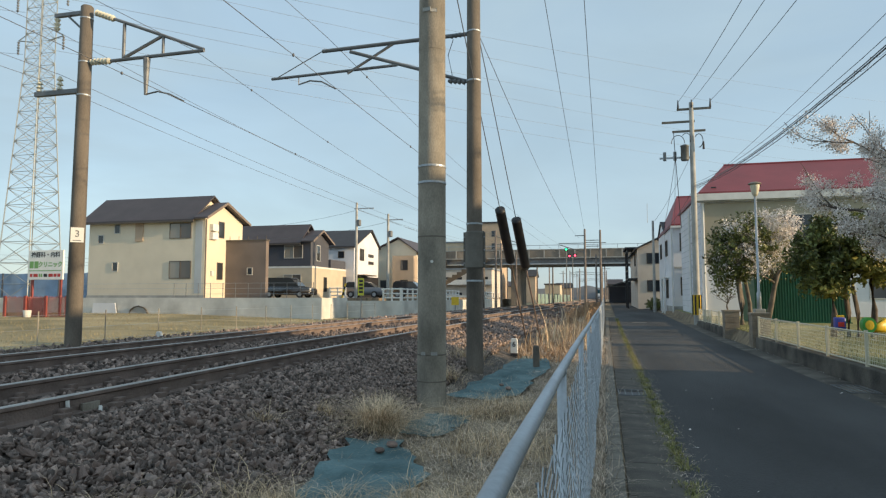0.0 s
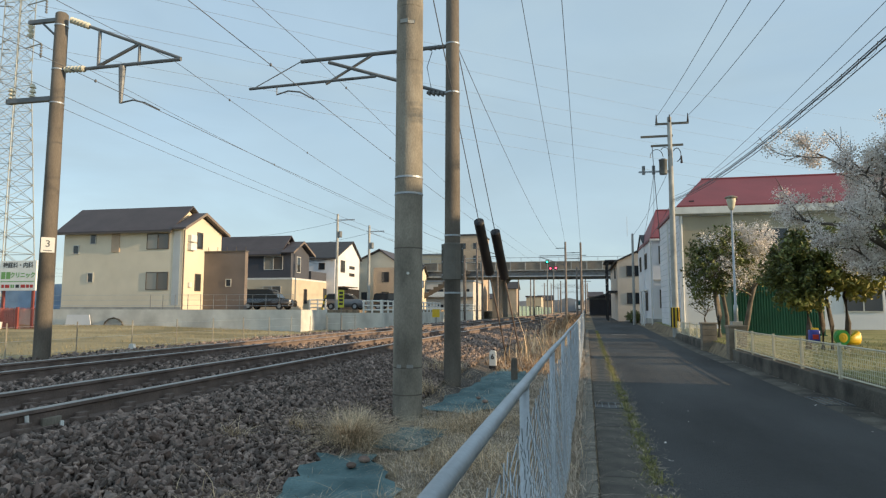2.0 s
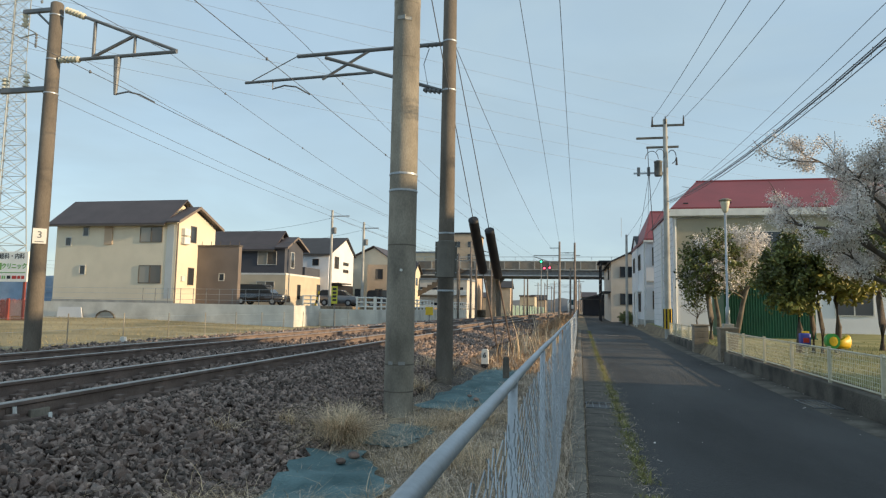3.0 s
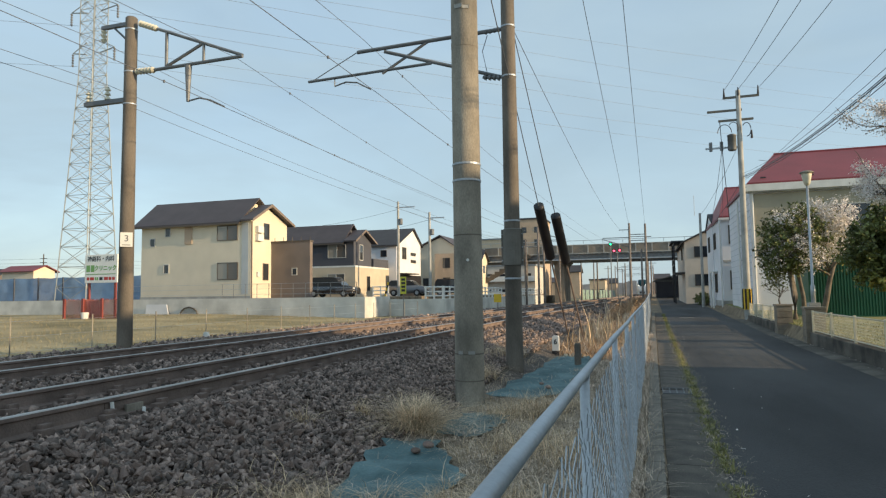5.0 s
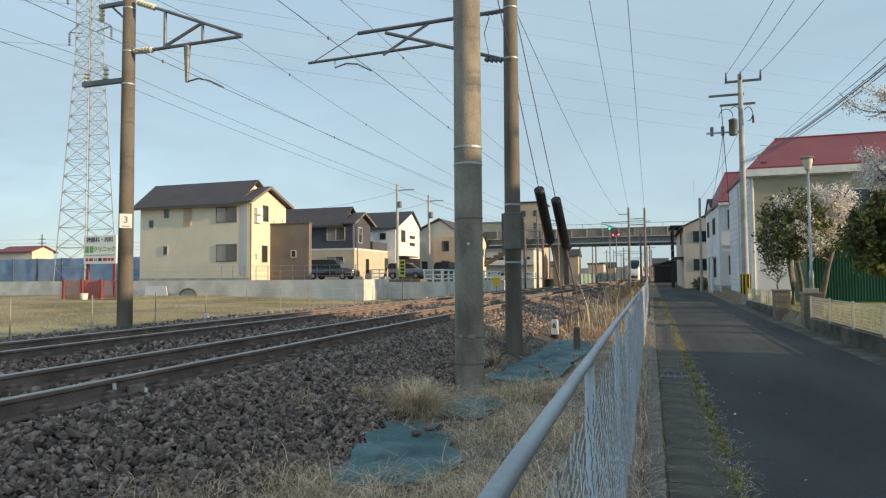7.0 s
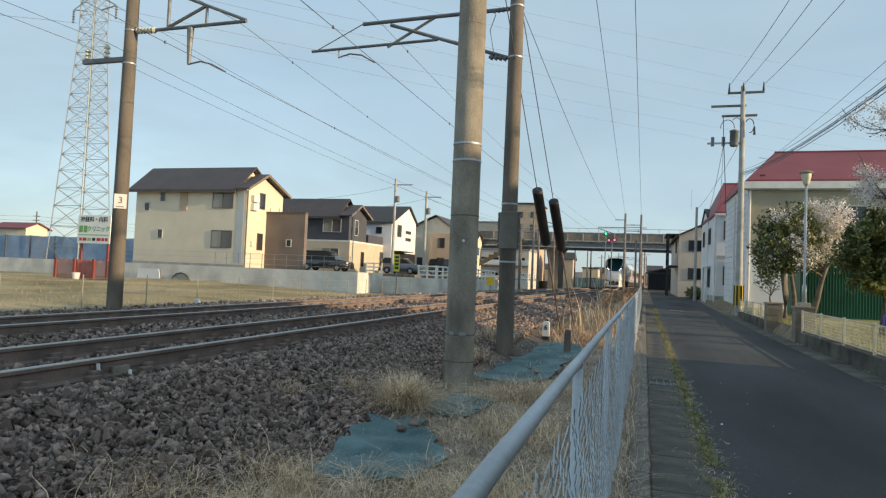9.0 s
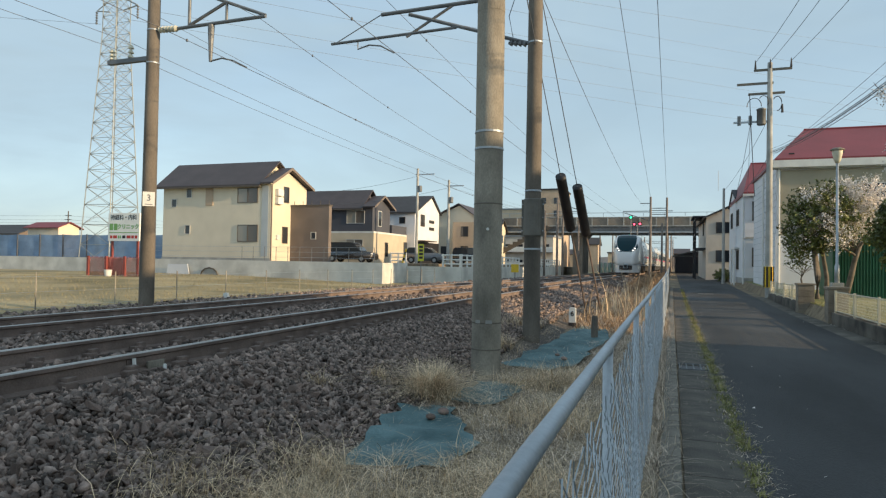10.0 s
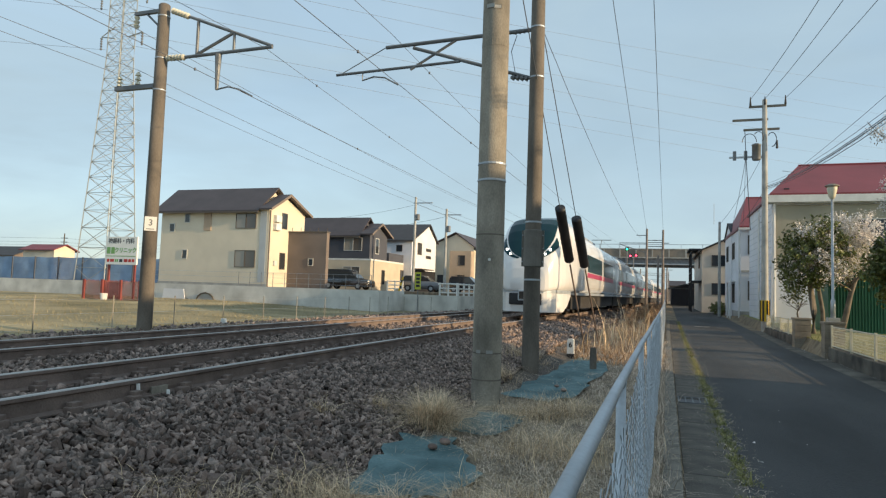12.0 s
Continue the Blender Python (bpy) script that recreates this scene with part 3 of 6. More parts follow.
part("front_wing", box(-23.4, 70.5, 1.42, -20.8, 71.99, 6.3), M["tan_wall"], H4, "flat tan front wing")
H5 = gable_house("small sunlit cream house in front of the overpass", -25.2, -20.4, 80.5, 84.2, 1.2, 6.1, 7.3, "cream_wall", "roof_dark", 0.5, 0.3)


def hip_house(label, x0, x1, y0, y1, z0, eave, ridge, run, wall, roof, name="house", over=0.35):
    """A house with a roof sloping on all sides; run says how far the ridge stops short of the end."""
    h = empty(name, (0, 0, 0), label, "house", "houses")
    part("wall", box(x0, y0, z0, x1, y1, eave), M[wall], h)
    bm = bmesh.new()
    e = [(x0 - 0.12, y0 - over), (x1 + over, y0 - over), (x1 + over, y1 + over), (x0 - 0.12, y1 + over)]
    ym = (y0 + y1) / 2
    low = [bm.verts.new((x, y, eave - 0.02)) for x, y in e]
    top = [bm.verts.new((x, y, eave + 0.12)) for x, y in e]
    ra, rb = bm.verts.new((x0 + run, ym, ridge)), bm.verts.new((x1 - run, ym, ridge))
    bm.faces.new(low[::-1])
    for i in range(4):
        bm.faces.new((low[i], low[(i + 1) % 4], top[(i + 1) % 4], top[i]))
    bm.faces.new((top[0], top[1], rb, ra))
    bm.faces.new((top[2], top[3], ra, rb))
    bm.faces.new((top[1], top[2], rb))
    bm.faces.new((top[3], top[0], ra))
    part("roof", bm, M[roof], h)
    part("ridge_cap", cyl((x0 + run, ym, ridge), (x1 - run, ym, ridge), 0.07, seg=8), M[roof], h)
    return h


R1 = hip_house("long two-storey building with red metal roof", 5.4, 34, 36, 44.5, 0.3, 6.95, 9.35, 2.0, "white_wall", "roof_red", "apartment_building")
R2 = hip_house("white two-storey house with red roof beside the lane", 5.16, 13, 47, 57, 0.2, 6.5, 9.3, 0.9, "white_wall", "roof_red", over=0.2)
R3 = gable_house("cream two-storey house with dark roof at the end of the lane", 3.55, 12.4, 61, 74, 0.1, 5.95, 8.1, "plaster", "roof_dark", 0.5, 0.3, "y")
# N1 is added out of view; its height and end set the foreground shadow.
N1 = gable_house("plain house added out of view to shade the lane and track", 10.5, 20, -24, 12.1, 0.3, 5.8, 7.0, "cream_wall", "roof_dark", 0.5, 0.3, "y")

# ---- overpass ----
def overpass():
    b = empty("road_overpass", (0, 0, 0), "long grey concrete road bridge crossing over the railway", "bridge", kind="structure")
    part("deck", box(-60, 85, 5.85, 20, 94, 6.6), M["steel_grey"], b)
    part("flange", box(-60, 84.6, 5.8, 20, 84.995, 5.95), M["galv"], b)
    part("parapet", box(-60, 84.8, 6.76, 20, 85.0, 7.75), M["parapet"], b)
    for i in range(40):
        part("parapet_rib", box(-59 + 2 * i, 84.72, 6.76, -58.85 + 2 * i, 84.797, 7.75), M["concrete"], b)
    part("coping", box(-60, 84.75, 7.753, 20, 85.05, 7.85), M["concrete"], b)
    part("lower_chord", box(-60, 84.55, 6.62, 20, 84.79, 6.74), M["concrete"], b)
    part("girder", box(-60, 84.9, 6.603, 20, 84.99, 6.75), M["steel_grey"], b)
    for x in (-44, -30, -10.9, 5.5):
        part("pier", box(x - 0.65, 86, -0.2, x + 0.65, 93, 5.2), M["parapet"], b)
        part("pier_head", prism([(x - 0.65, 5.203), (x + 0.65, 5.203), (x + 1.2, 5.847), (x - 1.2, 5.847)], 85.8, 93.2), M["parapet"], b)
    part("hand_rail", box(-60, 84.86, 8.35, 20, 84.92, 8.41), M["galv"], b)
    for i in range(33):
        x = -60 + 2.5 * i
        part("rail_post", box(x - 0.03, 84.86, 7.9, x + 0.03, 84.92, 8.35), M["galv"], b)
    return b


overpass()


# ---- house details ----
for a, z, w, h, m in ((-29.65, 5.65, 1.75, 1.1, "frame_dark"), (-29.6, 2.8, 1.75, 1.25, "frame_dark"), (-35.7, 5.4, 0.5, 0.65, "frame_alu"), (-34.3, 6.1, 0.5, 0.7, "frame_alu"), (-34.4, 3.35, 0.5, 0.7, "frame_alu")):
    window(H1, "-y", 38.997, a, z, w, h, m, curtain=True)
part("shutter", box(-32.5, 38.93, 5.5, -31.85, 38.997, 6.85), M["tan_wall"], H1, "closed tan shutter")
window(H1, "+x", -26.797, 40.6, 5.8, 0.7, 1.2)
window(H1, "+x", -26.797, 40.5, 2.75, 0.7, 1.25)
window(H1, "-y", 41.597, -25.0, 3.1, 0.45, 0.55, "frame_alu")
for z in (6.2, 5.6):
    part("air_conditioner", box(-26.797, 39.5, z, -26.5, 40.2, z + 0.5, None, 0.03), M["white"], H1)
part("downpipe", cyl((-26.74, 39.06, 1.4), (-26.74, 39.06, 7.0), 0.045, seg=8), M["brown_wall"], H1)
part("vent_box", box(-26.797, 39.7, 3.0, -26.65, 40.0, 3.35, None, 0.02), M["white"], H1)
part("corner_panel", box(-27.55, 38.985, 1.76, -27.0, 38.998, 6.9), M["blue_grey"], H1, "pale blue-grey corner strip")
part("plinth", box(-36.53, 38.96, 1.42, -26.77, 38.997, 1.62), M["concrete"], H1)
part("annex_coping", box(-26.79, 41.55, 5.6, -23.45, 42.05, 5.7), M["frame_dark"], H1)
for i in range(5):
    part("rail_post", cyl((-26.6 + 0.75 * i, 41.8, 5.7), (-26.6 + 0.75 * i, 41.8, 6.0), 0.02, seg=6), M["frame_dark"], H1)
for a, z, w, h in ((-28.6, 5.1, 1.9, 1.25), (-28.6, 1.9, 1.8, 1.7), (-33.0, 5.2, 1.2, 1.1)):
    window(H2, "-y", 53.94 if z < 4 else 53.997, a, z, w, h, "frame_alu", curtain=True)
window(H2, "+x", -25.897, 55.2, 4.9, 0.8, 1.5, "white")
window(H2, "+x", -25.717, 56.5, 2.0, 0.7, 1.4)
window(H2, "+x", -25.717, 61.2, 1.7, 0.8, 1.9)
part("band", box(-35.06, 53.93, 4.2, -25.7, 64.52, 4.36), M["white"], H2, "white string course")
part("roof_terrace_wall", box(-27.5, 58.2, 4.37, -25.75, 64.4, 5.2), M["navy_wall"], H2)
window(H3, "-y", 61.997, -26.6, 5.6, 0.7, 0.7)
window(H3, "+x", -24.797, 63.6, 5.4, 1.2, 1.3)
window(H3, "+x", -24.797, 66.2, 5.9, 1.6, 0.35, sash=False)
window(H3, "+x", -24.797, 66.2, 5.1, 1.6, 0.35, sash=False)
# Flat black panel on the wall paints the shade of a ground-floor recess.
part("carport_shade", box(-24.79, 62.2, 1.42, -24.7, 69.3, 3.7), M["black"], H3, "black panel painting the shade of a recessed ground floor")
part("canopy", box(-24.79, 62.2, 3.75, -23.7, 66, 3.85), M["frame_dark"], H3)
window(H4, "-y", 70.497, -22.4, 2.2, 0.9, 1.3)
window(H4, "-y", 70.497, -22.4, 4.6, 0.9, 1.2)
window(H4, "-y", 71.997, -25.4, 2.2, 0.9, 1.3)
window(H4, "+x", -20.897, 74, 5.0, 0.9, 1.3)
window(H4, "+x", -20.897, 74, 2.2, 0.9, 1.3)
window(H4, "+x", -20.897, 77, 5.0, 0.9, 1.3)
window(H5, "+x", -20.397, 81.8, 4.3, 0.9, 1.0)
# the red-roofed building: fascia, pale lower wall, downpipes, openings
part("fascia", box(5.05, 35.62, 6.62, 32.3, 35.72, 6.98), M["white"], R1, "white fascia board and gutter")
part("lower_wall", box(5.36, 35.93, 0.3, 32.02, 35.997, 3.2), M["white_wall"], R1)
# the upper wall's dark tone includes the shade of the overhanging eaves
part("upper_wall", box(5.6, 35.95, 3.203, 31.8, 35.997, 6.5), M["eaves_shade_wall"], R1, "olive-beige rendered upper wall with eaves shade in its colour")
part("downpipe", cyl((5.5, 35.86, 0.3), (5.5, 35.86, 6.7), 0.05, seg=8), M["white"], R1)
part("downpipe", cyl((5.33, 40, 0.3), (5.33, 40, 6.7), 0.05, seg=8), M["white"], R1)
for i in range(5):
    window(R1, "-y", 35.93, 9.0 + 4.2 * i, 1.4, 1.8, 1.3, "frame_alu")
    window(R1, "-y", 35.95, 9.0 + 4.2 * i, 4.5, 1.8, 1.3, "frame_alu")
part("eaves_soffit", box(5.1, 35.725, 6.55, 32.2, 35.945, 6.62), M["concrete"], R1)
for z in [0.6 + 0.34 * i for i in range(18)]:
    part("siding_lap", box(5.385, 36.05, z, 5.398, 44.4, z + 0.02), M["blue_grey"], R1)
for i in range(9):
    part("snow_guard", box(6.0 + 2.2 * i, 36.2, 7.3, 6.25 + 2.2 * i, 36.3, 7.42), M["roof_dark"], R1)
window(R2, "-x", 5.157, 50.5, 4.6, 1.4, 1.2)
window(R2, "-x", 5.157, 50.5, 1.4, 1.4, 1.4)
window(R2, "-y", 46.997, 5.6, 4.7, 0.9, 1.3)
window(R2, "-y", 46.997, 5.6, 1.6, 0.9, 1.3)
part("bay", prism([(52.2, 0.2), (57.0, 0.2), (57.0, 6.4), (54.4, 7.5), (52.2, 6.75)], 5.1, 5.9, "x"), M["white_wall"], R2, "white gabled bay")
part("bay_roof", prism([(51.9, 6.68), (54.4, 7.53), (57.2, 6.35), (57.2, 6.47), (54.4, 7.65), (51.9, 6.8)], 5.0, 6.0, "x"), M["roof_dark"], R2)
window(R2, "-x", 5.097, 54.3, 4.6, 1.2, 1.2)
part("porch_roof", box(4.8, 50.2, 2.9, 5.15, 52.15, 3.0), M["white"], R2)
for y in (50.3, 52.05):
    part("porch_post", cyl((4.82, y, 0), (4.82, y, 2.9), 0.06, seg=8), M["white"], R2)
part("downpipe", cyl((5.09, 47.2, 0), (5.09, 47.2, 6.5), 0.05, seg=8), M["white"], R2)
part("foundation", box(5.13, 46.96, 0.1, 12.9, 52.1, 0.85), M["concrete"], R2, "grey concrete foundation")
part("balcony_floor", box(5.75, 46.55, 3.3, 7.6, 46.92, 3.42), M["white"], R2)
part("balcony_front", box(5.75, 46.5, 3.42, 7.6, 46.548, 4.3), M["white_wall"], R2, "white balcony front")
part("eaves_gutter", box(5.0, 46.72, 6.36, 13.0, 46.79, 6.5), M["white"], R2)
part("string_course", box(5.2, 46.93, 3.5, 12.9, 46.995, 3.62), M["concrete"], R2)
part("aerial", tube([(8.8, 50, 9.4), (8.8, 50, 10.8), (8.2, 50, 10.9)], 0.02, 5), M["steel_grey"], R2)
window(R3, "-y", 60.997, 4.35, 4.55, 1.15, 1.0)
window(R3, "-y", 60.997, 4.35, 2.0, 1.15, 1.05)
window(R3, "-x", 3.547, 64, 4.5, 1.4, 1.2)
balcony = part("balcony", box(2.65, 61.2, 3.1, 3.54, 66, 3.25), M["black"], R3, "dark steel balcony and stair")
for z in (3.9, 4.4, 5.8):
    part("balcony_rail", box(2.65, 61.2, z, 2.71, 66, z + 0.1), M["black"], balcony)
for y in (61.3, 63.5, 65.9):
    part("balcony_post", box(2.65, y - 0.05, 0, 2.75, y + 0.05, 6.0), M["black"], balcony)
part("balcony_roof", box(2.45, 61.0, 6.0, 3.54, 66.2, 6.12), M["roof_dark"], balcony)
shed = gable_house("low grey-roofed shed with a dark open front", 1.5, 6.4, 92, 98, 0.3, 3.0, 4.1, "navy_wall", "roof_blue", 0.85, 0.3, "y", "shed")
# Solid panel painted as the dark opening, navy to allow for distance haze.
part("front_shade", box(1.7, 91.9, 0.6, 6.0, 91.995, 2.85), M["navy_wall"], shed, "dark panel painted as the shaded opening of the shed")
part("front_post", box(3.7, 91.8, 0.6, 3.85, 91.895, 2.95), M["concrete_old"], shed)
part("eaves_board", box(1.3, 91.65, 2.88, 6.2, 91.69, 3.05), M["steel_grey"], shed)

# ---- overhead line gear ----
def insulator(p0, p1, parent, n=6, r=0.075, material="porcelain"):
    p0, p1 = Vector(p0), Vector(p1)
    bm = cyl(p0, p1, 0.03, seg=8)
    for i in range(n):
        a = p0.lerp(p1, (i + 0.2) / n)
        b = p0.lerp(p1, (i + 0.75) / n)
        cyl(a, b, r, r * 0.65, 12, bm)
    return part("insulator", bm, M[material], parent, smooth=False)


def local(p, x, y, z):
    """World metres to a pole's own space."""
    o = p.matrix_basis.translation
    return (x - o.x, y - o.y, z - o.z)


def bar(p, name, a, b, r=0.04, material="steel_grey"):
    return part(name, cyl(local(p, *a), local(p, *b), r, seg=8), M[material], p)


Y = 11.4
# cantilever of the pole by the far track
insulator(local(P3, -10.75, Y, 7.82), local(P3, -10.25, Y, 7.62), P3)
bar(P3, "top_tube", (-10.3, Y, 7.64), (-8.0, Y, 6.72), 0.035)
insulator(local(P3, -10.83, Y, 6.7), local(P3, -10.3, Y, 6.68), P3)
bar(P3, "bottom_tube", (-10.35, Y, 6.68), (-8.0, Y, 6.70), 0.04)
bar(P3, "strut", (-10.0, Y, 7.5), (-10.0, Y, 6.7), 0.035)
bar(P3, "strut", (-9.98, Y, 6.72), (-9.02, Y, 7.12), 0.035)
bar(P3, "strut", (-9.0, Y, 7.1), (-9.0, Y, 6.72), 0.03)
part("drop_arm", cyl(local(P3, -9.4, Y, 6.66), local(P3, -9.4, Y, 5.85), 0.075, 0.035, 8), M["steel_grey"], P3)
part("registration_arm", tube([local(P3, *q) for q in ((-9.4, Y, 5.86), (-9.1, Y, 5.9), (-8.8, Y, 5.82), (-8.45, Y, 5.64))], 0.018, 6), M["steel_grey"], P3)
part("bracket", box(*local(P3, -12.3, Y - 0.05, 6.02), *local(P3, -10.9, Y + 0.05, 6.12)), M["steel_grey"], P3)
insulator(local(P3, -12.2, Y, 6.12), local(P3, -12.2, Y, 6.38), P3, 3, 0.07)
insulator(local(P3, -11.65, Y, 6.12), local(P3, -11.65, Y, 6.44), P3, 3, 0.07)
part("bracket", box(*local(P3, -11.85, Y - 0.04, 7.82), *local(P3, -10.9, Y + 0.04, 7.9)), M["steel_grey"], P3)
bar(P3, "strut", (-11.5, Y, 7.82), (-11.08, Y, 7.45), 0.025)
insulator(local(P3, -11.8, Y, 7.8), local(P3, -11.8, Y, 7.5), P3, 3, 0.07)
plate = part("number_plate", box(-0.125, -0.185, 2.23, 0.125, -0.168, 2.55), M["white"], P3)
plate.matrix_basis = pose(0, 0, 0, 0, 0, 42)


def lettering(text, size, m, material, parent, name="lettering", bold=0.0):
    cu = bpy.data.curves.new(name, "FONT")
    cu.body, cu.size, cu.align_x, cu.align_y, cu.offset = text, size, "CENTER", "CENTER", bold
    cu.extrude = 0.002
    cu.materials.append(M[material])
    ob = new(name, cu)
    ob.parent = parent
    ob.matrix_basis = m
    return ob


lettering("3", 0.2, pose(0, -0.189, 2.41, 90, 0, 0), "steel_grey", plate, bold=0.001)
part("plate_bars", box(-0.08, -0.189, 2.262, 0.08, -0.186, 2.278), M["steel_grey"], plate)

# cantilever of the pole by the near track
insulator(local(P2, -2.36, Y, 6.48), local(P2, -2.68, Y, 6.46), P2, 4, 0.05, "steel_grey")
bar(P2, "top_tube", (-2.3, Y, 6.48), (-5.29, Y, 6.42), 0.04)
insulator(local(P2, -2.36, Y, 5.55), local(P2, -2.7, Y, 5.6), P2, 4, 0.06, "steel_grey")
bar(P2, "lower_tube", (-2.3, Y, 5.55), (-4.7, Y, 6.36), 0.035)
bar(P2, "strut", (-3.75, Y, 6.46), (-4.75, Y, 5.92), 0.028)
bar(P2, "registration_tube", (-3.72, Y, 6.0), (-6.4, Y, 5.94), 0.03)
bar(P2, "tie", (-5.3, Y, 6.42), (-6.3, Y, 5.95), 0.01)
part("registration_arm", tube([local(P2, *q) for q in ((-5.8, Y, 5.95), (-5.8, Y, 5.78), (-5.55, Y, 5.84), (-5.3, Y, 5.8), (-5.0, Y, 5.63))], 0.016, 6), M["steel_grey"], P2)
collar = part("collar", lathe([(0.15, 0), (0.168, 0.015), (0.168, 0.665), (0.15, 0.68)], 20, local(P2, -2.205, Y, 2.03)), M["sleeve_grey"], P2, "grey steel sleeve round the pole")
for q in (-1, 1):
    part("flange", box(q * 0.182 - 0.022, -0.012, 1.84, q * 0.182 + 0.022, 0.012, 2.5), M["sleeve_grey"], collar)
    for z in (1.93, 2.17, 2.41):
        part("bolt", cyl((q * 0.187, -0.03, z), (q * 0.187, 0.03, z), 0.012, seg=6), M["galv"], collar)
part("lead", tube([local(P2, *q) for q in ((-2.6, Y, 6.4), (-2.7, Y, 6.1), (-2.62, Y, 5.7))], 0.008, 5), M["wire"], P2)
# painted rings and a small tag on the near pole
for z, k in ((5.1, 0.189), (5.9, 0.1872)):
    part("patch", lathe([(k - 0.004, -0.05), (k + 0.0025, -0.045), (k + 0.0025, 0.045), (k - 0.004, 0.05)], 24, (0, 0, z)), M["pole"], P1)
for z in (0.78, 0.42, 2.4):
    k = 0.2 - 0.00223 * z
    part("seam", lathe([(k - 0.004, -0.012), (k + 0.002, -0.008), (k + 0.002, 0.008), (k - 0.004, 0.012)], 24, (0, 0, z)), M["pole_old"], P1)
for a, z, w, h in ((-112, 0.8, 0.07, 0.045), (-66, 0.8, 0.09, 0.045), (-100, 5.62, 0.12, 0.06), (-70, 5.6, 0.1, 0.05)):
    part("repair_patch", box(-w / 2, -0.2022 + 0.00223 * z, z - h / 2, w / 2, -0.19, z + h / 2, None, 0.004), M["concrete"], P1, "pale mortar patch").matrix_basis = pose(0, 0, 0, 0, 0, a + 90)
part("stud", cyl((0.05, -0.205, 2.05), (0.05, -0.19, 2.05), 0.02, seg=8), M["white"], P1)
part("ground_strap", box(0.17, -0.02, 0.0, 0.2, 0.04, 0.16), M["black"], P1)

# guy wires with black guards
for top, foot, high, low in (((-2.31, 6.5, 9.2), (-1.98, 18.2, 0.1), 3.42, 2.42), ((-2.12, 11.35, 6.5), (-1.56, 18.0, 0.1), 3.28, 2.32)):
    top, foot = Vector(top), Vector(foot)
    d = (top - foot) / (top - foot).z
    g = empty("guy_wire", (0, 0, 0), "steel guy wire with a thick black guard sleeve", "cable", "guy wires")
    part("strand", cyl(foot, top, 0.009, seg=6), M["wire"], g)
    part("anchor_rod", cyl(foot, foot + d * (low - foot.z - 0.15), 0.021, seg=8), M["rail_side"], g, "rusty anchor rod")
    a, b = foot + d * (high - foot.z), foot + d * (low - foot.z)
    part("guard", tube([b - d * 0.03, b, b + (a - b) * 0.02, a - (a - b) * 0.02, a, a + d * 0.03], 0.115, 14), M["black"], g, "black plastic guard sleeve", True)

# wires along the railway
def along(x, y0, y1, z0, z1, drop, r=0.006, n=20, clamps=()):
    pts = [Vector((x + bend(y0 + (y1 - y0) * i / n), y0 + (y1 - y0) * i / n, z0 + (z1 - z0) * i / n - drop * 4 * (i / n) * (1 - i / n))) for i in range(n + 1)]
    ob = tagged(part("overhead_wire", tube(pts, r, 5), M["wire"]), "dark catenary wire above the railway", "cable", "overhead cables")
    for y in clamps:
        f = (y - y0) / (y1 - y0)
        if 0 < f < 1:
            k = min(n - 1, int(f * n))
            p = pts[k].lerp(pts[k + 1], f * n - k)
            part("clamp", lathe([(0.008, -0.03), (0.022, -0.018), (0.022, 0.014), (0.008, 0.03)], 8, p), M["wire"], ob)
    return ob


for c, dz, m in ((NEAR_C, 0.02, -0.2), (FAR_C + 0.2, 0.0, 0.25)):
    for y0, y1 in ((-38.6, 11.4), (11.4, 61), (61, 110), (110, 160), (160, 220)):
        along(c, y0, y1, 5.62 + dz, 5.62 + dz, 0.03, 0.0065, clamps=(9.6, 16.4))
        along(c + m, y0, y1, 6.7, 6.7, 0.32 if c == NEAR_C else 0.8, 0.0055, clamps=(13.6, 18.0))
for x, z in ((-12.2, 6.42), (-11.65, 6.48), (-11.8, 7.5)):
    for y0, y1 in ((-38.6, 11.4), (11.4, 61), (61, 110)):
        along(x, y0, y1, z, z, 0.5)
wire((-1.2, -34, 11.3), (-1.15, 60, 7.6), 0.45, 0.009)
wire((-0.68, -34, 10.5), (0.24, 60, 7.5), 0.45, 0.009)
wire((-2.17, 11.4, 6.6), (-1.65, 60, 7.0), 0.7, 0.007)

# further catenary poles
def far_pole(x, y, top, arms, label="slim concrete catenary pole farther along the railway"):
    p = empty("catenary_pole", (x, y, 0.2), label, "pole", "far catenary poles")
    part("shaft", lathe([(0.125, -0.4), (0.125, 0), (0.09, top)], 12), M["sleeper"], p, smooth=True)
    for dx, z0, z1 in arms:
        part("arm", cyl((0, 0, z0), (dx, 0, z1), 0.035, seg=6), M["steel_grey"], p)
    return p


far_pole(-1.15, 60, 7.6, ((-2.4, 6.3, 6.3), (-2.4, 5.4, 6.2), (-0.9, 7.0, 7.0)))
g2 = far_pole(0.24, 60, 7.5, ((-1.4, 6.0, 6.0), (0.5, 6.3, 6.3)), "slim concrete pole joined to its neighbour by a crossbar")
for z in (6.55, 6.75):
    part("crossbar", cyl((0, 0, z - 0.2), (-1.39, 0, z - 0.2), 0.03, seg=6), M["steel_grey"], g2)
insulator((-0.5, 0, 6.55), (-0.9, 0, 6.55), g2, 4, 0.06, "steel_grey")
far_pole(-11.0 + bend(61), 61, 7.8, ((2.6, 6.4, 6.4), (2.6, 7.2, 6.4), (-1.2, 5.9, 5.9)))
for y in (110, 160, 215):
    far_pole(-2.2 + bend(y), y, 7.8, ((-2.6, 6.4, 6.4), (-2.6, 7.2, 6.4)))
    far_pole(-11.0 + bend(y), y, 7.8, ((2.6, 6.4, 6.4), (2.6, 7.2, 6.4)))
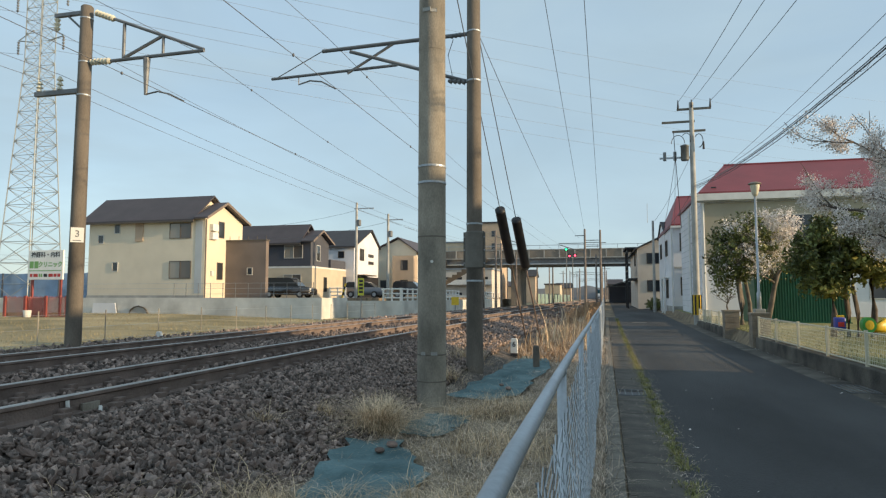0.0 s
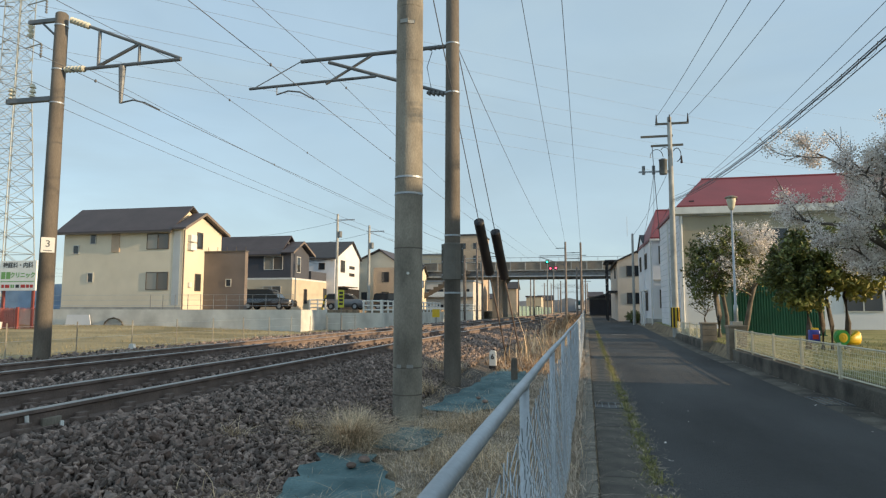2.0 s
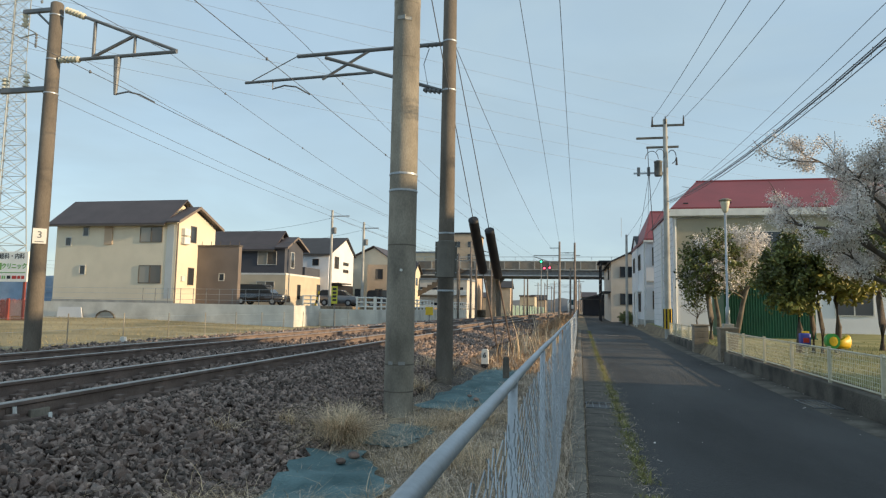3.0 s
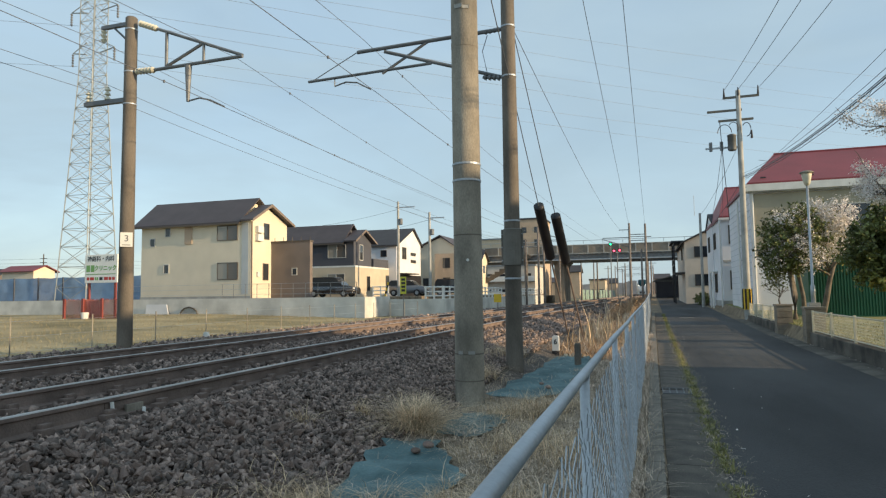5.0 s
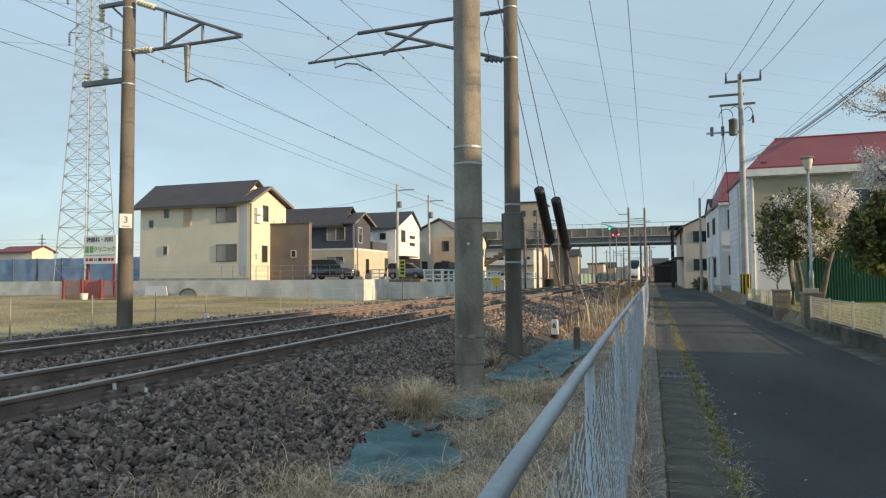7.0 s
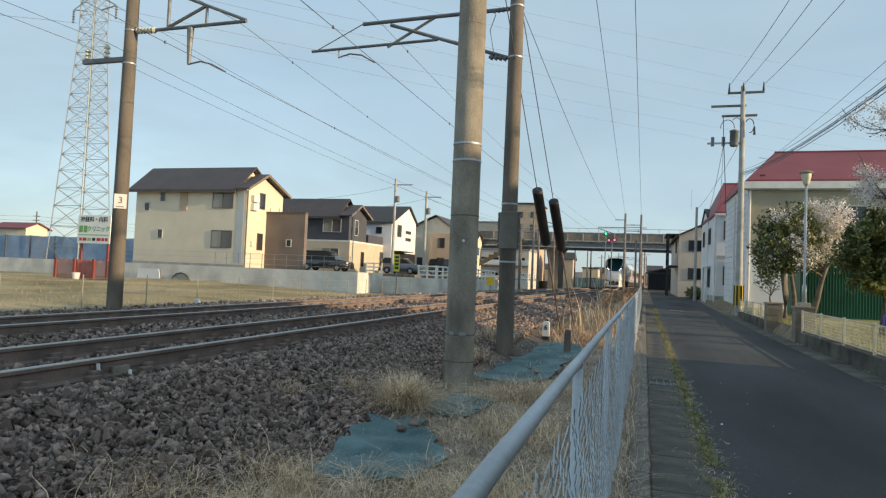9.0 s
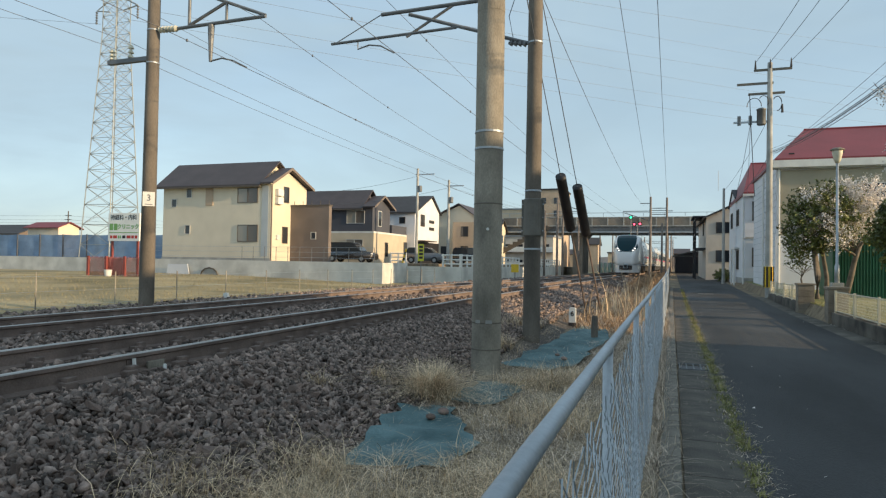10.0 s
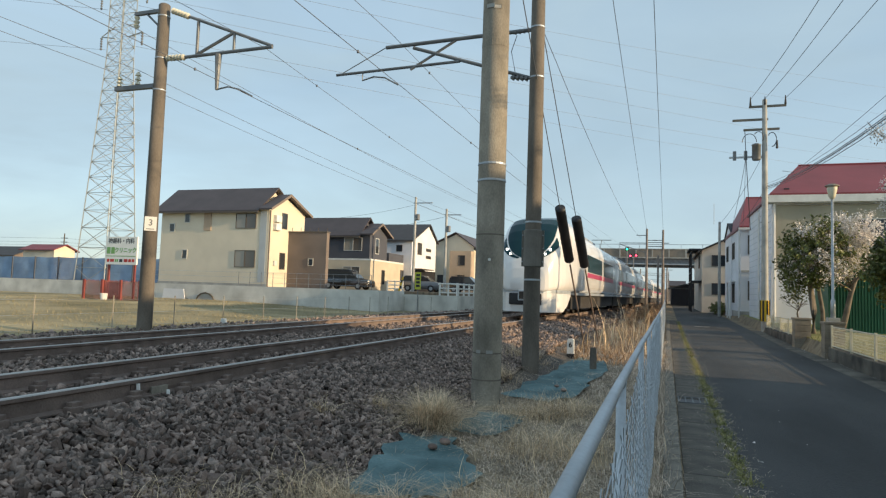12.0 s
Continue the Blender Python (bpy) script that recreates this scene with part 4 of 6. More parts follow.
for x, y, h in ((-6.6, 96, 7.5), (-0.2, 72, 6.0), (-9.8, 78, 6.5), (1.0, 100, 6.2), (-14, 100, 7.5), (-3.6, 130, 7.0), (-12.5, 70, 7.4), (-9.6, 64, 6.8), (-9.3, 100, 8.2), (-7.4, 140, 7.0), (-5.6, 175, 7.5)):
    far_pole(x, y, h, ((0.8, h - 0.6, h - 0.6), (-0.8, h - 0.6, h - 0.6)), "distant slim pole with a short crossarm")

# signals
def signal(x, y, z, lights):
    s = empty("railway_signal", (x, y, 0.3), "dark railway colour-light signal on a slim post", "signal", "signals")
    part("post", cyl((0, 0, 0), (0, 0, z), 0.06, seg=8), M["steel_grey"], s)
    for i, (dx, dz, m) in enumerate(lights):
        part("backplate", box(dx - 0.2, -0.02, z + dz - 0.22, dx + 0.2, 0.04, z + dz + 0.22, None, 0.04), M["black"], s)
        part("lens", cyl((dx, -0.04, z + dz), (dx, -0.01, z + dz), 0.12, seg=14), M[m], s, "lit signal lamp")
    return s


signal(-3.72, 78, 6.85, ((0, 0.1, "signal_green"),))
signal(-2.98, 78, 5.9, ((-0.35, 0.25, "signal_red"), (0.3, 0.3, "signal_red")))


# ---- utility pole by the lane and its wires ----
def up(x, y, z):
    return local(UP, x, y, z)


for z, x0, x1 in ((11.15, 4.1, 5.75), (10.5, 3.35, 4.95), (10.0, 3.85, 5.45)):
    part("crossarm", box(*up(x0, 33.95, z - 0.05), *up(x1, 34.05, z + 0.05)), M["sleeve_grey"], UP)
for x in (4.15, 4.8, 5.7):
    part("pin_insulator", cyl(up(x, 33.9, 11.2), up(x, 33.9, 11.62), 0.055, 0.02, 8), M["black"], UP)
part("transformer", lathe([(0.17, 0), (0.2, 0.05), (0.2, 0.72), (0.22, 0.73), (0.22, 0.78), (0.08, 0.84)], 14, up(4.42, 33.9, 8.45)), M["steel_grey"], UP, "grey pole transformer", True)
part("arm", box(*up(3.2, 33.95, 8.6), *up(4.7, 34.05, 8.68)), M["galv"], UP)
for x in (3.45, 3.95):
    part("cutout", cyl(up(x, 34, 8.5), up(x, 34, 8.95), 0.08, seg=8), M["steel_grey"], UP)
part("lead", tube([up(4.1 + 0.32 * math.cos(a), 33.85, 9.35 + 0.42 * math.sin(a)) for a in [math.pi * i / 9 for i in range(10)]], 0.018, 5), M["black"], UP)
part("lead", tube([up(4.5 + 0.22 * math.cos(a), 33.8, 9.55 + 0.3 * math.sin(a)) for a in [math.pi * (i / 9 - 0.2) for i in range(10)]], 0.018, 5), M["black"], UP)
part("lead", tube([up(5.1 + 0.2 * math.cos(a), 33.85, 9.45 + 0.35 * math.sin(a)) for a in [math.pi * (0.8 - 1.3 * i / 9) for i in range(10)]], 0.022, 5), M["black"], UP)
part("arrester", cyl(up(5.32, 33.85, 9.0), up(5.32, 33.85, 9.4), 0.06, 0.035, 8), M["black"], UP)
part("lead", tube([up(*q) for q in ((3.9, 33.9, 10.0), (3.95, 33.9, 8.8), (4.15, 33.9, 5.0))], 0.018, 5), M["black"], UP)
for i in range(4):
    part("step_bolt", cyl(up(4.62, 34, 3 + 1.2 * i), up(4.98, 34, 3 + 1.2 * i), 0.015, seg=5), M["steel_grey"], UP)
part("guard_sleeve", lathe([(0.175, 0), (0.185, 0.01), (0.185, 1.0), (0.175, 1.01)], 16, up(4.8, 34, 0.6)), M["yellow"], UP, "yellow and black striped guard sleeve")
for i in range(6):
    a = i * math.pi / 3
    part("stripe", box(*up(4.8 + 0.186 * math.cos(a) - 0.04, 34 + 0.186 * math.sin(a) - 0.03, 0.62), *up(4.8 + 0.186 * math.cos(a) + 0.04, 34 + 0.186 * math.sin(a) + 0.03, 1.6)), M["black"], UP)
for x in (4.15, 4.8, 5.72):
    wire((x, 33.9, 11.5), (x + 0.1, -8, 9.8), 0.9, 0.011)
for dz, dx, dr in ((0, 0, 0.019), (0.075, 0.03, 0.013), (-0.07, 0.04, 0.012), (0.16, -0.03, 0.008)):
    wire((4.85 + dx, 33.9, 7.1 + dz), (4.85 + dx, -8, 6.8 + dz), 1.2, dr * 0.85, "sagging black telephone cable bundle beside the lane")
helix = []
for i in range(330):
    f = i / 329
    q = Vector((4.85, 33.9, 7.1)).lerp(Vector((4.85, -8, 6.8)), f) - Vector((0, 0, 4.8 * f * (1 - f)))
    helix.append(q + Vector((0.055 * math.cos(i * 1.1), 0, 0.06 * math.sin(i * 1.1) + 0.01)))
tagged(part("cable_hanger", tube(helix, 0.004, 4), M["wire"]), "thin spiral hanger wound round the cable bundle", "cable", "overhead cables")
wire((4.95, 33.9, 6.95), (4.9, -8, 6.95), 0.55, 0.006)
wire((4.8, 34, 7.0), (4.3, 52, 6.0), 0.4, 0.012)
wire((4.25, 52, 7.3), (4.8, 34, 8.9), 0.3, 0.01)
wire((4.0, 33.95, 8.9), (5.2, 53.5, 7.1), 0.35, 0.012)
wire((3.95, 33.95, 8.5), (5.3, 47, 6.5), 0.3, 0.01)
SP = concrete_pole("utility_pole", 4.25, 52, 0, 7.5, 0.12, 0.085, M["concrete"], "slim grey concrete pole at the edge of the lane", ())
part("aerial", cyl((0.2, 8, 8.2), (0.2, 8, 10.0), 0.015, seg=5), M["steel_grey"], SP)

# street poles among the houses
for x, y, h, a in ((-20.8, 52.5, 9.9, 1.6), (-18.35, 54, 9.0, 1.4)):
    p = concrete_pole("utility_pole", x, y, 1.3, h, 0.14, 0.1, M["concrete"], "grey concrete street pole with a crossarm among the houses", ())
    part("crossarm", box(-0.2, -0.04, h - 1.9, a, 0.04, h - 1.8), M["galv"], p)
    part("drum", lathe([(0.15, 0), (0.18, 0.05), (0.18, 0.5), (0.14, 0.55)], 10, (0.25, 0, h - 3.4)), M["steel_grey"], p)
    wire((x, y, h - 0.7), (x - 14, y - 2, h - 2.2), 0.5, 0.012)
    wire((x, y, h - 0.6), (x + 9, y + 40, h - 1.5), 0.8, 0.012)


# ---- power pylon and its lines ----
def pylon(cx, cy, h, base, top):
    p = empty("power_pylon", (cx, cy, 0), "tall grey lattice steel power pylon behind the field", "pylon")

    def half(z):
        return base + (top - base) * min(1.0, z / 30.0) if z < 30 else top

    levels = [0, 3, 5.5, 8, 10.2, 12.4, 14.4, 16.4, 18.4, 20.2, 22, 23.8, 25.6, 27.2, 28.8, 30.4, 32, 33.6, 35.2, 36.8, 38.4, 40, 41.6, 43.2, 45, 47, 49]
    corners = ((-1, -1), (1, -1), (1, 1), (-1, 1))
    for sx, sy in corners:
        part("leg", tube([(sx * half(z), sy * half(z), z) for z in levels], 0.065, 5), M["pylon"], p)
    for a, b in zip(levels, levels[1:]):
        for i in range(4):
            (ax, ay), (bx, by) = corners[i], corners[(i + 1) % 4]
            bm = bmesh.new()
            A0, B0 = (ax * half(a), ay * half(a), a), (bx * half(a), by * half(a), a)
            A1, B1 = (ax * half(b), ay * half(b), b), (bx * half(b), by * half(b), b)
            for u, v in ((A0, B1), (B0, A1), (A1, B1)):
                cyl(u, v, 0.034, seg=4, bm=bm)
            part("bracing", bm, M["pylon"], p)
    for z, w in ((33, 3.4), (38.5, 3.8), (44, 3.4)):
        for s in (-1, 1):
            bm = cyl((s * top, 0, z), (s * w, 0, z + 0.4), 0.08, seg=5)
            cyl((s * top, 0, z + 1.6), (s * w, 0, z + 0.4), 0.06, seg=5, bm=bm)
            part("cross_arm", bm, M["pylon"], p)
            insulator((s * w, 0, z + 0.3), (s * w, 0, z - 1.4), p, 5, 0.16, "steel_grey")
    return p


pylon(-66.4, 62, 49, 2.5, 1.1)
for z0, x1, z1 in ((31.6, 150, 52), (33.2, 150, 58), (37, 150, 62), (38.4, 155, 70), (42.5, 150, 76), (44, 155, 88)):
    wire((-64, 62, z0), (x1, 330, z1), 3.0, 0.02, "faint high-voltage line crossing the sky", "power_line", 24)
for z0, z1 in ((31.6, 36), (37, 44), (42.5, 52)):
    wire((-69, 62, z0), (-260, -60, z1), 3.0, 0.02, "faint high-voltage line crossing the sky", "power_line", 24)

# ---- field: sign, nets, posts ----
def clinic_sign():
    s = empty("roadside_sign", (-31.0, 30, 0), "white clinic signboard with green lettering on red posts", "sign")
    part("board", box(-1.22, -0.05, 2.5, 1.24, 0.05, 4.2, None, 0.02), M["board_white"], s)
    for x in (-1.0, 1.0):
        part("post", box(x - 0.06, 0.055, -0.3, x + 0.06, 0.15, 4.1), M["red_post"], s, "red painted steel post")
    part("green_rule", box(-1.12, -0.065, 3.0, 1.14, -0.052, 3.04), M["sign_green"], s)
    lettering("神経科・内科", 0.34, pose(0, -0.056, 3.92, 90), "black", s, bold=0.006)
    lettering("クリニック", 0.34, pose(0.36, -0.056, 3.36, 90), "sign_green", s, bold=0.012)
    for x in (-1.1, -0.76):
        part("name_bar", box(x, -0.056, 3.16, x + 0.28, -0.053, 3.56), M["sign_green"], s)
    for x, w, m in ((-1.05, 0.18, "red_paint"), (-0.8, 0.3, "red_paint"), (-0.42, 0.1, "sign_green"), (-0.28, 0.1, "sign_green"), (-0.08, 0.24, "black"), (0.26, 0.3, "red_paint"), (0.62, 0.2, "red_paint"), (0.88, 0.2, "red_paint")):
        part("text_bar", box(x, -0.056, 2.66, x + w, -0.053, 2.84), M[m], s)
    return s


clinic_sign()


def net_fence(label, x0, x1, y, z0, z1, m, gap, post_m):
    f = empty("net_fence", (0, 0, 0), label, "fence", kind="structure")
    n = max(2, int((x1 - x0) / gap) + 1)
    for i in range(n):
        x = x0 + (x1 - x0) * i / (n - 1)
        part("post", box(x - 0.07, y - 0.12, -0.3, x + 0.07, y - 0.02, z1 + 0.02), M[post_m], f)
    k = 40
    verts, faces = [], []
    for i in range(k + 1):
        x = x0 + (x1 - x0) * i / k
        for j in range(5):
            verts.append((x, y + 0.05 * math.sin(i * 1.3 + j), z0 + (z1 - z0) * j / 4 - (0.08 * (i % 2) if j == 4 else 0)))
    for i in range(k):
        for j in range(4):
            faces.append((i * 5 + j, i * 5 + 5 + j, i * 5 + 6 + j, i * 5 + j + 1))
    ob = mesh_ob("net", verts, faces, M[m], f)
    sol = ob.modifiers.new("thickness", "SOLIDIFY")
    sol.thickness = 0.02
    return f


net_fence("long blue netting screen on dark posts behind the field", -120, -40, 60, 0.6, 4.25, "blue_net", 4.0, "wire")
net_fence("red construction netting round a small plot", -31.7, -27.6, 28.2, 0.43, 1.55, "red_net", 1.1, "red_post")
net_fence("red construction netting turning back round the plot", -31.5, -30.2, 29.4, 0.43, 1.5, "red_net", 1.1, "red_post")
tagged(part("white_bucket", lathe([(0.15, 0), (0.17, 0.02), (0.21, 0.38), (0.19, 0.38)], 14, (-29.6, 27.6, 0.42)), M["white"]), "white plastic bucket on the grass by the netting", "bucket")
fieldf = empty("field_fence", (0, 0, 0), "thin wire fence on slim posts along the field", "fence", kind="structure")
for i in range(16):
    y = 4 + 2.2 * i
    part("post", cyl((-13.4, y, -0.2), (-13.4, y, 1.15), 0.015, seg=6), M["pole"], fieldf)
for z in (0.35, 0.7, 1.05):
    part("strand", cyl((-13.4, 3, z), (-13.4, 37.5, z), 0.003, seg=4), M["galv"], fieldf)
tagged(part("boundary_marker", prism([(-0.1, 0), (0.1, 0), (0.05, 0.2), (-0.05, 0.2)], -0.05, 0.05), M["white"]), "small white concrete boundary marker by the track", "marker").matrix_basis = pose(-11.5, 14.8, 0.38)
tagged(gable_house("small cream house with a low red roof far across the field", -99.2, -92.4, 76, 79.8, 0, 6.2, 7.0, "cream_wall", "roof_red", 0.5, 0.5), "small cream house with a low red roof far across the field")
tagged(gable_house("grey low house far across the field", -119, -106.5, 80, 88, 0, 5.4, 7.0, "brown_wall", "roof_dark", 0.5, 0.5), "")
ys = empty("warning_sign", (-14.7, 38, 0.3), "narrow yellow-green warning sign on a thin post", "sign")
part("post", cyl((0, 0, -0.3), (0, 0, 2.4), 0.03, seg=8), M["steel_grey"], ys)
part("board", box(-0.2, -0.06, 1.3, 0.2, -0.031, 2.4), mk("lime", (0.5, 0.52, 0.05), 0.5, 0.1, 4, 40, 0), ys)
for i in range(4):
    part("text_bar", box(-0.12, -0.066, 1.45 + 0.23 * i, 0.14, -0.062, 1.6 + 0.23 * i), M["black"], ys)
yq = empty("track_marker", (-10.35, 46, 0.4), "square yellow marker board on a short post", "sign")
part("post", cyl((0, 0, -0.2), (0, 0, 0.7), 0.03, seg=8), M["steel_grey"], yq)
part("board", box(-0.28, -0.05, 0.5, 0.28, -0.02, 1.1), M["yellow"], yq)


def guard_fence(x0, y0, x1, y1, z, label="white painted guard fence above the wall"):
    g = empty("guard_fence", (0, 0, 0), label, "fence", "white guard fences")
    n = max(2, int(math.hypot(x1 - x0, y1 - y0) / 1.2))
    for i in range(n + 1):
        x, y = x0 + (x1 - x0) * i / n, y0 + (y1 - y0) * i / n
        part("post", box(x - 0.05, y - 0.05, z, x + 0.05, y + 0.05, z + 0.85), M["white"], g)
    for k in (0.2, 0.48, 0.78):
        part("rail", cyl((x0, y0, z + k), (x1, y1, z + k), 0.045, seg=6), M["white"], g)
    return g


guard_fence(-20.6, 46.5, -19.3, 46.5, 1.42, "short white guard fence beside the driveway")
barrier = empty("driveway_barrier", (-18.75, 44.5, 1.42), "tilted yellow and black striped barrier post", "barrier")
for i in range(5):
    part("stripe", cyl((0.06 * i, 0, 0.22 * i), (0.06 * (i + 1), 0, 0.22 * (i + 1)), 0.07, seg=8), M["yellow" if i % 2 == 0 else "black"], barrier)
guard_fence(-13.9, 40.0, -12.7, 40.0, 1.25)
guard_fence(-12.7, 40.3, -12.7, 58, 1.25)
guard_fence(-12.7, 62, -12.7, 82, 1.25)


field_pole = concrete_pole("utility_pole", -113, 95, 0.3, 10.6, 0.16, 0.1, M["pole_old"], "far utility pole with two crossarms across the field", ())
for z in (9.3, 8.5):
    part("crossarm", box(-0.9, -0.05, z, 0.9, 0.05, z + 0.12), M["steel_grey"], field_pole)
for z in (9.6, 8.8, 8.2):
    wire((-113, 95, z), (-190, 70, z + 1.0), 0.6, 0.02, "thin dark cable across the field")
    wire((-113, 95, z), (-60, 130, z), 0.6, 0.02, "thin dark cable across the field")


# ---- cars on the plots ----
def car(label, x, y, z, length, height, m, turn=0):
    c = empty("parked_car", (x, y, z, 0, 0, turn), label, "car", "parked cars")
    L, h = length / 2, height
    low = [(-L, 0.25), (L, 0.25), (L, 0.75), (L * 0.9, 0.92), (L * 0.55, 1.0), (-L * 0.97, 1.0), (-L, 0.8)]
    bm = prism(low, -0.83, 0.83)
    bmesh.ops.bevel(bm, geom=bm.edges[:], offset=0.06, segments=2, affect="EDGES")
    part("body", bm, M[m], c, smooth=True)
    cab = [(-L * 0.95, 1.0), (L * 0.55, 1.0), (L * 0.25, h - 0.06), (L * 0.15, h), (-L * 0.78, h), (-L * 0.88, h - 0.08)]
    bm = prism(cab, -0.74, 0.74)
    bmesh.ops.bevel(bm, geom=bm.edges[:], offset=0.05, segments=2, affect="EDGES")
    part("cabin", bm, M["pane"], c, "dark glazed cabin")
    part("roof_panel", box(-L * 0.8, -0.7, h - 0.05, L * 0.17, 0.7, h + 0.02, None, 0.02), M[m], c)
    for wx in (-L * 0.62, L * 0.62):
        for wy in (-0.78, 0.78):
            w = part("wheel", cyl((wx, wy - 0.1, 0.32), (wx, wy + 0.1, 0.32), 0.32, seg=16), M["black"], c)
            part("rim", cyl((wx, wy - 0.105, 0.32), (wx, wy + 0.105, 0.32), 0.18, seg=10), M["galv"], w)
    part("head_lamp", box(L * 0.88, -0.7, 0.68, L * 0.985, -0.35, 0.84, None, 0.02), M["white"], c)
    return c


car("black minivan parked beside the houses", -26.5, 51, 1.42, 4.7, 1.75, "car_dark")
car("dark grey small car parked in a driveway", -21.6, 57, 1.42, 3.8, 1.5, "car_grey")
car("black small car parked behind the white guard fence", -18.0, 60, 1.42, 3.6, 1.6, "car_dark")
lowf = empty("mesh_fence", (0, 0, 0), "thin dark mesh fence on top of the retaining wall", "fence", kind="structure")
for i in range(12):
    part("post", cyl((-27.0 + 0.9 * i, 36.11, 1.45), (-27.0 + 0.9 * i, 36.11, 2.4), 0.02, seg=6), M["steel_grey"], lowf)
for z in (1.7, 2.05, 2.38):
    part("rail", cyl((-36, 36.11, z), (-17.1, 36.11, z), 0.008, seg=4), M["galv"], lowf)

# ---- town beyond the overpass ----
def far_block(x0, x1, y, h, m, roof, storeys):
    b = empty("apartment_block", (0, 0, 0), "distant apartment block in hazy light", "building", "far buildings")
    part("wall", box(x0, y, -0.1, x1, y + 10, h), M[m], b)
    part("roof", box(x0 - 0.2, y - 0.2, h, x1 + 0.2, y + 10.2, h + 0.35), M[roof], b)
    n = max(2, int((x1 - x0) / 2.2))
    for s in range(storeys):
        for i in range(n):
            a = x0 + (x1 - x0) * (i + 0.25) / n
            part("window", box(a, y - 0.05, 1 + s * 2.8, a + 1.1, y - 0.003, 2.3 + s * 2.8), M["pane"], b)
    return b


far_block(-26.6, -21.0, 140, 18, "tan_wall", "roof_dark", 6)
far_block(-42, -30, 150, 14.6, "beige_wall", "roof_blue", 4)
low_flats = far_block(-28, -18.5, 112, 6.4, "plaster", "roof_blue", 2)
for z in (0.9, 3.7):
    part("balcony", box(-28, 111.2, z, -18.5, 111.3, z + 0.9), M["white"], low_flats, "white balcony front")
    part("balcony_floor", box(-28, 111.2, z - 0.15, -18.5, 111.94, z - 0.01), M["concrete_old"], low_flats)
far_block(-13.4, -9.6, 165, 4.6, "beige_wall", "roof_brown", 1)
green = empty("railway_fence", (0, 0, 0), "pale green mesh fence along the railway", "fence", kind="structure")
for i in range(14):
    y = 102 + 6 * i
    x = -12.2 + bend(y)
    part("panel", prism([(y, 0.2), (y + 5.9, 0.2), (y + 5.9, 2.0), (y, 2.0)], x, x + 0.04, "x"), M["green_mesh"], green)
    part("post", box(x - 0.05, y - 0.05, 0, x + 0.05, y - 0.003, 2.1), M["galv"], green)
for y in (110, 160, 215):
    gantry = empty("catenary_gantry", (bend(y), y, 0), "thin steel gantry beam spanning both tracks", "gantry", "gantries")
    for z in (7.0, 7.5):
        part("chord", cyl((-11.0, 0, z), (-2.2, 0, z), 0.04, seg=5), M["steel_grey"], gantry)
    for i in range(9):
        part("lacing", cyl((-11.0 + i, 0, 7.0 if i % 2 else 7.5), (-10.0 + i, 0, 7.5 if i % 2 else 7.0), 0.025, seg=4), M["steel_grey"], gantry)
rng = random.Random(5)
for i in range(16):
    x = -44 + 5.2 * i
    if -9.5 < x + 2 < 3:
        continue
    y = 140 + rng.random() * 70
    h = 3.5 + rng.random() * 3
    gable_house("distant small house beyond the overpass", x, x + 4.5, y, y + 6, 0, h, h + 1.4, rng.choice(["cream_wall", "tan_wall", "beige_wall", "brown_wall"]), rng.choice(["roof_dark", "roof_brown"]), 0.5, 0.3, rng.choice(["x", "y"]), "distant_house")
for x0, x1, y, h in ((-300, -120, 300, 9), (-60, 90, 330, 8), (-120, -60, 260, 7)):
    v, f = [], []
    n = 60
    for i in range(n + 1):
        x = x0 + (x1 - x0) * i / n
        t = h * (0.6 + 0.5 * abs(noise.noise(Vector((x * 0.07, y, 0)))) + 0.2 * rng.random())
        v += [(x, y, -1), (x, y, t), (x, y + 14, t * 0.9), (x, y + 14, -1)]
    for i in range(n):
        for j in range(3):
            f.append((i * 4 + j, i * 4 + j + 1, i * 4 + 5 + j, i * 4 + 4 + j))
    tagged(mesh_ob("far_town", v, f, M["far"]), "hazy line of distant roofs and trees", "backdrop", kind="structure")
# bridge stair
stair = empty("bridge_stair", (0, 0, 0), "grey concrete stair ramp rising to the overpass", "stairs", kind="structure")
bm = bmesh.new()
for i in range(16):
    box(-25 + 0.65 * i, 83.2, 0.9 + 0.36 * i, -24.2 + 0.65 * i, 84.7, 1.25 + 0.36 * i, bm)
part("flight", bm, M["frame_dark"], stair)
part("stringer", prism([(-25, 0.9), (-24, 0.9), (-13.8, 6.5), (-14.8, 6.5)], 83.05, 83.19), M["frame_dark"], stair)
for x in (-24.5, -15):
    part("column", box(x - 0.2, 83.7, -0.2, x + 0.2, 84.1, 1.0 if x < -20 else 5.9), M["concrete_old"], stair)


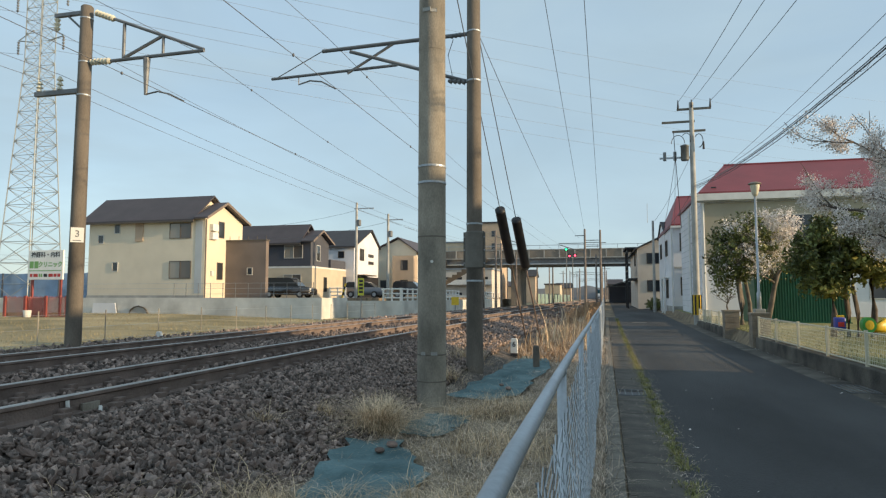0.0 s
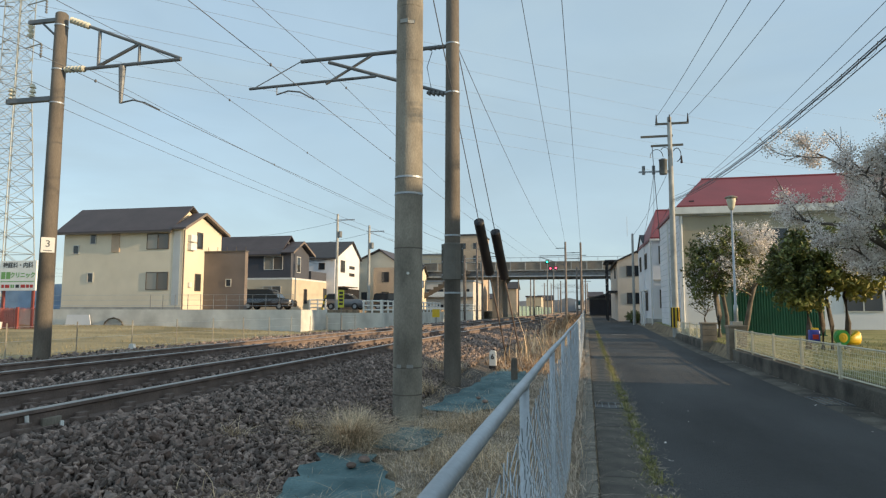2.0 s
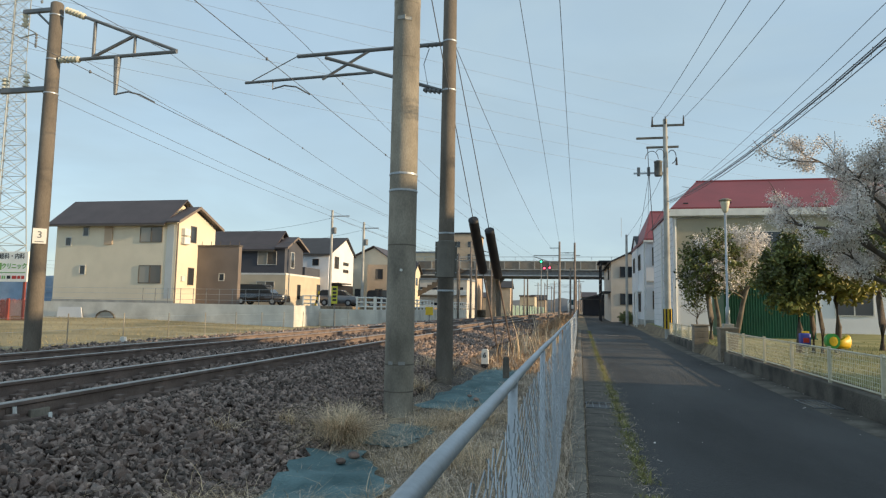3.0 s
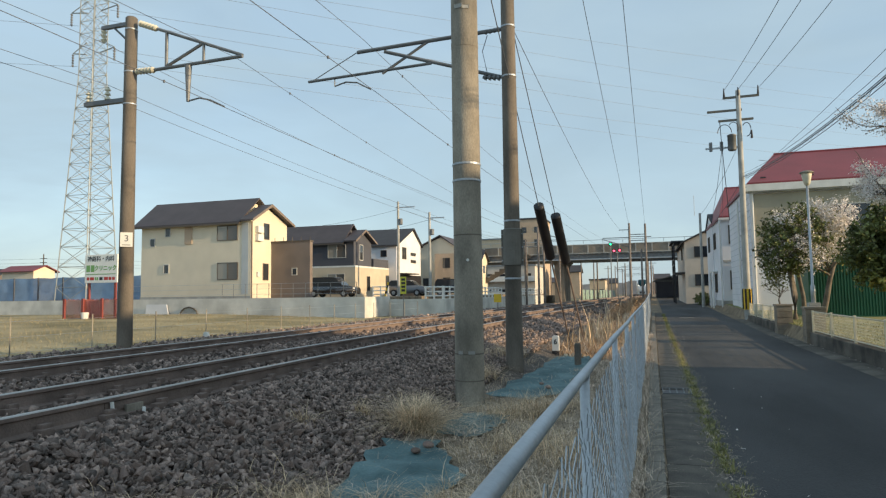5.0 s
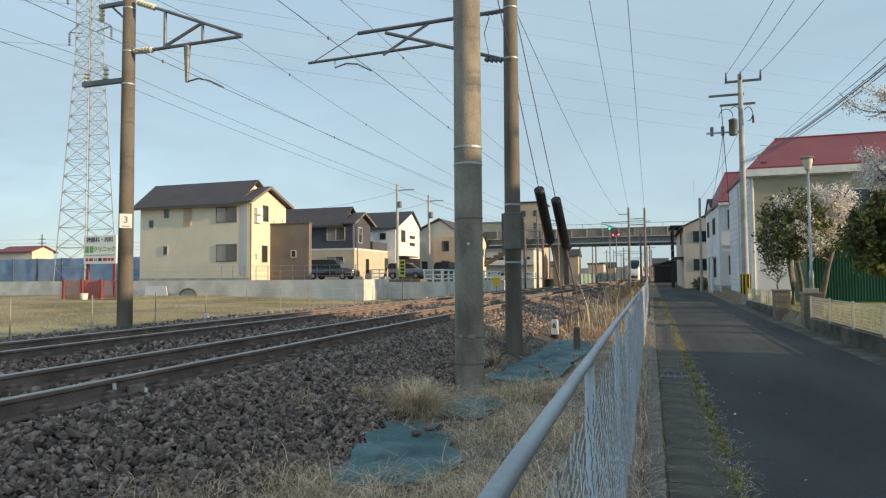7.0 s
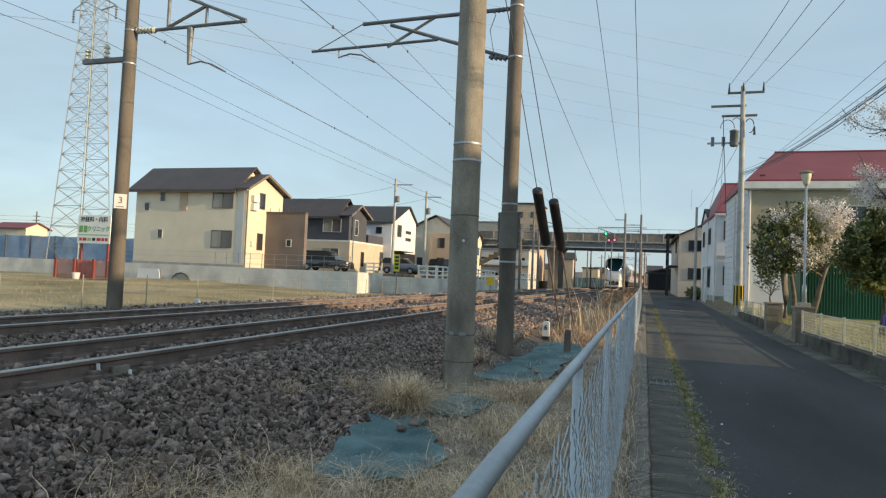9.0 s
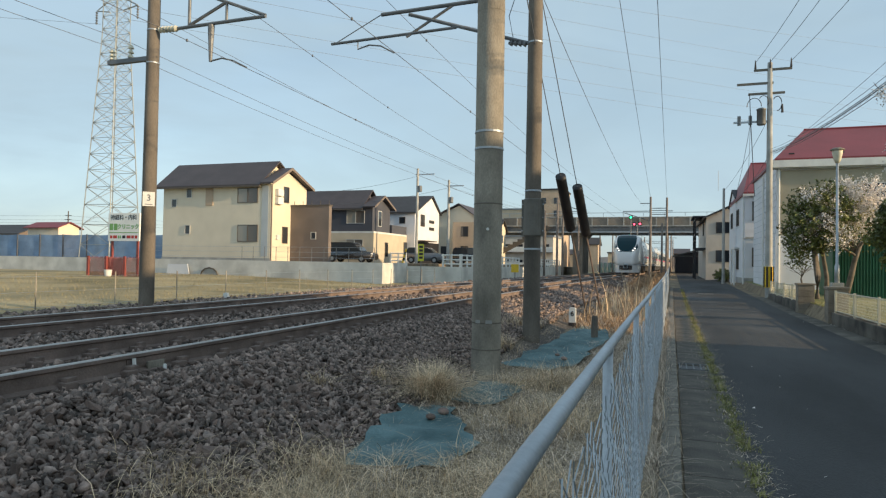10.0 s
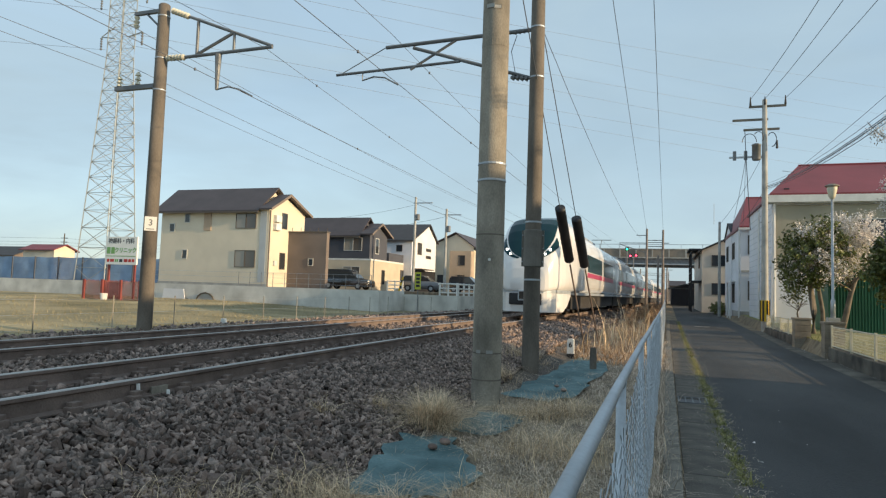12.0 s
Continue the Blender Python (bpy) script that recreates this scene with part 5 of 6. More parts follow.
# ---- park: fence, gate pillars, lamp, container, toys ----
def park_fence(y0, y1, label="cream painted welded mesh fence on the low park wall"):
    f = empty("park_fence", (0, 0, 0), label, "fence", "park fence", "structure")
    z0, z1 = 0.34, 0.93
    n = max(1, round((y1 - y0) / 2.0))
    for i in range(n + 1):
        y = y0 + (y1 - y0) * i / n
        x = wall_x(y) + 0.075
        part("post", box(x - 0.025, y - 0.025, z0 - 0.05, x + 0.025, y + 0.025, z1 + 0.02), M["fence_cream"], f)
    for z in (z0 + 0.05, z1 - 0.02):
        part("rail", cyl((wall_x(y0) + 0.075, y0, z), (wall_x(y1) + 0.075, y1, z), 0.014, seg=6), M["fence_cream"], f)
    bm = bmesh.new()
    k = int((y1 - y0) / 0.075)
    for i in range(k):
        y = y0 + (y1 - y0) * i / k
        x = wall_x(y) + 0.075
        cyl((x, y, z0 + 0.05), (x, y, z1 - 0.02), 0.0035, seg=3, bm=bm, caps=False)
    for j in range(7):
        z = z0 + 0.12 + 0.07 * j
        cyl((wall_x(y0) + 0.075, y0, z), (wall_x(y1) + 0.075, y1, z), 0.0035, seg=3, bm=bm, caps=False)
    tagged(part("mesh", bm, M["fence_cream"], f), kind="stuff")
    return f


M["fence_cream"] = mk("fence_cream", (0.66, 0.62, 0.48), 0.5, 0.1, 4, 40, 0.0)
park_fence(2.0, 20.1)
park_fence(25.2, 33.0)


def pillar(x, y):
    g = empty("gate_pillar", (x, y, 0), "weathered concrete block gate pillar at the park entrance", "pillar", "gate pillars")
    for i in range(5):
        part("block", box(-0.25, -0.22, 0.2 * i - 0.02, 0.25, 0.22, 0.2 * i + 0.17, None, 0.012), M["concrete_block"], g)
    part("core", box(-0.235, -0.205, -0.05, 0.235, 0.205, 0.95), M["concrete_old"], g)
    part("cap", box(-0.28, -0.25, 0.975, 0.28, 0.25, 1.04, None, 0.015), M["concrete_block"], g)
    return g


M["concrete_block"] = mk("concrete_block", (0.27, 0.23, 0.18), 0.95, 0.3, 2, 40, 0.4)
pillar(wall_x(20.6) + 0.2, 20.6)
pillar(wall_x(24.7) + 0.1, 24.7)
lamp = empty("park_lamp", (5.3, 23.5, 0.35), "slim grey park lamp with a round disc hood", "lamp")
part("base", box(-0.17, -0.17, 0, 0.17, 0.17, 0.75, None, 0.02), M["concrete"], lamp)
part("pole", lathe([(0.075, 0.7), (0.07, 1.3), (0.042, 1.35), (0.036, 4.65)], 14), M["galv"], lamp, smooth=True)
part("globe", lathe([(0.06, 4.62), (0.1, 4.7), (0.15, 4.93), (0.15, 5.03)], 18), M["fence_cream"], lamp, "frosted cream lamp glass", True)
part("hood", lathe([(0.21, 5.03), (0.21, 5.06), (0.11, 5.11), (0.04, 5.12)], 20), M["pole"], lamp, "flat disc hood")
cont = empty("storage_container", (0, 0, 0), "dark green corrugated steel container among the trees", "container")
out = []
for i in range(34):
    x = 6.4 + 0.105 * i
    out += [(x, 29.0), (x + 0.035, 29.0), (x + 0.05, 29.05), (x + 0.09, 29.05)]
bm = bmesh.new()
A = [bm.verts.new((x, y, 0.45)) for x, y in out]
B = [bm.verts.new((x, y, 2.85)) for x, y in out]
for i in range(len(out) - 1):
    bm.faces.new((A[i], A[i + 1], B[i + 1], B[i]))
part("corrugated_side", bm, M["green_metal"], cont)
part("body", box(6.4, 29.07, 0.4, 9.95, 31.4, 2.83), M["green_metal"], cont)
part("top_rail", box(6.36, 28.96, 2.85, 9.99, 31.44, 2.97), M["green_metal"], cont)
part("bottom_rail", box(6.36, 28.97, 0.36, 9.99, 31.44, 0.47), M["green_metal"], cont)


def spring_rider(x, y, z):
    s = empty("spring_rider", (x, y, z), "yellow and green snail-shaped spring rider on the grass", "toy", "playground toys")
    part("spring", tube([(0.07 * math.cos(a * 0.9), 0.07 * math.sin(a * 0.9), 0.02 + 0.012 * a) for a in range(22)], 0.015, 6), M["fence_cream"], s)
    bm = prism([(-0.35, 0.3), (0.38, 0.3), (0.46, 0.4), (0.46, 0.62), (0.38, 0.74), (0.27, 0.72), (0.16, 0.55), (-0.1, 0.5), (-0.35, 0.42)], -0.11, 0.11)
    bmesh.ops.bevel(bm, geom=bm.edges[:], offset=0.035, segments=2, affect="EDGES")
    part("body", bm, M["yellow"], s, "yellow snail body", True)
    part("shell", cyl((-0.2, -0.15, 0.52), (-0.2, 0.15, 0.52), 0.24, seg=20), M["green_paint"], s, "green spiral shell")
    part("shell_ring", lathe([(0.1, 0), (0.15, 0.01), (0.15, 0.02), (0.1, 0.03)], 16), M["yellow"], s).matrix_basis = pose(-0.2, -0.15, 0.52, 90)
    part("shell_ring", lathe([(0.03, 0), (0.06, 0.01), (0.06, 0.02), (0.03, 0.03)], 12), M["yellow"], s).matrix_basis = pose(-0.2, -0.155, 0.52, 90)
    return s


rider = spring_rider(6.66, 18, 0.39)
rider.scale = (0.66, 0.66, 0.8)
rider.location = (6.68, 18, 0.39)
blue = empty("spring_rider", (5.98, 18.2, 0.39), "blue and red spring rider on the grass", "toy", "playground toys")
part("spring", tube([(0.06 * math.cos(a * 0.9), 0.06 * math.sin(a * 0.9), 0.02 + 0.012 * a) for a in range(22)], 0.015, 6), M["fence_cream"], blue)
part("body", box(-0.12, -0.11, 0.26, 0.12, 0.11, 0.6, None, 0.05), M["blue_paint"], blue, "blue plastic body", True)
part("face", box(-0.07, -0.12, 0.36, 0.07, -0.1, 0.48, None, 0.008), M["red_paint"], blue)
part("crest", box(-0.06, -0.05, 0.58, 0.1, 0.05, 0.65, None, 0.02), M["yellow"], blue)


# ---- trees ----
def leaf_cloud(name, blobs, count, size, material, parent, seed, label="", aspect=2.0, shell=2.0, droop=0.0):
    """Many small bent leaves gathered in clumps inside ellipsoids (x, y, z, rx, ry, rz)."""
    r = np.random.RandomState(seed)
    vol = np.array([b[3] * b[4] * b[5] for b in blobs])
    which = r.choice(len(blobs), count, p=vol / vol.sum())
    B = np.array(blobs)[which]
    d = r.normal(size=(count, 3))
    d /= np.linalg.norm(d, axis=1)[:, None]
    rad = r.rand(count) ** (1 / shell)
    # clump the directions so that gaps stay open
    lobes = r.normal(size=(70, 3))
    lobes /= np.linalg.norm(lobes, axis=1)[:, None]
    near = lobes[np.argmax(d @ lobes.T + 0.15 * r.rand(count, 70), axis=1)]
    d = near * 0.55 + d * 0.45
    d /= np.linalg.norm(d, axis=1)[:, None]
    c = B[:, :3] + d * rad[:, None] * B[:, 3:] * (0.75 + 0.35 * r.rand(count))[:, None]
    u = r.normal(size=(count, 3))
    u[:, 2] -= droop
    u /= np.linalg.norm(u, axis=1)[:, None]
    v = np.cross(u, r.normal(size=(count, 3)))
    v /= np.linalg.norm(v, axis=1)[:, None]
    w = np.cross(u, v)
    s = size * (0.6 + 0.8 * r.rand(count))[:, None]
    pts = np.stack([c - u * s, c + v * s / aspect + w * s * 0.15, c + u * s, c - v * s / aspect + w * s * 0.15], 1).reshape(-1, 3)
    faces = [(4 * i, 4 * i + 1, 4 * i + 2, 4 * i + 3) for i in range(count)]
    return mesh_ob(name, pts.tolist(), faces, material, parent, label)


def limb(bm, p, d, length, r, depth, rnd, tips, up_pull=0.15, wob=0.35):
    pts, q = [Vector(p)], Vector(d).normalized()
    n = 5
    for i in range(n):
        q = (q + Vector((rnd.uniform(-wob, wob), rnd.uniform(-wob, wob), rnd.uniform(-wob, wob) + up_pull)) * 0.5).normalized()
        pts.append(pts[-1] + q * length / n)
    tube(pts, r, 7 if r > 0.03 else 4, bm, 0.45)
    tips += pts[2:] if depth <= 1 else []
    if depth > 0:
        for i in range(3 if depth > 1 else 4):
            k = rnd.randint(2, n)
            side = Vector((rnd.uniform(-1, 1), rnd.uniform(-1, 1), rnd.uniform(-0.4, 0.9)))
            limb(bm, pts[k], q * 0.5 + side, length * rnd.uniform(0.5, 0.75), r * 0.5, depth - 1, rnd, tips, up_pull, wob)


def cherry():
    t = empty("cherry_tree", (6.4, 13, 0.36), "old cherry tree in pale blossom with dark crooked limbs", "tree")
    rnd = random.Random(17)
    bm = bmesh.new()
    tube([(0, 0, -0.15), (0.02, 0, 0.5), (-0.05, 0.05, 1.2), (-0.1, 0, 1.9)], 0.23, 12, bm, 0.8)
    tips = []
    for d, l, r, z in (((-1, 0.1, 0.5), 1.5, 0.075, 1.75), ((-1, 0.0, 0.18), 1.15, 0.06, 1.6), ((-0.35, 0.2, 1), 1.85, 0.075, 1.9), ((0.5, 0.2, 1), 2.3, 0.08, 1.9), ((1, -0.1, 0.5), 1.8, 0.08, 1.8), ((0.1, 1, 0.7), 1.6, 0.07, 1.85), ((-0.8, -0.2, 0.8), 1.6, 0.07, 1.85), ((0.8, 0.6, 0.7), 1.7, 0.08, 1.85)):
        limb(bm, (-0.1, 0, z), d, l, r, 3, rnd, tips)
    part("trunk", bm, M["bark"], t, "dark crooked trunk and limbs", True)
    blobs = [(*rnd.choice(tips), 0.2, 0.2, 0.2) for _ in range(700)]
    leaf_cloud("blossom", blobs, 80000, 0.0155, M["blossom"], t, 3, "pale pink-white blossom", 1.2)
    leaf_cloud("young_foliage", blobs[:500], 8000, 0.018, M["bud"], t, 4, "young bronze-coloured leaves and buds")
    return t


cherry()


def leafy_tree(label, x, y, trunks, blobs, n, size, m, seed, second=None, bark="bark_light"):
    t = empty("tree", (x, y, 0.36), label, "tree", "park trees")
    rnd = random.Random(seed)
    for dx, dy, tx, ty, h, r in trunks:
        bm = bmesh.new()
        tube([(dx, dy, -0.1), (dx + (tx - dx) * 0.3 + 0.04, dy, h * 0.35), (dx + (tx - dx) * 0.7 - 0.03, (dy + ty) / 2, h * 0.7), (tx, ty, h)], r, 9, bm, 0.6)
        tips = []
        for i in range(4):
            limb(bm, (tx - (tx - dx) * 0.25, ty, h * rnd.uniform(0.75, 1.0)), (rnd.uniform(-1, 1), rnd.uniform(-1, 1), 0.6), h * 0.45, r * 0.45, 1, rnd, tips)
        part("trunk", bm, M[bark], t, "", True)
    leaf_cloud("crown", blobs, n, size, M[m], t, seed)
    if second:
        m2, b2, n2, s2 = second
        leaf_cloud("outer_crown", b2, n2, s2, M[m2], t, seed + 1)
    return t


leafy_tree("round evergreen tree with dense dark leaves by the gate", 5.35, 27, ((0.1, 0, 0, 0, 2.6, 0.13), (0.45, 0.2, 0.3, 0.2, 2.5, 0.09)), [(-0.25, 0, 2.95, 0.95, 1.0, 1.35), (0.35, 0.1, 3.6, 0.85, 0.9, 1.0), (-0.6, -0.1, 2.2, 0.6, 0.7, 0.7), (0.2, 0, 2.3, 0.8, 0.8, 0.7), (0.75, 0, 3.1, 0.7, 0.8, 1.0)], 13000, 0.06, "leaf_dark", 21, ("blossom", [(0.25, -0.3, 3.3, 0.7, 0.7, 1.1), (-0.5, -0.3, 2.5, 0.5, 0.5, 0.8), (-0.35, -0.5, 3.9, 0.45, 0.4, 0.4), (0.6, -0.5, 2.4, 0.6, 0.5, 0.7)], 3600, 0.036))
leafy_tree("slender blossoming tree with a leaning pale trunk", 6.45, 27.6, ((0.0, 0, 0.55, 0, 2.2, 0.12),), [(0.35, 0, 3.3, 0.85, 0.8, 1.3), (0.85, 0, 3.9, 0.7, 0.7, 0.9), (0.0, 0, 4.2, 0.6, 0.6, 0.6)], 9000, 0.036, "blossom", 31, ("leaf_light", [(0.3, 0, 3.2, 0.9, 0.9, 1.5)], 1200, 0.045))
# The leaf_light clumps at right and below paint sunlit leaves in yellow-green.
leafy_tree("drooping evergreen tree with narrow leaves and slim trunks", 6.6, 20, ((-0.2, 0, -0.15, 0, 1.9, 0.09), (0.25, 0.2, 0.2, 0.1, 2.0, 0.08), (0.42, 0, 0.35, 0, 2.0, 0.07), (0.95, 0.4, 1.0, 0.4, 2.2, 0.09)), [(-0.55, 0, 2.15, 0.85, 0.95, 1.05), (0.1, 0, 2.75, 1.05, 1.0, 0.95), (0.9, 0.2, 2.5, 0.9, 0.9, 0.8), (-0.25, -0.2, 1.65, 0.6, 0.6, 0.5)], 20000, 0.06, "leaf_dark", 41, ("leaf_light", [(0.8, -0.4, 2.0, 0.9, 0.8, 0.6), (-0.3, -0.5, 1.35, 0.6, 0.6, 0.3), (1.2, -0.2, 2.0, 0.6, 0.6, 0.7)], 1900, 0.085), "bark")
leafy_tree("small sparse tree in front of the white wall", 4.95, 27.6, ((0.1, 0, 0.1, 0, 1.1, 0.04),), [(0.0, 0, 1.5, 0.6, 0.5, 0.45)], 500, 0.045, "leaf_dark", 51, None, "bark")
leafy_tree("bare young tree in the park", 8.2, 17.6, ((0.0, 0, 0.2, 0, 2.0, 0.07),), [(0.1, 0, 2.2, 0.7, 0.7, 0.6)], 900, 0.05, "leaf_dark", 61, None, "bark_light")
leafy_tree("evergreen tree behind the park fence", 9.6, 22.5, ((0.0, 0, 0.0, 0, 2.4, 0.12),), [(0, 0, 3.0, 1.3, 1.3, 1.3)], 5000, 0.07, "leaf_dark", 71, None, "bark")
leafy_tree("low clipped shrub by the lane", 4.6, 57.5, ((0.0, 0, 0.0, 0, 0.6, 0.05),), [(0, 0, 0.5, 0.7, 1.6, 0.6)], 2500, 0.07, "leaf_dark", 91, None, "bark")

# ---- strip beside the fence ----
def ground_sheet(outline, label, n=34):
    """A lying weed sheet with ragged edges, draped over the strip."""
    cx = sum(p[0] for p in outline) / len(outline)
    cy = sum(p[1] for p in outline) / len(outline)
    verts, faces = [], []
    rings, seg = 7, 44
    for k in range(rings + 1):
        for j in range(seg):
            f = j / seg * len(outline)
            a, b = outline[int(f) % len(outline)], outline[(int(f) + 1) % len(outline)]
            ex, ey = a[0] + (b[0] - a[0]) * (f % 1), a[1] + (b[1] - a[1]) * (f % 1)
            s = k / rings
            x, y = cx + (ex - cx) * s, cy + (ey - cy) * s
            if k == rings:
                x += 0.15 * noise.noise(Vector((j * 0.7, 1, cy)))
                y += 0.15 * noise.noise(Vector((j * 0.7, 2, cy)))
            z = max(land(x, y), bed_z(x - bend(y), y) if x - bend(y) < -2.25 else -1) + 0.045 + 0.04 * noise.noise(Vector((x * 3, y * 3, 5))) + 0.022 * abs(noise.noise(Vector((x * 6 + y * 2, y * 3, 9)))) + 0.012 * noise.noise(Vector((x * 11, y * 11, 5)))
            verts.append((x, y, z))
    for k in range(rings):
        for j in range(seg):
            q = (j + 1) % seg
            faces.append((k * seg + j, k * seg + q, (k + 1) * seg + q, (k + 1) * seg + j))
    ob = mesh_ob("weed_sheet", verts, faces, M["sheet"], None, "", True)
    return tagged(ob, label, "ground sheet", "weed sheets")


ground_sheet([(-2.2, 4.3), (-1.5, 4.35), (-1.38, 5.1), (-1.7, 5.8), (-2.05, 6.35), (-2.42, 6.15), (-2.35, 5.3)], "teal weed-control sheet lying in dry grass, edges ragged")
ground_sheet([(-2.3, 6.6), (-1.6, 6.5), (-1.5, 7.6), (-2.0, 7.8)], "small scrap of teal weed-control sheet in the grass")
ground_sheet([(-2.1, 8.95), (-1.4, 8.7), (-1.02, 9.5), (-1.1, 10.6), (-0.93, 12.2), (-1.15, 14.3), (-1.6, 14.95), (-1.9, 13.6), (-1.84, 12.0), (-2.0, 10.4)], "wide teal weed-control sheet beside the poles")
for x, y, s in ((-2.02, 5.7, 0.05), (-1.98, 5.95, 0.06), (-1.35, 9.6, 0.05), (-1.5, 9.9, 0.04)):
    bm = bmesh.new()
    bmesh.ops.create_icosphere(bm, subdivisions=2, radius=s)
    for v in bm.verts:
        v.co *= 1 + 0.3 * noise.noise(v.co * 14)
        v.co.z *= 0.55
    o = tagged(part("stone", bm, M["stone_piece"]), "dark loose stone weighing down the sheet", "stone", "loose stones")
    o.location = (x, y, land(x, y) + 0.08)

six = empty("distance_marker", (-1.94, 14.9, 0.1), "short white concrete distance marker with a number", "marker")
part("post", prism([(-0.08, -0.05), (0.08, -0.05), (0.074, 0.41), (0.05, 0.44), (-0.05, 0.44), (-0.074, 0.41)], -0.06, 0.06), M["white"], six)
part("foot", box(-0.085, -0.065, -0.05, 0.085, 0.065, 0.1), M["black"], six)
lettering("6", 0.16, pose(0, -0.063, 0.3, 90), "black", six, bold=0.004)
stub = empty("wooden_stake", (-1.2, 12.5, 0.2), "short weathered wooden stake beside the sheet", "stake")
part("stake", lathe([(0.065, -0.1), (0.065, 0.1), (0.06, 0.33), (0.05, 0.36)], 10), M["pole_old"], stub)


M["field_straw"] = mk("field_straw", (0.33, 0.28, 0.14), 0.9, 0.25, 3, 30, 0.0, island=0.3, tint=(0.42, 0.35, 0.2))


def blades(name, spots, height, width, material, label, seed, lean=0.7, segs=3, kind="stuff", category="grass"):
    """Thin bent blades of grass; spots holds rows of x, y, z and a size factor."""
    r = np.random.RandomState(seed)
    P = np.array(spots)
    n = len(P)
    h = height * (0.5 + 0.8 * r.rand(n)) * P[:, 3]
    a = r.rand(n) * 2 * math.pi
    k = lean * (0.3 + r.rand(n))
    side = np.stack([-np.sin(a), np.cos(a), np.zeros(n)], 1) * (width * (0.6 + 0.8 * r.rand(n)))[:, None]
    rows = []
    for i in range(segs + 1):
        t = i / segs
        c = P[:, :3].copy()
        c[:, 0] += np.cos(a) * k * h * t * t
        c[:, 1] += np.sin(a) * k * h * t * t
        c[:, 2] += h * (t - 0.35 * k * t * t) - 0.01
        rows += [c - side * (1 - t * 0.85), c + side * (1 - t * 0.85)]
    verts = np.stack(rows, 1).reshape(-1, 3)
    m = 2 * (segs + 1)
    faces = [(m * i + 2 * j, m * i + 2 * j + 1, m * i + 2 * j + 3, m * i + 2 * j + 2) for i in range(n) for j in range(segs)]
    return tagged(mesh_ob(name, verts.tolist(), faces, material), label, category, kind=kind)


def strip_spots(n, seed, y0, y1, power=1.0, avoid=True):
    r = np.random.RandomState(seed)
    out = []
    while len(out) < n:
        y = y0 + (y1 - y0) * r.rand() ** power
        lo, hi = -2.75 + bend(y) + 0.12 * max(0.0, 6.5 - y), fence_x(y) - 0.02
        x = lo + (hi - lo) * r.rand()
        if -2.6 < x < -1.9 and 6.9 < y < 8.7 and r.rand() < 0.85:
            continue
        if -2.25 < x < -1.8 and 12.5 < y < 15.2:
            continue
        d = noise.noise(Vector((x * 1.4, y * 0.9, 7)))
        in_sheet = (-2.25 < x < -1.55 and 4.7 + 0.25 * math.sin(x * 9) < y < 6.1 - abs(x + 2.05) * 0.8) or (-2.1 < x < -1.12 - 0.12 * math.sin(y * 2.3) and 9.5 + 0.3 * math.sin(x * 8) < y < 14.0)
        if in_sheet and r.rand() < 0.95:
            continue
        if d < -0.25 and r.rand() < 0.6:
            continue
        edge = 1.0 if x > lo + 0.35 else 0.6
        out.append((x, y, land(x, y) + 0.02, edge * (0.6 + 0.6 * max(0, d + 0.3))))
    return out


blades("dry_grass", strip_spots(30000, 2, 1.2, 16), 0.13, 0.0026, M["straw"], "tangled dry straw-coloured grass beside the fence", 2, 2.3)
blades("dry_grass", strip_spots(7000, 3, 15, 48), 0.26, 0.006, M["straw"], "dry grass along the fence farther off", 3, 0.6)
blades("dry_weeds", [s for s in strip_spots(9000, 4, 13.5, 34, 1.2, False) if s[0] < -0.6], 0.22, 0.008, M["straw_red"], "reddish dry weeds and creepers beside the track", 4, 1.0)
tufts = []
rr = np.random.RandomState(9)
for cx, cy, n, s, rad in ((-2.35, 6.7, 1500, 2.0, 0.1), (-2.6, 7.6, 250, 1.1, 0.12), (-2.95, 6.6, 110, 0.9, 0.06), (-3.2, 5.7, 90, 0.8, 0.05), (-1.5, 7.7, 500, 1.2, 0.2), (-2.5, 10.2, 350, 1.4, 0.15), (-2.6, 12.6, 500, 1.6, 0.3), (-1.2, 8.3, 700, 1.2, 0.3), (-1.0, 6.2, 900, 1.3, 0.35), (-0.9, 4.2, 900, 1.2, 0.35), (-1.5, 3.4, 1300, 1.2, 0.5), (-2.2, 3.5, 600, 0.8, 0.2), (-2.6, 3.2, 500, 0.7, 0.22), (-2.3, 4.1, 400, 0.9, 0.15)):
    for _ in range(n):
        x, y = cx + rr.normal() * rad, cy + rr.normal() * rad
        tufts.append((x, y, max(land(x, y), bed_z(x - bend(y), y) if x - bend(y) < -2.25 else -1) + 0.02, s))
blades("grass_tufts", tufts, 0.23, 0.0024, M["straw_gold"], "pale bushy tufts of dry grass at the foot of the ballast", 12, 1.9)
reeds = [(-1.9 + 1.75 * rr.rand(), 15.5 + 10 * rr.rand(), 0.2, 0.45 + 0.85 * rr.rand() ** 1.5) for k in range(190)]
blades("dry_stalks", reeds, 1.05, 0.011, M["straw_gold"], "tall dry stalks standing beside the track", 13, 0.42, 4)
blades("dry_stalks", [(-1.7 + 1.5 * rr.rand(), 24 + 16 * rr.rand(), 0.3, 0.7 + 0.6 * rr.rand()) for _ in range(45)], 1.2, 0.009, M["straw_red"], "tall dry brown stalks along the fence", 14, 0.2, 4)
scrub = [(fence_x(y) - 0.25 - 1.6 * rr.rand(), y, 0.25 + 0.4 * rr.rand(), 0.35, 0.5, 0.35 + 0.35 * rr.rand()) for y in (30 + 45 * rr.rand(60)).tolist()]
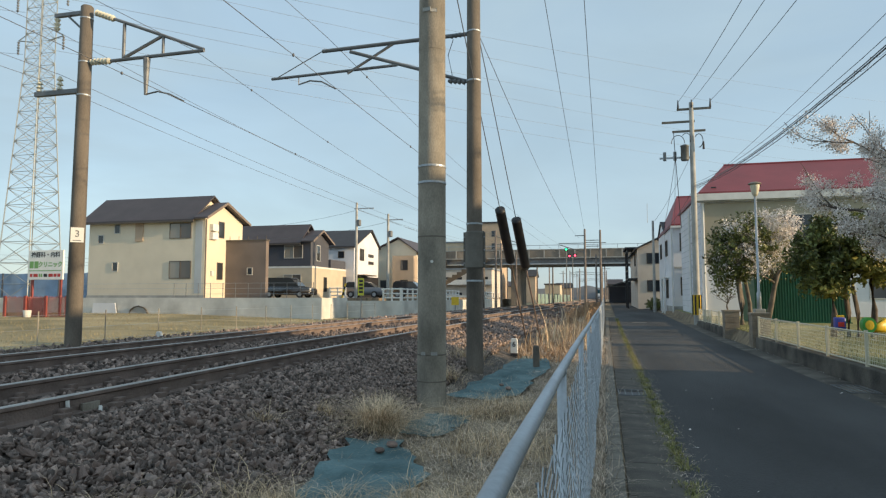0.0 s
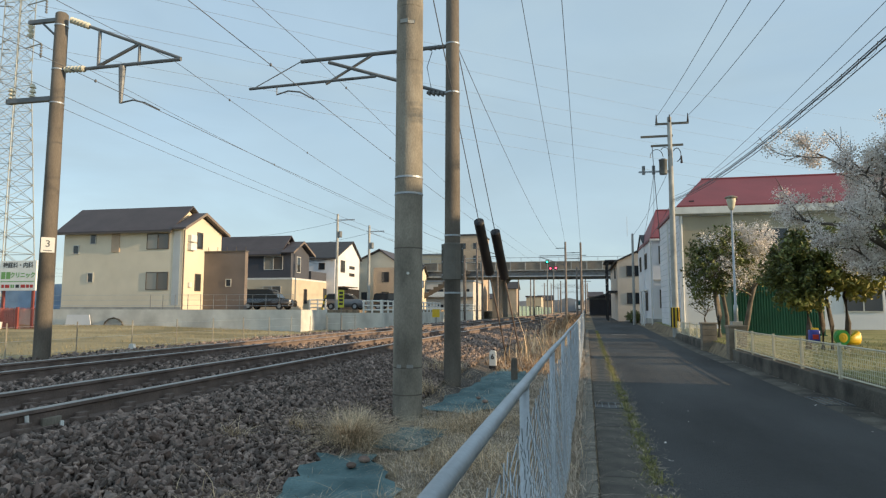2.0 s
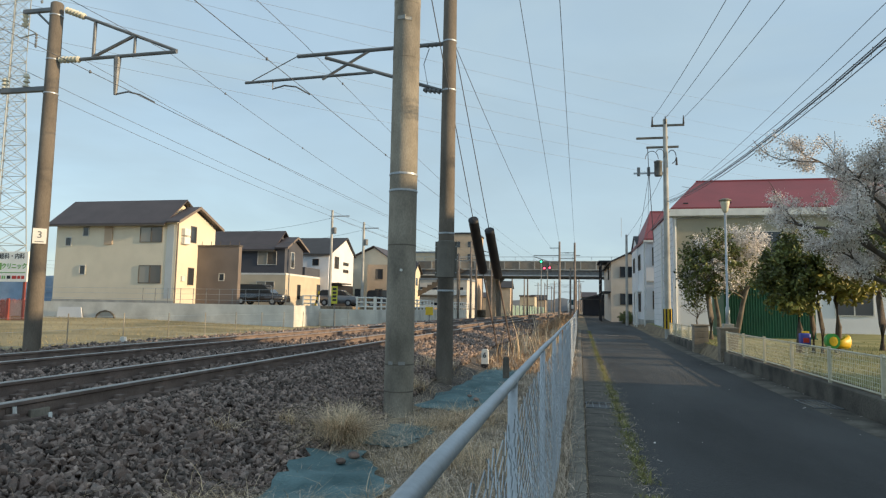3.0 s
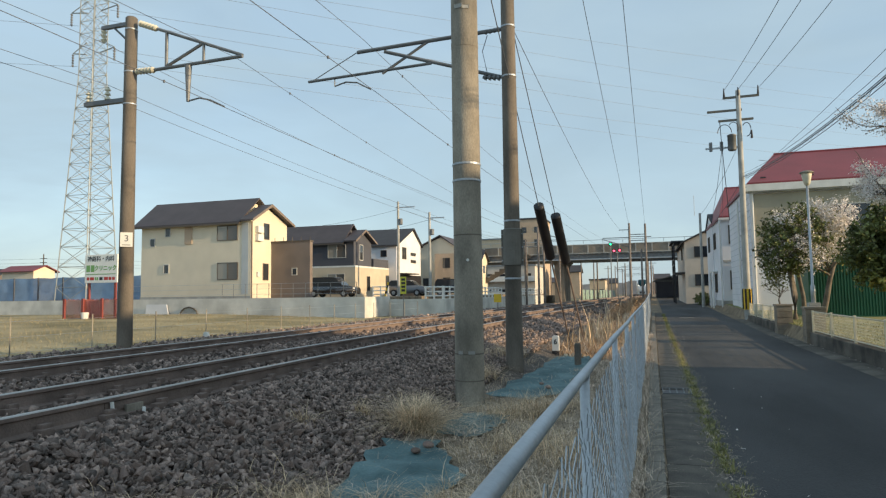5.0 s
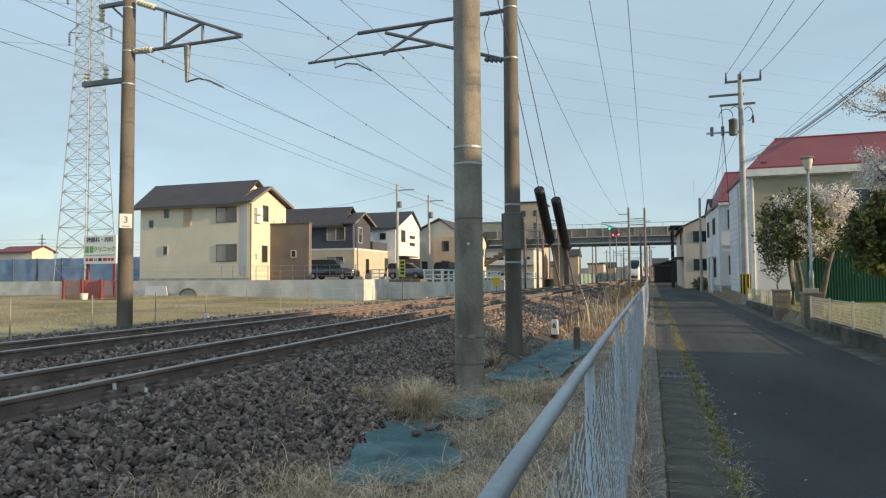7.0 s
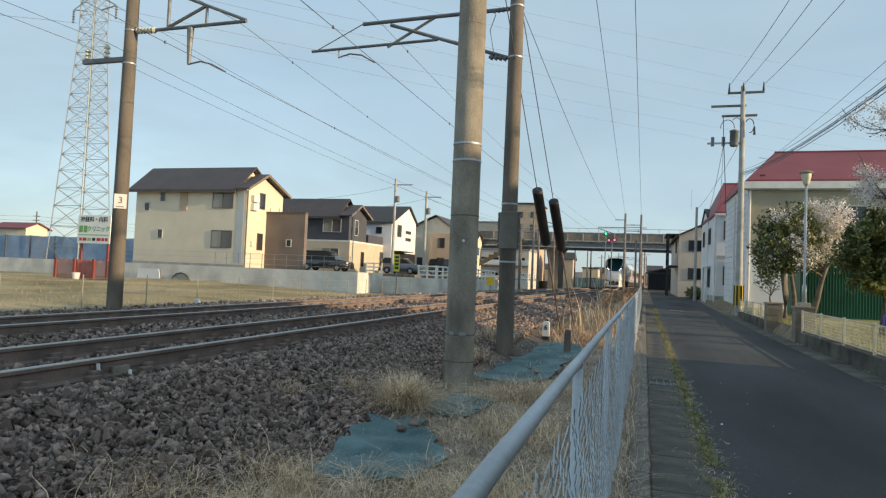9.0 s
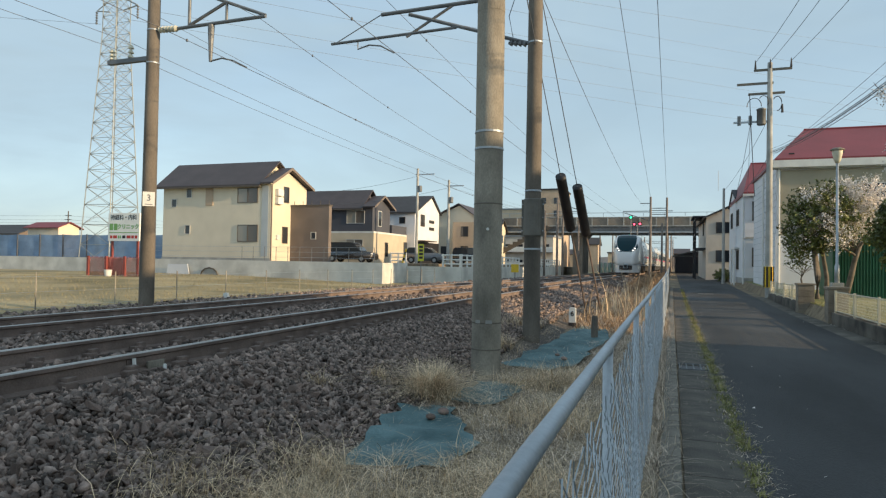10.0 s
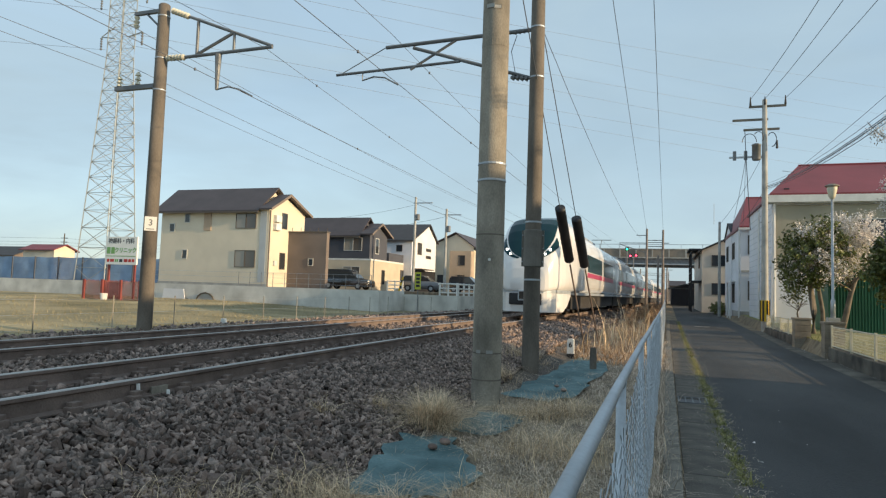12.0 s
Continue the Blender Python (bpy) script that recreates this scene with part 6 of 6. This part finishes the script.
scrub_ob = leaf_cloud("dry_scrub", scrub, 9000, 0.09, M["straw_red"], None, 19, "tangled brown scrub along the fence", 5.0)
tagged(scrub_ob, "tangled brown scrub along the fence", "shrub", kind="stuff")
verge = []
for _ in range(18000):
    y = 2.5 + 38 * rr.rand() ** 1.4
    x = kerb_x(y) + 0.02 + rr.normal() * 0.052 * (1 + 0.8 * noise.noise(Vector((0, y * 1.3, 0))))
    if noise.noise(Vector((3, y * 2.2, 0))) + 0.5 * noise.noise(Vector((x * 9, y * 7, 4))) > -0.3:
        verge.append((x, y, 0.01 + rise(y), 0.7 + 0.6 * rr.rand()))
dry = [(kerb_x(y) + 0.02 + rr.normal() * 0.1, y, 0.012 + rise(y), 0.6 + 0.7 * rr.rand()) for y in (2.5 + 30 * rr.rand(9000) ** 1.3).tolist()]
blades("dry_verge_grass", dry, 0.05, 0.003, M["straw"], "dead straw lying along the edge of the lane", 25, 2.2, 2)
foot_dry = [(fence_x(y) + 0.05 + abs(rr.normal()) * 0.08, y, 0.03, 0.5 + 0.9 * rr.rand()) for y in (1.5 + 22 * rr.rand(5000) ** 1.4).tolist()]
blades("dry_fence_grass", foot_dry, 0.16, 0.0026, M["straw"], "dry grass growing through the foot of the fence", 26, 1.4, 3)
blades("verge_grass", verge, 0.05, 0.005, M["grass"], "line of short green grass in the joint of the lane", 15, 0.9, 2)
field = []
for _ in range(22000):
    y = 10 + 28 * rr.rand()
    x = -12.2 - 26 * rr.rand() ** 1.4
    field.append((x, y, land(x, y), 0.6 + 0.7 * rr.rand()))
blades("field_grass", field, 0.12, 0.006, M["field_straw"], "rough dry meadow grass on the field", 16, 0.8, 2)
field = [(wall_x(y) + 0.2 + 9 * rr.rand() ** 1.5, y, 0.38, 0.6 + 0.7 * rr.rand()) for y in (6 + 24 * rr.rand(12000)).tolist()]
blades("park_grass", field, 0.08, 0.008, M["grass"], "short green park lawn with dry patches", 17, 0.8, 2)


litter = [(wall_x(y) - 0.45 * rr.rand() ** 2 - 0.02, y, 0.015, 0.5 + rr.rand()) for y in (8 + 16 * rr.rand(260)).tolist()]
litter += [(kerb_x(y) + 3.0 * rr.rand(), y, 0.03, 0.4 + 0.6 * rr.rand()) for y in (4 + 26 * rr.rand(90)).tolist()]
blades("fallen_petals", litter, 0.03, 0.012, M["blossom"], "fallen pale petals and litter on the lane", 27, 2.5, 1, category="litter")


# ---- chain-link mesh of the fence ----
def chain_link(y0, y1, pitch, step, r, name):
    verts, faces = [], []
    k = int((y1 - y0) / pitch)
    n = int(1.13 / step)
    for i in range(k):
        yc = y0 + pitch * i
        sgn = 1 if i % 2 else -1
        base = len(verts)
        for j in range(n + 1):
            z = 0.08 + rise(yc) + step * j
            y = yc + sgn * (pitch * 0.5 if j % 2 else -pitch * 0.5) + 0.004 * math.sin(i * 2.1 + j)
            x = fence_x(y) + 0.03 + 0.006 * math.sin(j * 1.9 + i) + 0.008 * math.sin(y * 2.3 + z * 3)
            for a in range(3):
                verts.append((x + r * math.cos(2.09 * a), y + r * math.sin(2.09 * a), z))
        for j in range(n):
            for a in range(3):
                b = (a + 1) % 3
                faces.append((base + j * 3 + a, base + j * 3 + b, base + j * 3 + 3 + b, base + j * 3 + 3 + a))
    return tagged(mesh_ob(name, verts, faces, M["mesh_wire"], fence, "grey woven wire mesh"), kind="stuff")


chain_link(0.5, 8, 0.05, 0.05, 0.0018, "wire_mesh")
chain_link(8, 42, 0.07, 0.07, 0.0024, "far_wire_mesh")

# ---- cover slabs of the drain beside the lane, with gratings ----
slab_me = bpy.data.meshes.new("cover_slab")
bm = box(-0.225, -0.2492, -0.08, 0.225, 0.2492, 0.0, None, 0.0025)
bm.to_mesh(slab_me)
bm.free()
slab_me.materials.append(M["slab"])
drain = empty("drain_cover", (0, 0, 0), "row of worn concrete drain covers beside the lane", "pavement", kind="structure")
for i in range(84):
    y = 0.3 + 0.5 * i
    if abs(y - 10.3) < 0.3 or abs(y - 20.3) < 0.3:
        continue
    o = new("cover_slab", slab_me)
    o.parent = drain
    o.rotation_euler = (0, 0, math.pi * ((i * 7 // 3) % 2))
    o.location = (0.37 + skew(y), y, 0.02 + rise(y) + 0.0015 * math.sin(i * 2.7))
kerb_me = bpy.data.meshes.new("kerb_block")
bm = box(-0.075, -0.297, -0.1, 0.075, 0.297, 0.05, None, 0.012)
bm.to_mesh(kerb_me)
bm.free()
kerb_me.materials.append(M["kerb_old"])
footing = empty("fence_footing", (0, 0, 0), "low worn concrete kerb under the fence", "kerb", kind="structure")
for i in range(70):
    o = new("kerb_block", kerb_me)
    o.parent = footing
    y = 0.2 + 0.6 * i
    o.location = (0.05 + skew(y), y, 0.02 + rise(y))


def grating(x, y, w, l, turn=0):
    g = empty("drain_grating", (x, y, 0.024, 0, 0, turn), "grey steel bar drain grating set in the gutter", "grating", "drain gratings")
    # Thin black plate under the bars paints the darkness of the drain below.
    part("pit_shade", box(-w / 2, -l / 2, -0.03, w / 2, l / 2, -0.012), M["black"], g)
    for i in range(5):
        a = -w / 2 + w * i / 4
        part("bar", box(a - 0.006, -l / 2, -0.01, a + 0.006, l / 2, 0.008), M["steel_grey"], g)
    for b in (-l / 2, l / 2):
        part("cross_bar", box(-w / 2, b - 0.008, -0.01, w / 2, b + 0.008, 0.01), M["steel_grey"], g)
    return g


grating(0.37 + skew(10.3), 10.35, 0.4, 0.55)
grating(0.37 + skew(20.3), 20.3, 0.4, 0.5)
grating(wall_x(11.5) - 0.26, 11.6, 0.42, 0.9)
joint = empty("rail_bond", (-4.36, 4.5, 0.5), "white painted bond cable clipped to the rail joint", "rail fitting")
part("bond", tube([(-0.03, 0, 0.13), (-0.02, 0.0, 0.06), (0.0, 0.0, 0.0), (0.03, 0.03, -0.03), (0.04, 0.12, -0.035), (0.04, 0.3, -0.035), (0.0, 0.34, 0.03)], 0.017, 6), M["white"], joint)
part("bond_plate", box(-0.05, 0.16, 0.0, -0.02, 0.36, 0.08, None, 0.01), M["pole"], joint)
part("bond_foot", box(0.02, 0.1, -0.06, 0.12, 0.34, -0.03, None, 0.01), M["white"], joint)
part("fishplate", box(-0.09, -0.05, 0.05, -0.055, 0.5, 0.12), M["rail_side"], joint)

# rail fastenings
clip_me = bpy.data.meshes.new("rail_clip")
bm = box(-0.035, -0.05, -0.02, 0.035, 0.05, 0.035, None, 0.012)
bm.to_mesh(clip_me)
bm.free()
clip_me.materials.append(M["rail_side"])
fastenings = empty("rail_fastening", (0, 0, 0), "row of dark steel clips holding the rails to the sleepers", "rail fitting", kind="structure")
for c, top in ((NEAR_C, NEAR_Z), (FAR_C, FAR_Z)):
    for i in range(36):
        y = 3.2 + 0.62 * i
        for s in (-0.566, 0.566):
            for e in (-0.085, 0.085):
                o = new("rail_clip", clip_me)
                o.parent = fastenings
                o.location = (c + s + e + bend(y), y, top - 0.125)

# ---- crushed stone ----
def stone_shape(r):
    bm = bmesh.new()
    k = np.array([0.8 + 0.7 * r.rand(), 0.7 + 0.5 * r.rand(), 0.36 + 0.3 * r.rand()])
    for p in r.uniform(-1, 1, (11, 3)):
        bm.verts.new(p / max(0.75, np.abs(p).max()) * k)
    hull = bmesh.ops.convex_hull(bm, input=bm.verts[:])
    bmesh.ops.delete(bm, geom=[v for v in bm.verts if not v.link_faces], context="VERTS")
    bmesh.ops.triangulate(bm, faces=bm.faces[:])
    bm.verts.index_update()
    pts = np.array([v.co[:] for v in bm.verts])
    fs = [[v.index for v in f.verts] for f in bm.faces]
    bm.free()
    return pts, np.array(fs)


sr = np.random.RandomState(77)
SHAPES = [stone_shape(sr) for _ in range(9)]


def turns(n, r):
    q = r.normal(size=(n, 4))
    q /= np.linalg.norm(q, axis=1)[:, None]
    w, x, y, z = q.T
    return np.stack([1 - 2 * (y * y + z * z), 2 * (x * y - z * w), 2 * (x * z + y * w), 2 * (x * y + z * w), 1 - 2 * (x * x + z * z), 2 * (y * z - x * w), 2 * (x * z - y * w), 2 * (y * z + x * w), 1 - 2 * (x * x + y * y)], 1).reshape(n, 3, 3)


def spill(n, x0, x1, y0, y1, size, seed, power=1.0):
    r = np.random.RandomState(seed)
    x = x0 + (x1 - x0) * r.rand(n)
    y = y0 + (y1 - y0) * r.rand(n) ** power
    keep = [not (abs(abs(a - c) - 0.566) < 0.1) for a, c in ((v, NEAR_C if v > -6.8 else FAR_C) for v in x)]
    x, y = x[keep], y[keep]
    z = np.array([bed_z(a, b) for a, b in zip(x, y)]) + 0.012 * r.normal(size=len(x))
    x = x + np.array([bend(b) for b in y])
    s = size * (0.55 + 0.75 * r.rand(len(x)) ** 1.5)
    return np.stack([x, y, z], 1), s, turns(len(x), r), r


def stone_heap(name, n, x0, x1, y0, y1, size, seed, power=1.0):
    c, s, R, r = spill(n, x0, x1, y0, y1, size, seed, power)
    verts, faces, base = [], [], 0
    kind = r.randint(len(SHAPES), size=len(c))
    for q, (pts, fs) in enumerate(SHAPES):
        m = kind == q
        V = np.einsum("nij,kj->nki", R[m], pts) * s[m][:, None, None] + c[m][:, None, :]
        F = fs[None] + (base + np.arange(m.sum()) * len(pts))[:, None, None]
        base += m.sum() * len(pts)
        verts.append(V.reshape(-1, 3))
        faces.append(F.reshape(-1, 3))
    verts, faces = np.concatenate(verts), np.concatenate(faces)
    me = bpy.data.meshes.new(name)
    me.vertices.add(len(verts))
    me.vertices.foreach_set("co", verts.ravel())
    me.loops.add(faces.size)
    me.loops.foreach_set("vertex_index", faces.ravel().astype(np.int32))
    me.polygons.add(len(faces))
    me.polygons.foreach_set("loop_start", np.arange(0, faces.size, 3, dtype=np.int32))
    me.update(calc_edges=True)
    me.materials.append(M["stone"])
    ob = new(name, me)
    ob.parent = bed
    return tagged(ob, "loose grey-brown crushed stone", kind="stuff")


stone_heap("ballast_stones", 36000, -4.4, -2.35, 1.5, 15, 0.03, 1, 1.15)
stone_heap("ballast_stones", 9000, -4.4, -2.5, 15, 34, 0.05, 2)
stone_heap("ballast_stones", 15000, -7.9, -4.5, 2.5, 26, 0.038, 3, 1.2)
stone_heap("ballast_stones", 7000, -12.2, -7.8, 6, 30, 0.05, 4, 1.1)
stone_heap("ballast_stones", 6000, -12.0, -2.6, 26, 60, 0.07, 5)
shape_mesh = []
for pts, fs in SHAPES:
    me = bpy.data.meshes.new("stone")
    me.from_pydata(pts.tolist(), [], fs.tolist())
    me.materials.append(M["stone_piece"])
    shape_mesh.append(me)
c, s, R, r = spill(330, -4.0, -2.5, 2.2, 6.2, 0.042, 8)
for i in range(min(300, len(c))):
    o = new("stone", shape_mesh[i % 9])
    o.parent = bed
    o.matrix_basis = Matrix.Translation(c[i] + np.array([0, 0, 0.022])) @ Matrix(R[i].tolist()).to_4x4() @ Matrix.Diagonal((s[i], s[i], s[i], 1))


# ---- the train ----
def section(w, top, low, n=36):
    """A coach outline: round shoulders above, straight sides and tucked skirts below."""
    mid = low + (top - low) * 0.42
    pts = []
    for i in range(n):
        a = 2 * math.pi * i / n - math.pi / 2
        c, s = math.cos(a), math.sin(a)
        e = 0.42 if s > 0 else 0.3
        x = w * math.copysign(abs(c) ** e, c)
        z = mid + (top - mid if s > 0 else mid - low) * math.copysign(abs(s) ** (0.62 if s > 0 else 0.3), s)
        pts.append((x, z))
    return pts


NOSE = [(0.0, 0.6, 1.5, 1.0), (0.05, 0.74, 1.84, 0.96), (0.15, 0.87, 2.15, 0.95), (0.34, 0.99, 2.52, 0.95), (0.62, 1.11, 2.95, 0.95), (0.95, 1.21, 3.34, 0.95), (1.35, 1.29, 3.66, 0.95), (1.85, 1.36, 3.9, 0.95), (2.4, 1.41, 4.02, 0.95), (3.2, 1.45, 4.02, 0.95), (4.2, 1.45, 3.87, 0.95), (5.0, 1.45, 3.75, 0.95)]


def loft(rings):
    bm = bmesh.new()
    R = [[bm.verts.new((x, y, z)) for x, z in pts] for y, pts in rings]
    n = len(R[0])
    for a, b in zip(R, R[1:]):
        for j in range(n):
            bm.faces.new((a[j], a[(j + 1) % n], b[(j + 1) % n], b[j]))
    bm.faces.new(R[0][::-1])
    bm.faces.new(R[-1])
    return bm


def fine_nose():
    rows = []
    for (y0, *a), (y1, *b) in zip(NOSE, NOSE[1:]):
        for k in range(16):
            t = k / 16
            rows.append((y0 + (y1 - y0) * t, section(*[p + (q - p) * t for p, q in zip(a, b)], 300)))
    rows.append((NOSE[-1][0], section(*NOSE[-1][1:], 300)))
    return rows


def split(bm, pick, push=0.012):
    """Takes the faces that pick() chooses out of bm, as a new bmesh a little proud of it."""
    chosen = [f for f in bm.faces if pick(f.calc_center_median())]
    other = bmesh.new()
    made = {}
    for f in chosen:
        for v in f.verts:
            if v not in made:
                made[v] = other.verts.new(v.co + v.normal * push)
    for f in chosen:
        other.faces.new([made[v] for v in f.verts])
    return other


def screen_half(z):
    return 0.94 * math.sqrt(max(0.0, 1.0 - (max(0.0, 3.3 - z) / 1.08) ** 2))


def in_screen(p):
    return p.z > 2.24 and abs(p.x) < screen_half(p.z) and p.y < 3.1 - 1.2 * (p.x / 0.9) ** 2


def in_lamp_bay(p):
    gap = abs(p.x) - screen_half(p.z) - 0.07
    return 2.2 < p.z < 3.05 and p.y < 1.9 and 0 < gap < 0.25 * min(1.0, (3.1 - p.z) / 0.4) and p.x * p.x > 0.1


def nose_y(x, z):
    """How far back the nose's skin lies at this width and height."""
    for y, pts in fine_nose():
        if max([q for p, q in pts if abs(p - x) < 0.04] or [0]) >= z:
            return y
    return 0.5


def slab_from(plan, z0, z1):
    """An upright skin round the front, from half its outline seen from above."""
    out = [(-x, y) for x, y in plan[::-1]] + list(plan)
    bm = bmesh.new()
    lo, hi = [bm.verts.new((x, y, z0(y) if callable(z0) else z0)) for x, y in out], [bm.verts.new((x, y, z1)) for x, y in out]
    n = len(out)
    for i in range(n):
        bm.faces.new((lo[i], lo[(i + 1) % n], hi[(i + 1) % n], hi[i]))
    bm.faces.new(lo)
    bm.faces.new(hi)
    return bm


def coach(t, y, lead):
    L = 20.0
    c = new("coach")
    c.parent = t
    c.location = (0, y, 0)
    tagged(c, "leading coach with sloping nose" if lead else "")
    start = 5.0 if lead else 0.0
    part("body", loft([(start + (0.005 if lead else 0), section(1.45, 3.75, 0.95, 36)), (L - 0.3, section(1.45, 3.75, 0.95, 36))]), M["train_white"], c, smooth=False)
    if lead:
        bm = loft(fine_nose())
        bmesh.ops.recalc_face_normals(bm, faces=bm.faces)
        bm.normal_update()
        screen = split(bm, in_screen)
        bays = [split(bm, lambda p, s=s: p.x * s > 0 and in_lamp_bay(p), 0.014) for s in (-1, 1)]
        part("nose", bm, M["train_white"], c, "smooth white nose", True)
        part("windscreen", screen, M["train_glass"], c, "large dark curved windscreen", True)
        plan = [(0.95 * w - 0.03, y + 0.06) for y, w, _, _ in NOSE[:9]]
        part("skirt", slab_from(plan, lambda y: 0.2 + 0.62 * max(0.0, (y - 1.35) / 1.1) ** 1.6, 0.93), M["train_white"], c, "white lower skirt")
        part("nose_band", slab_from([(x + 0.012, y - 0.012) for x, y in plan], 0.925, 1.05), M["galv"], c, "grey band round the nose")
        for bay in bays:
            part("lamp_bay", bay, M["train_glass"], c, "dark lamp housing", True)
        # Solid black block; the darkness inside the coupler opening is its colour.
        part("coupler_bay_shade", box(-0.62, -0.02, 0.46, 0.62, 0.5, 0.9, None, 0.06), M["black"], c, "black block painting the shaded coupler opening")
        part("coupler", box(-0.2, -0.32, 0.62, 0.2, 0.2, 1.02, None, 0.04), M["galv"], c, "grey coupler head")
        part("coupler_face", box(-0.15, -0.335, 0.68, 0.15, -0.318, 0.96), M["under"], c)
        for s in (-1, 1):
            for x, z, yy, r in ((0.84, 2.58, nose_y(0.84, 2.58), 0.055), (0.68, 2.4, nose_y(0.68, 2.4), 0.042)):
                part("head_lamp", lathe([(r, 0), (r, 0.03), (r * 0.6, 0.07)], 14), M["lamp_on"], c, "lit round head lamp").matrix_basis = pose(s * x, yy, z, 90, 0, 0)
        part("door", box(-1.47, 4.5, 1.1, 1.47, 5.3, 3.0, None, 0.02), M["train_white"], c)
        wins = [(6.4, 5.6), (12.7, 5.2)]
    else:
        wins = [(1.9, 6.0), (8.2, 6.0), (14.4, 3.6)]
        for yy in (0.6, 18.3):
            part("door", box(-1.468, yy, 1.1, 1.468, yy + 0.85, 3.0, None, 0.02), M["train_white"], c)
    for a, l in wins:
        part("window_band", box(-1.462, a, 1.98, 1.462, a + l, 2.78, None, 0.02), M["train_glass"], c, "dark window strip")
        part("pink_stripe", box(-1.459, a - 0.1, 1.72, 1.459, a + l + 0.1, 1.95), M["train_pink"], c, "pink stripe under the windows")
    part("sill_band", box(-1.458, start - 2.0 if lead else start, 0.88, 1.458, L - 0.35, 0.99), M["galv"], c, "grey band along the floor")
    part("roof_gear", box(-0.8, 6, 3.7, 0.8, 14, 3.92, None, 0.06), M["galv"], c)
    part("underframe", box(-1.25, 2.9 if lead else 0.1, 0.3, 1.25, L - 0.6, 0.9), M["under"], c, "dark underframe equipment")
    for yy in (3.4 if not lead else 5.2, 15.6):
        b = part("bogie", box(-1.1, yy - 0.4, 0.28, 1.1, yy + 2.6, 0.62, None, 0.03), M["under"], c)
        for d in (0.0, 2.2):
            for s in (-1, 1):
                part("wheel", cyl((s * 0.53, yy + d, 0.43), (s * 0.66, yy + d, 0.43), 0.43, seg=18), M["under"], b)
    if not lead:
        part("gangway", box(-0.7, -0.32, 0.9, 0.7, 0.02, 3.3), M["black"], c)
    return c


def build_train():
    t = empty("express_train", (NEAR_C, 300, NEAR_Z), "white express train with dark windscreen, lit lamps and pink stripe", "train")
    for k in range(6):
        c = coach(t, 20.0 * k, k == 0)
        if k == 1:
            part("pantograph", tube([(-0.7, 4, 5.0), (0.7, 4, 5.0)], 0.03, 6), M["steel_grey"], c)
            part("pantograph_arm", tube([(0, 5.5, 3.8), (0, 3.2, 4.3), (0, 4, 5.0)], 0.03, 6), M["steel_grey"], c)
    return t


train = build_train()


def train_pose(y):
    ahead = NEAR_C + bend(y)
    back = NEAR_C + bend(y + 55)
    return pose(ahead, y, NEAR_Z, 0, 0, -math.degrees(math.atan2(back - ahead, 55)))


def motions():
    walk(train, [(0.5 * k, train_pose(23.6 + 20.7 * (12.0 - 0.5 * k))) for k in range(25)])


motions()
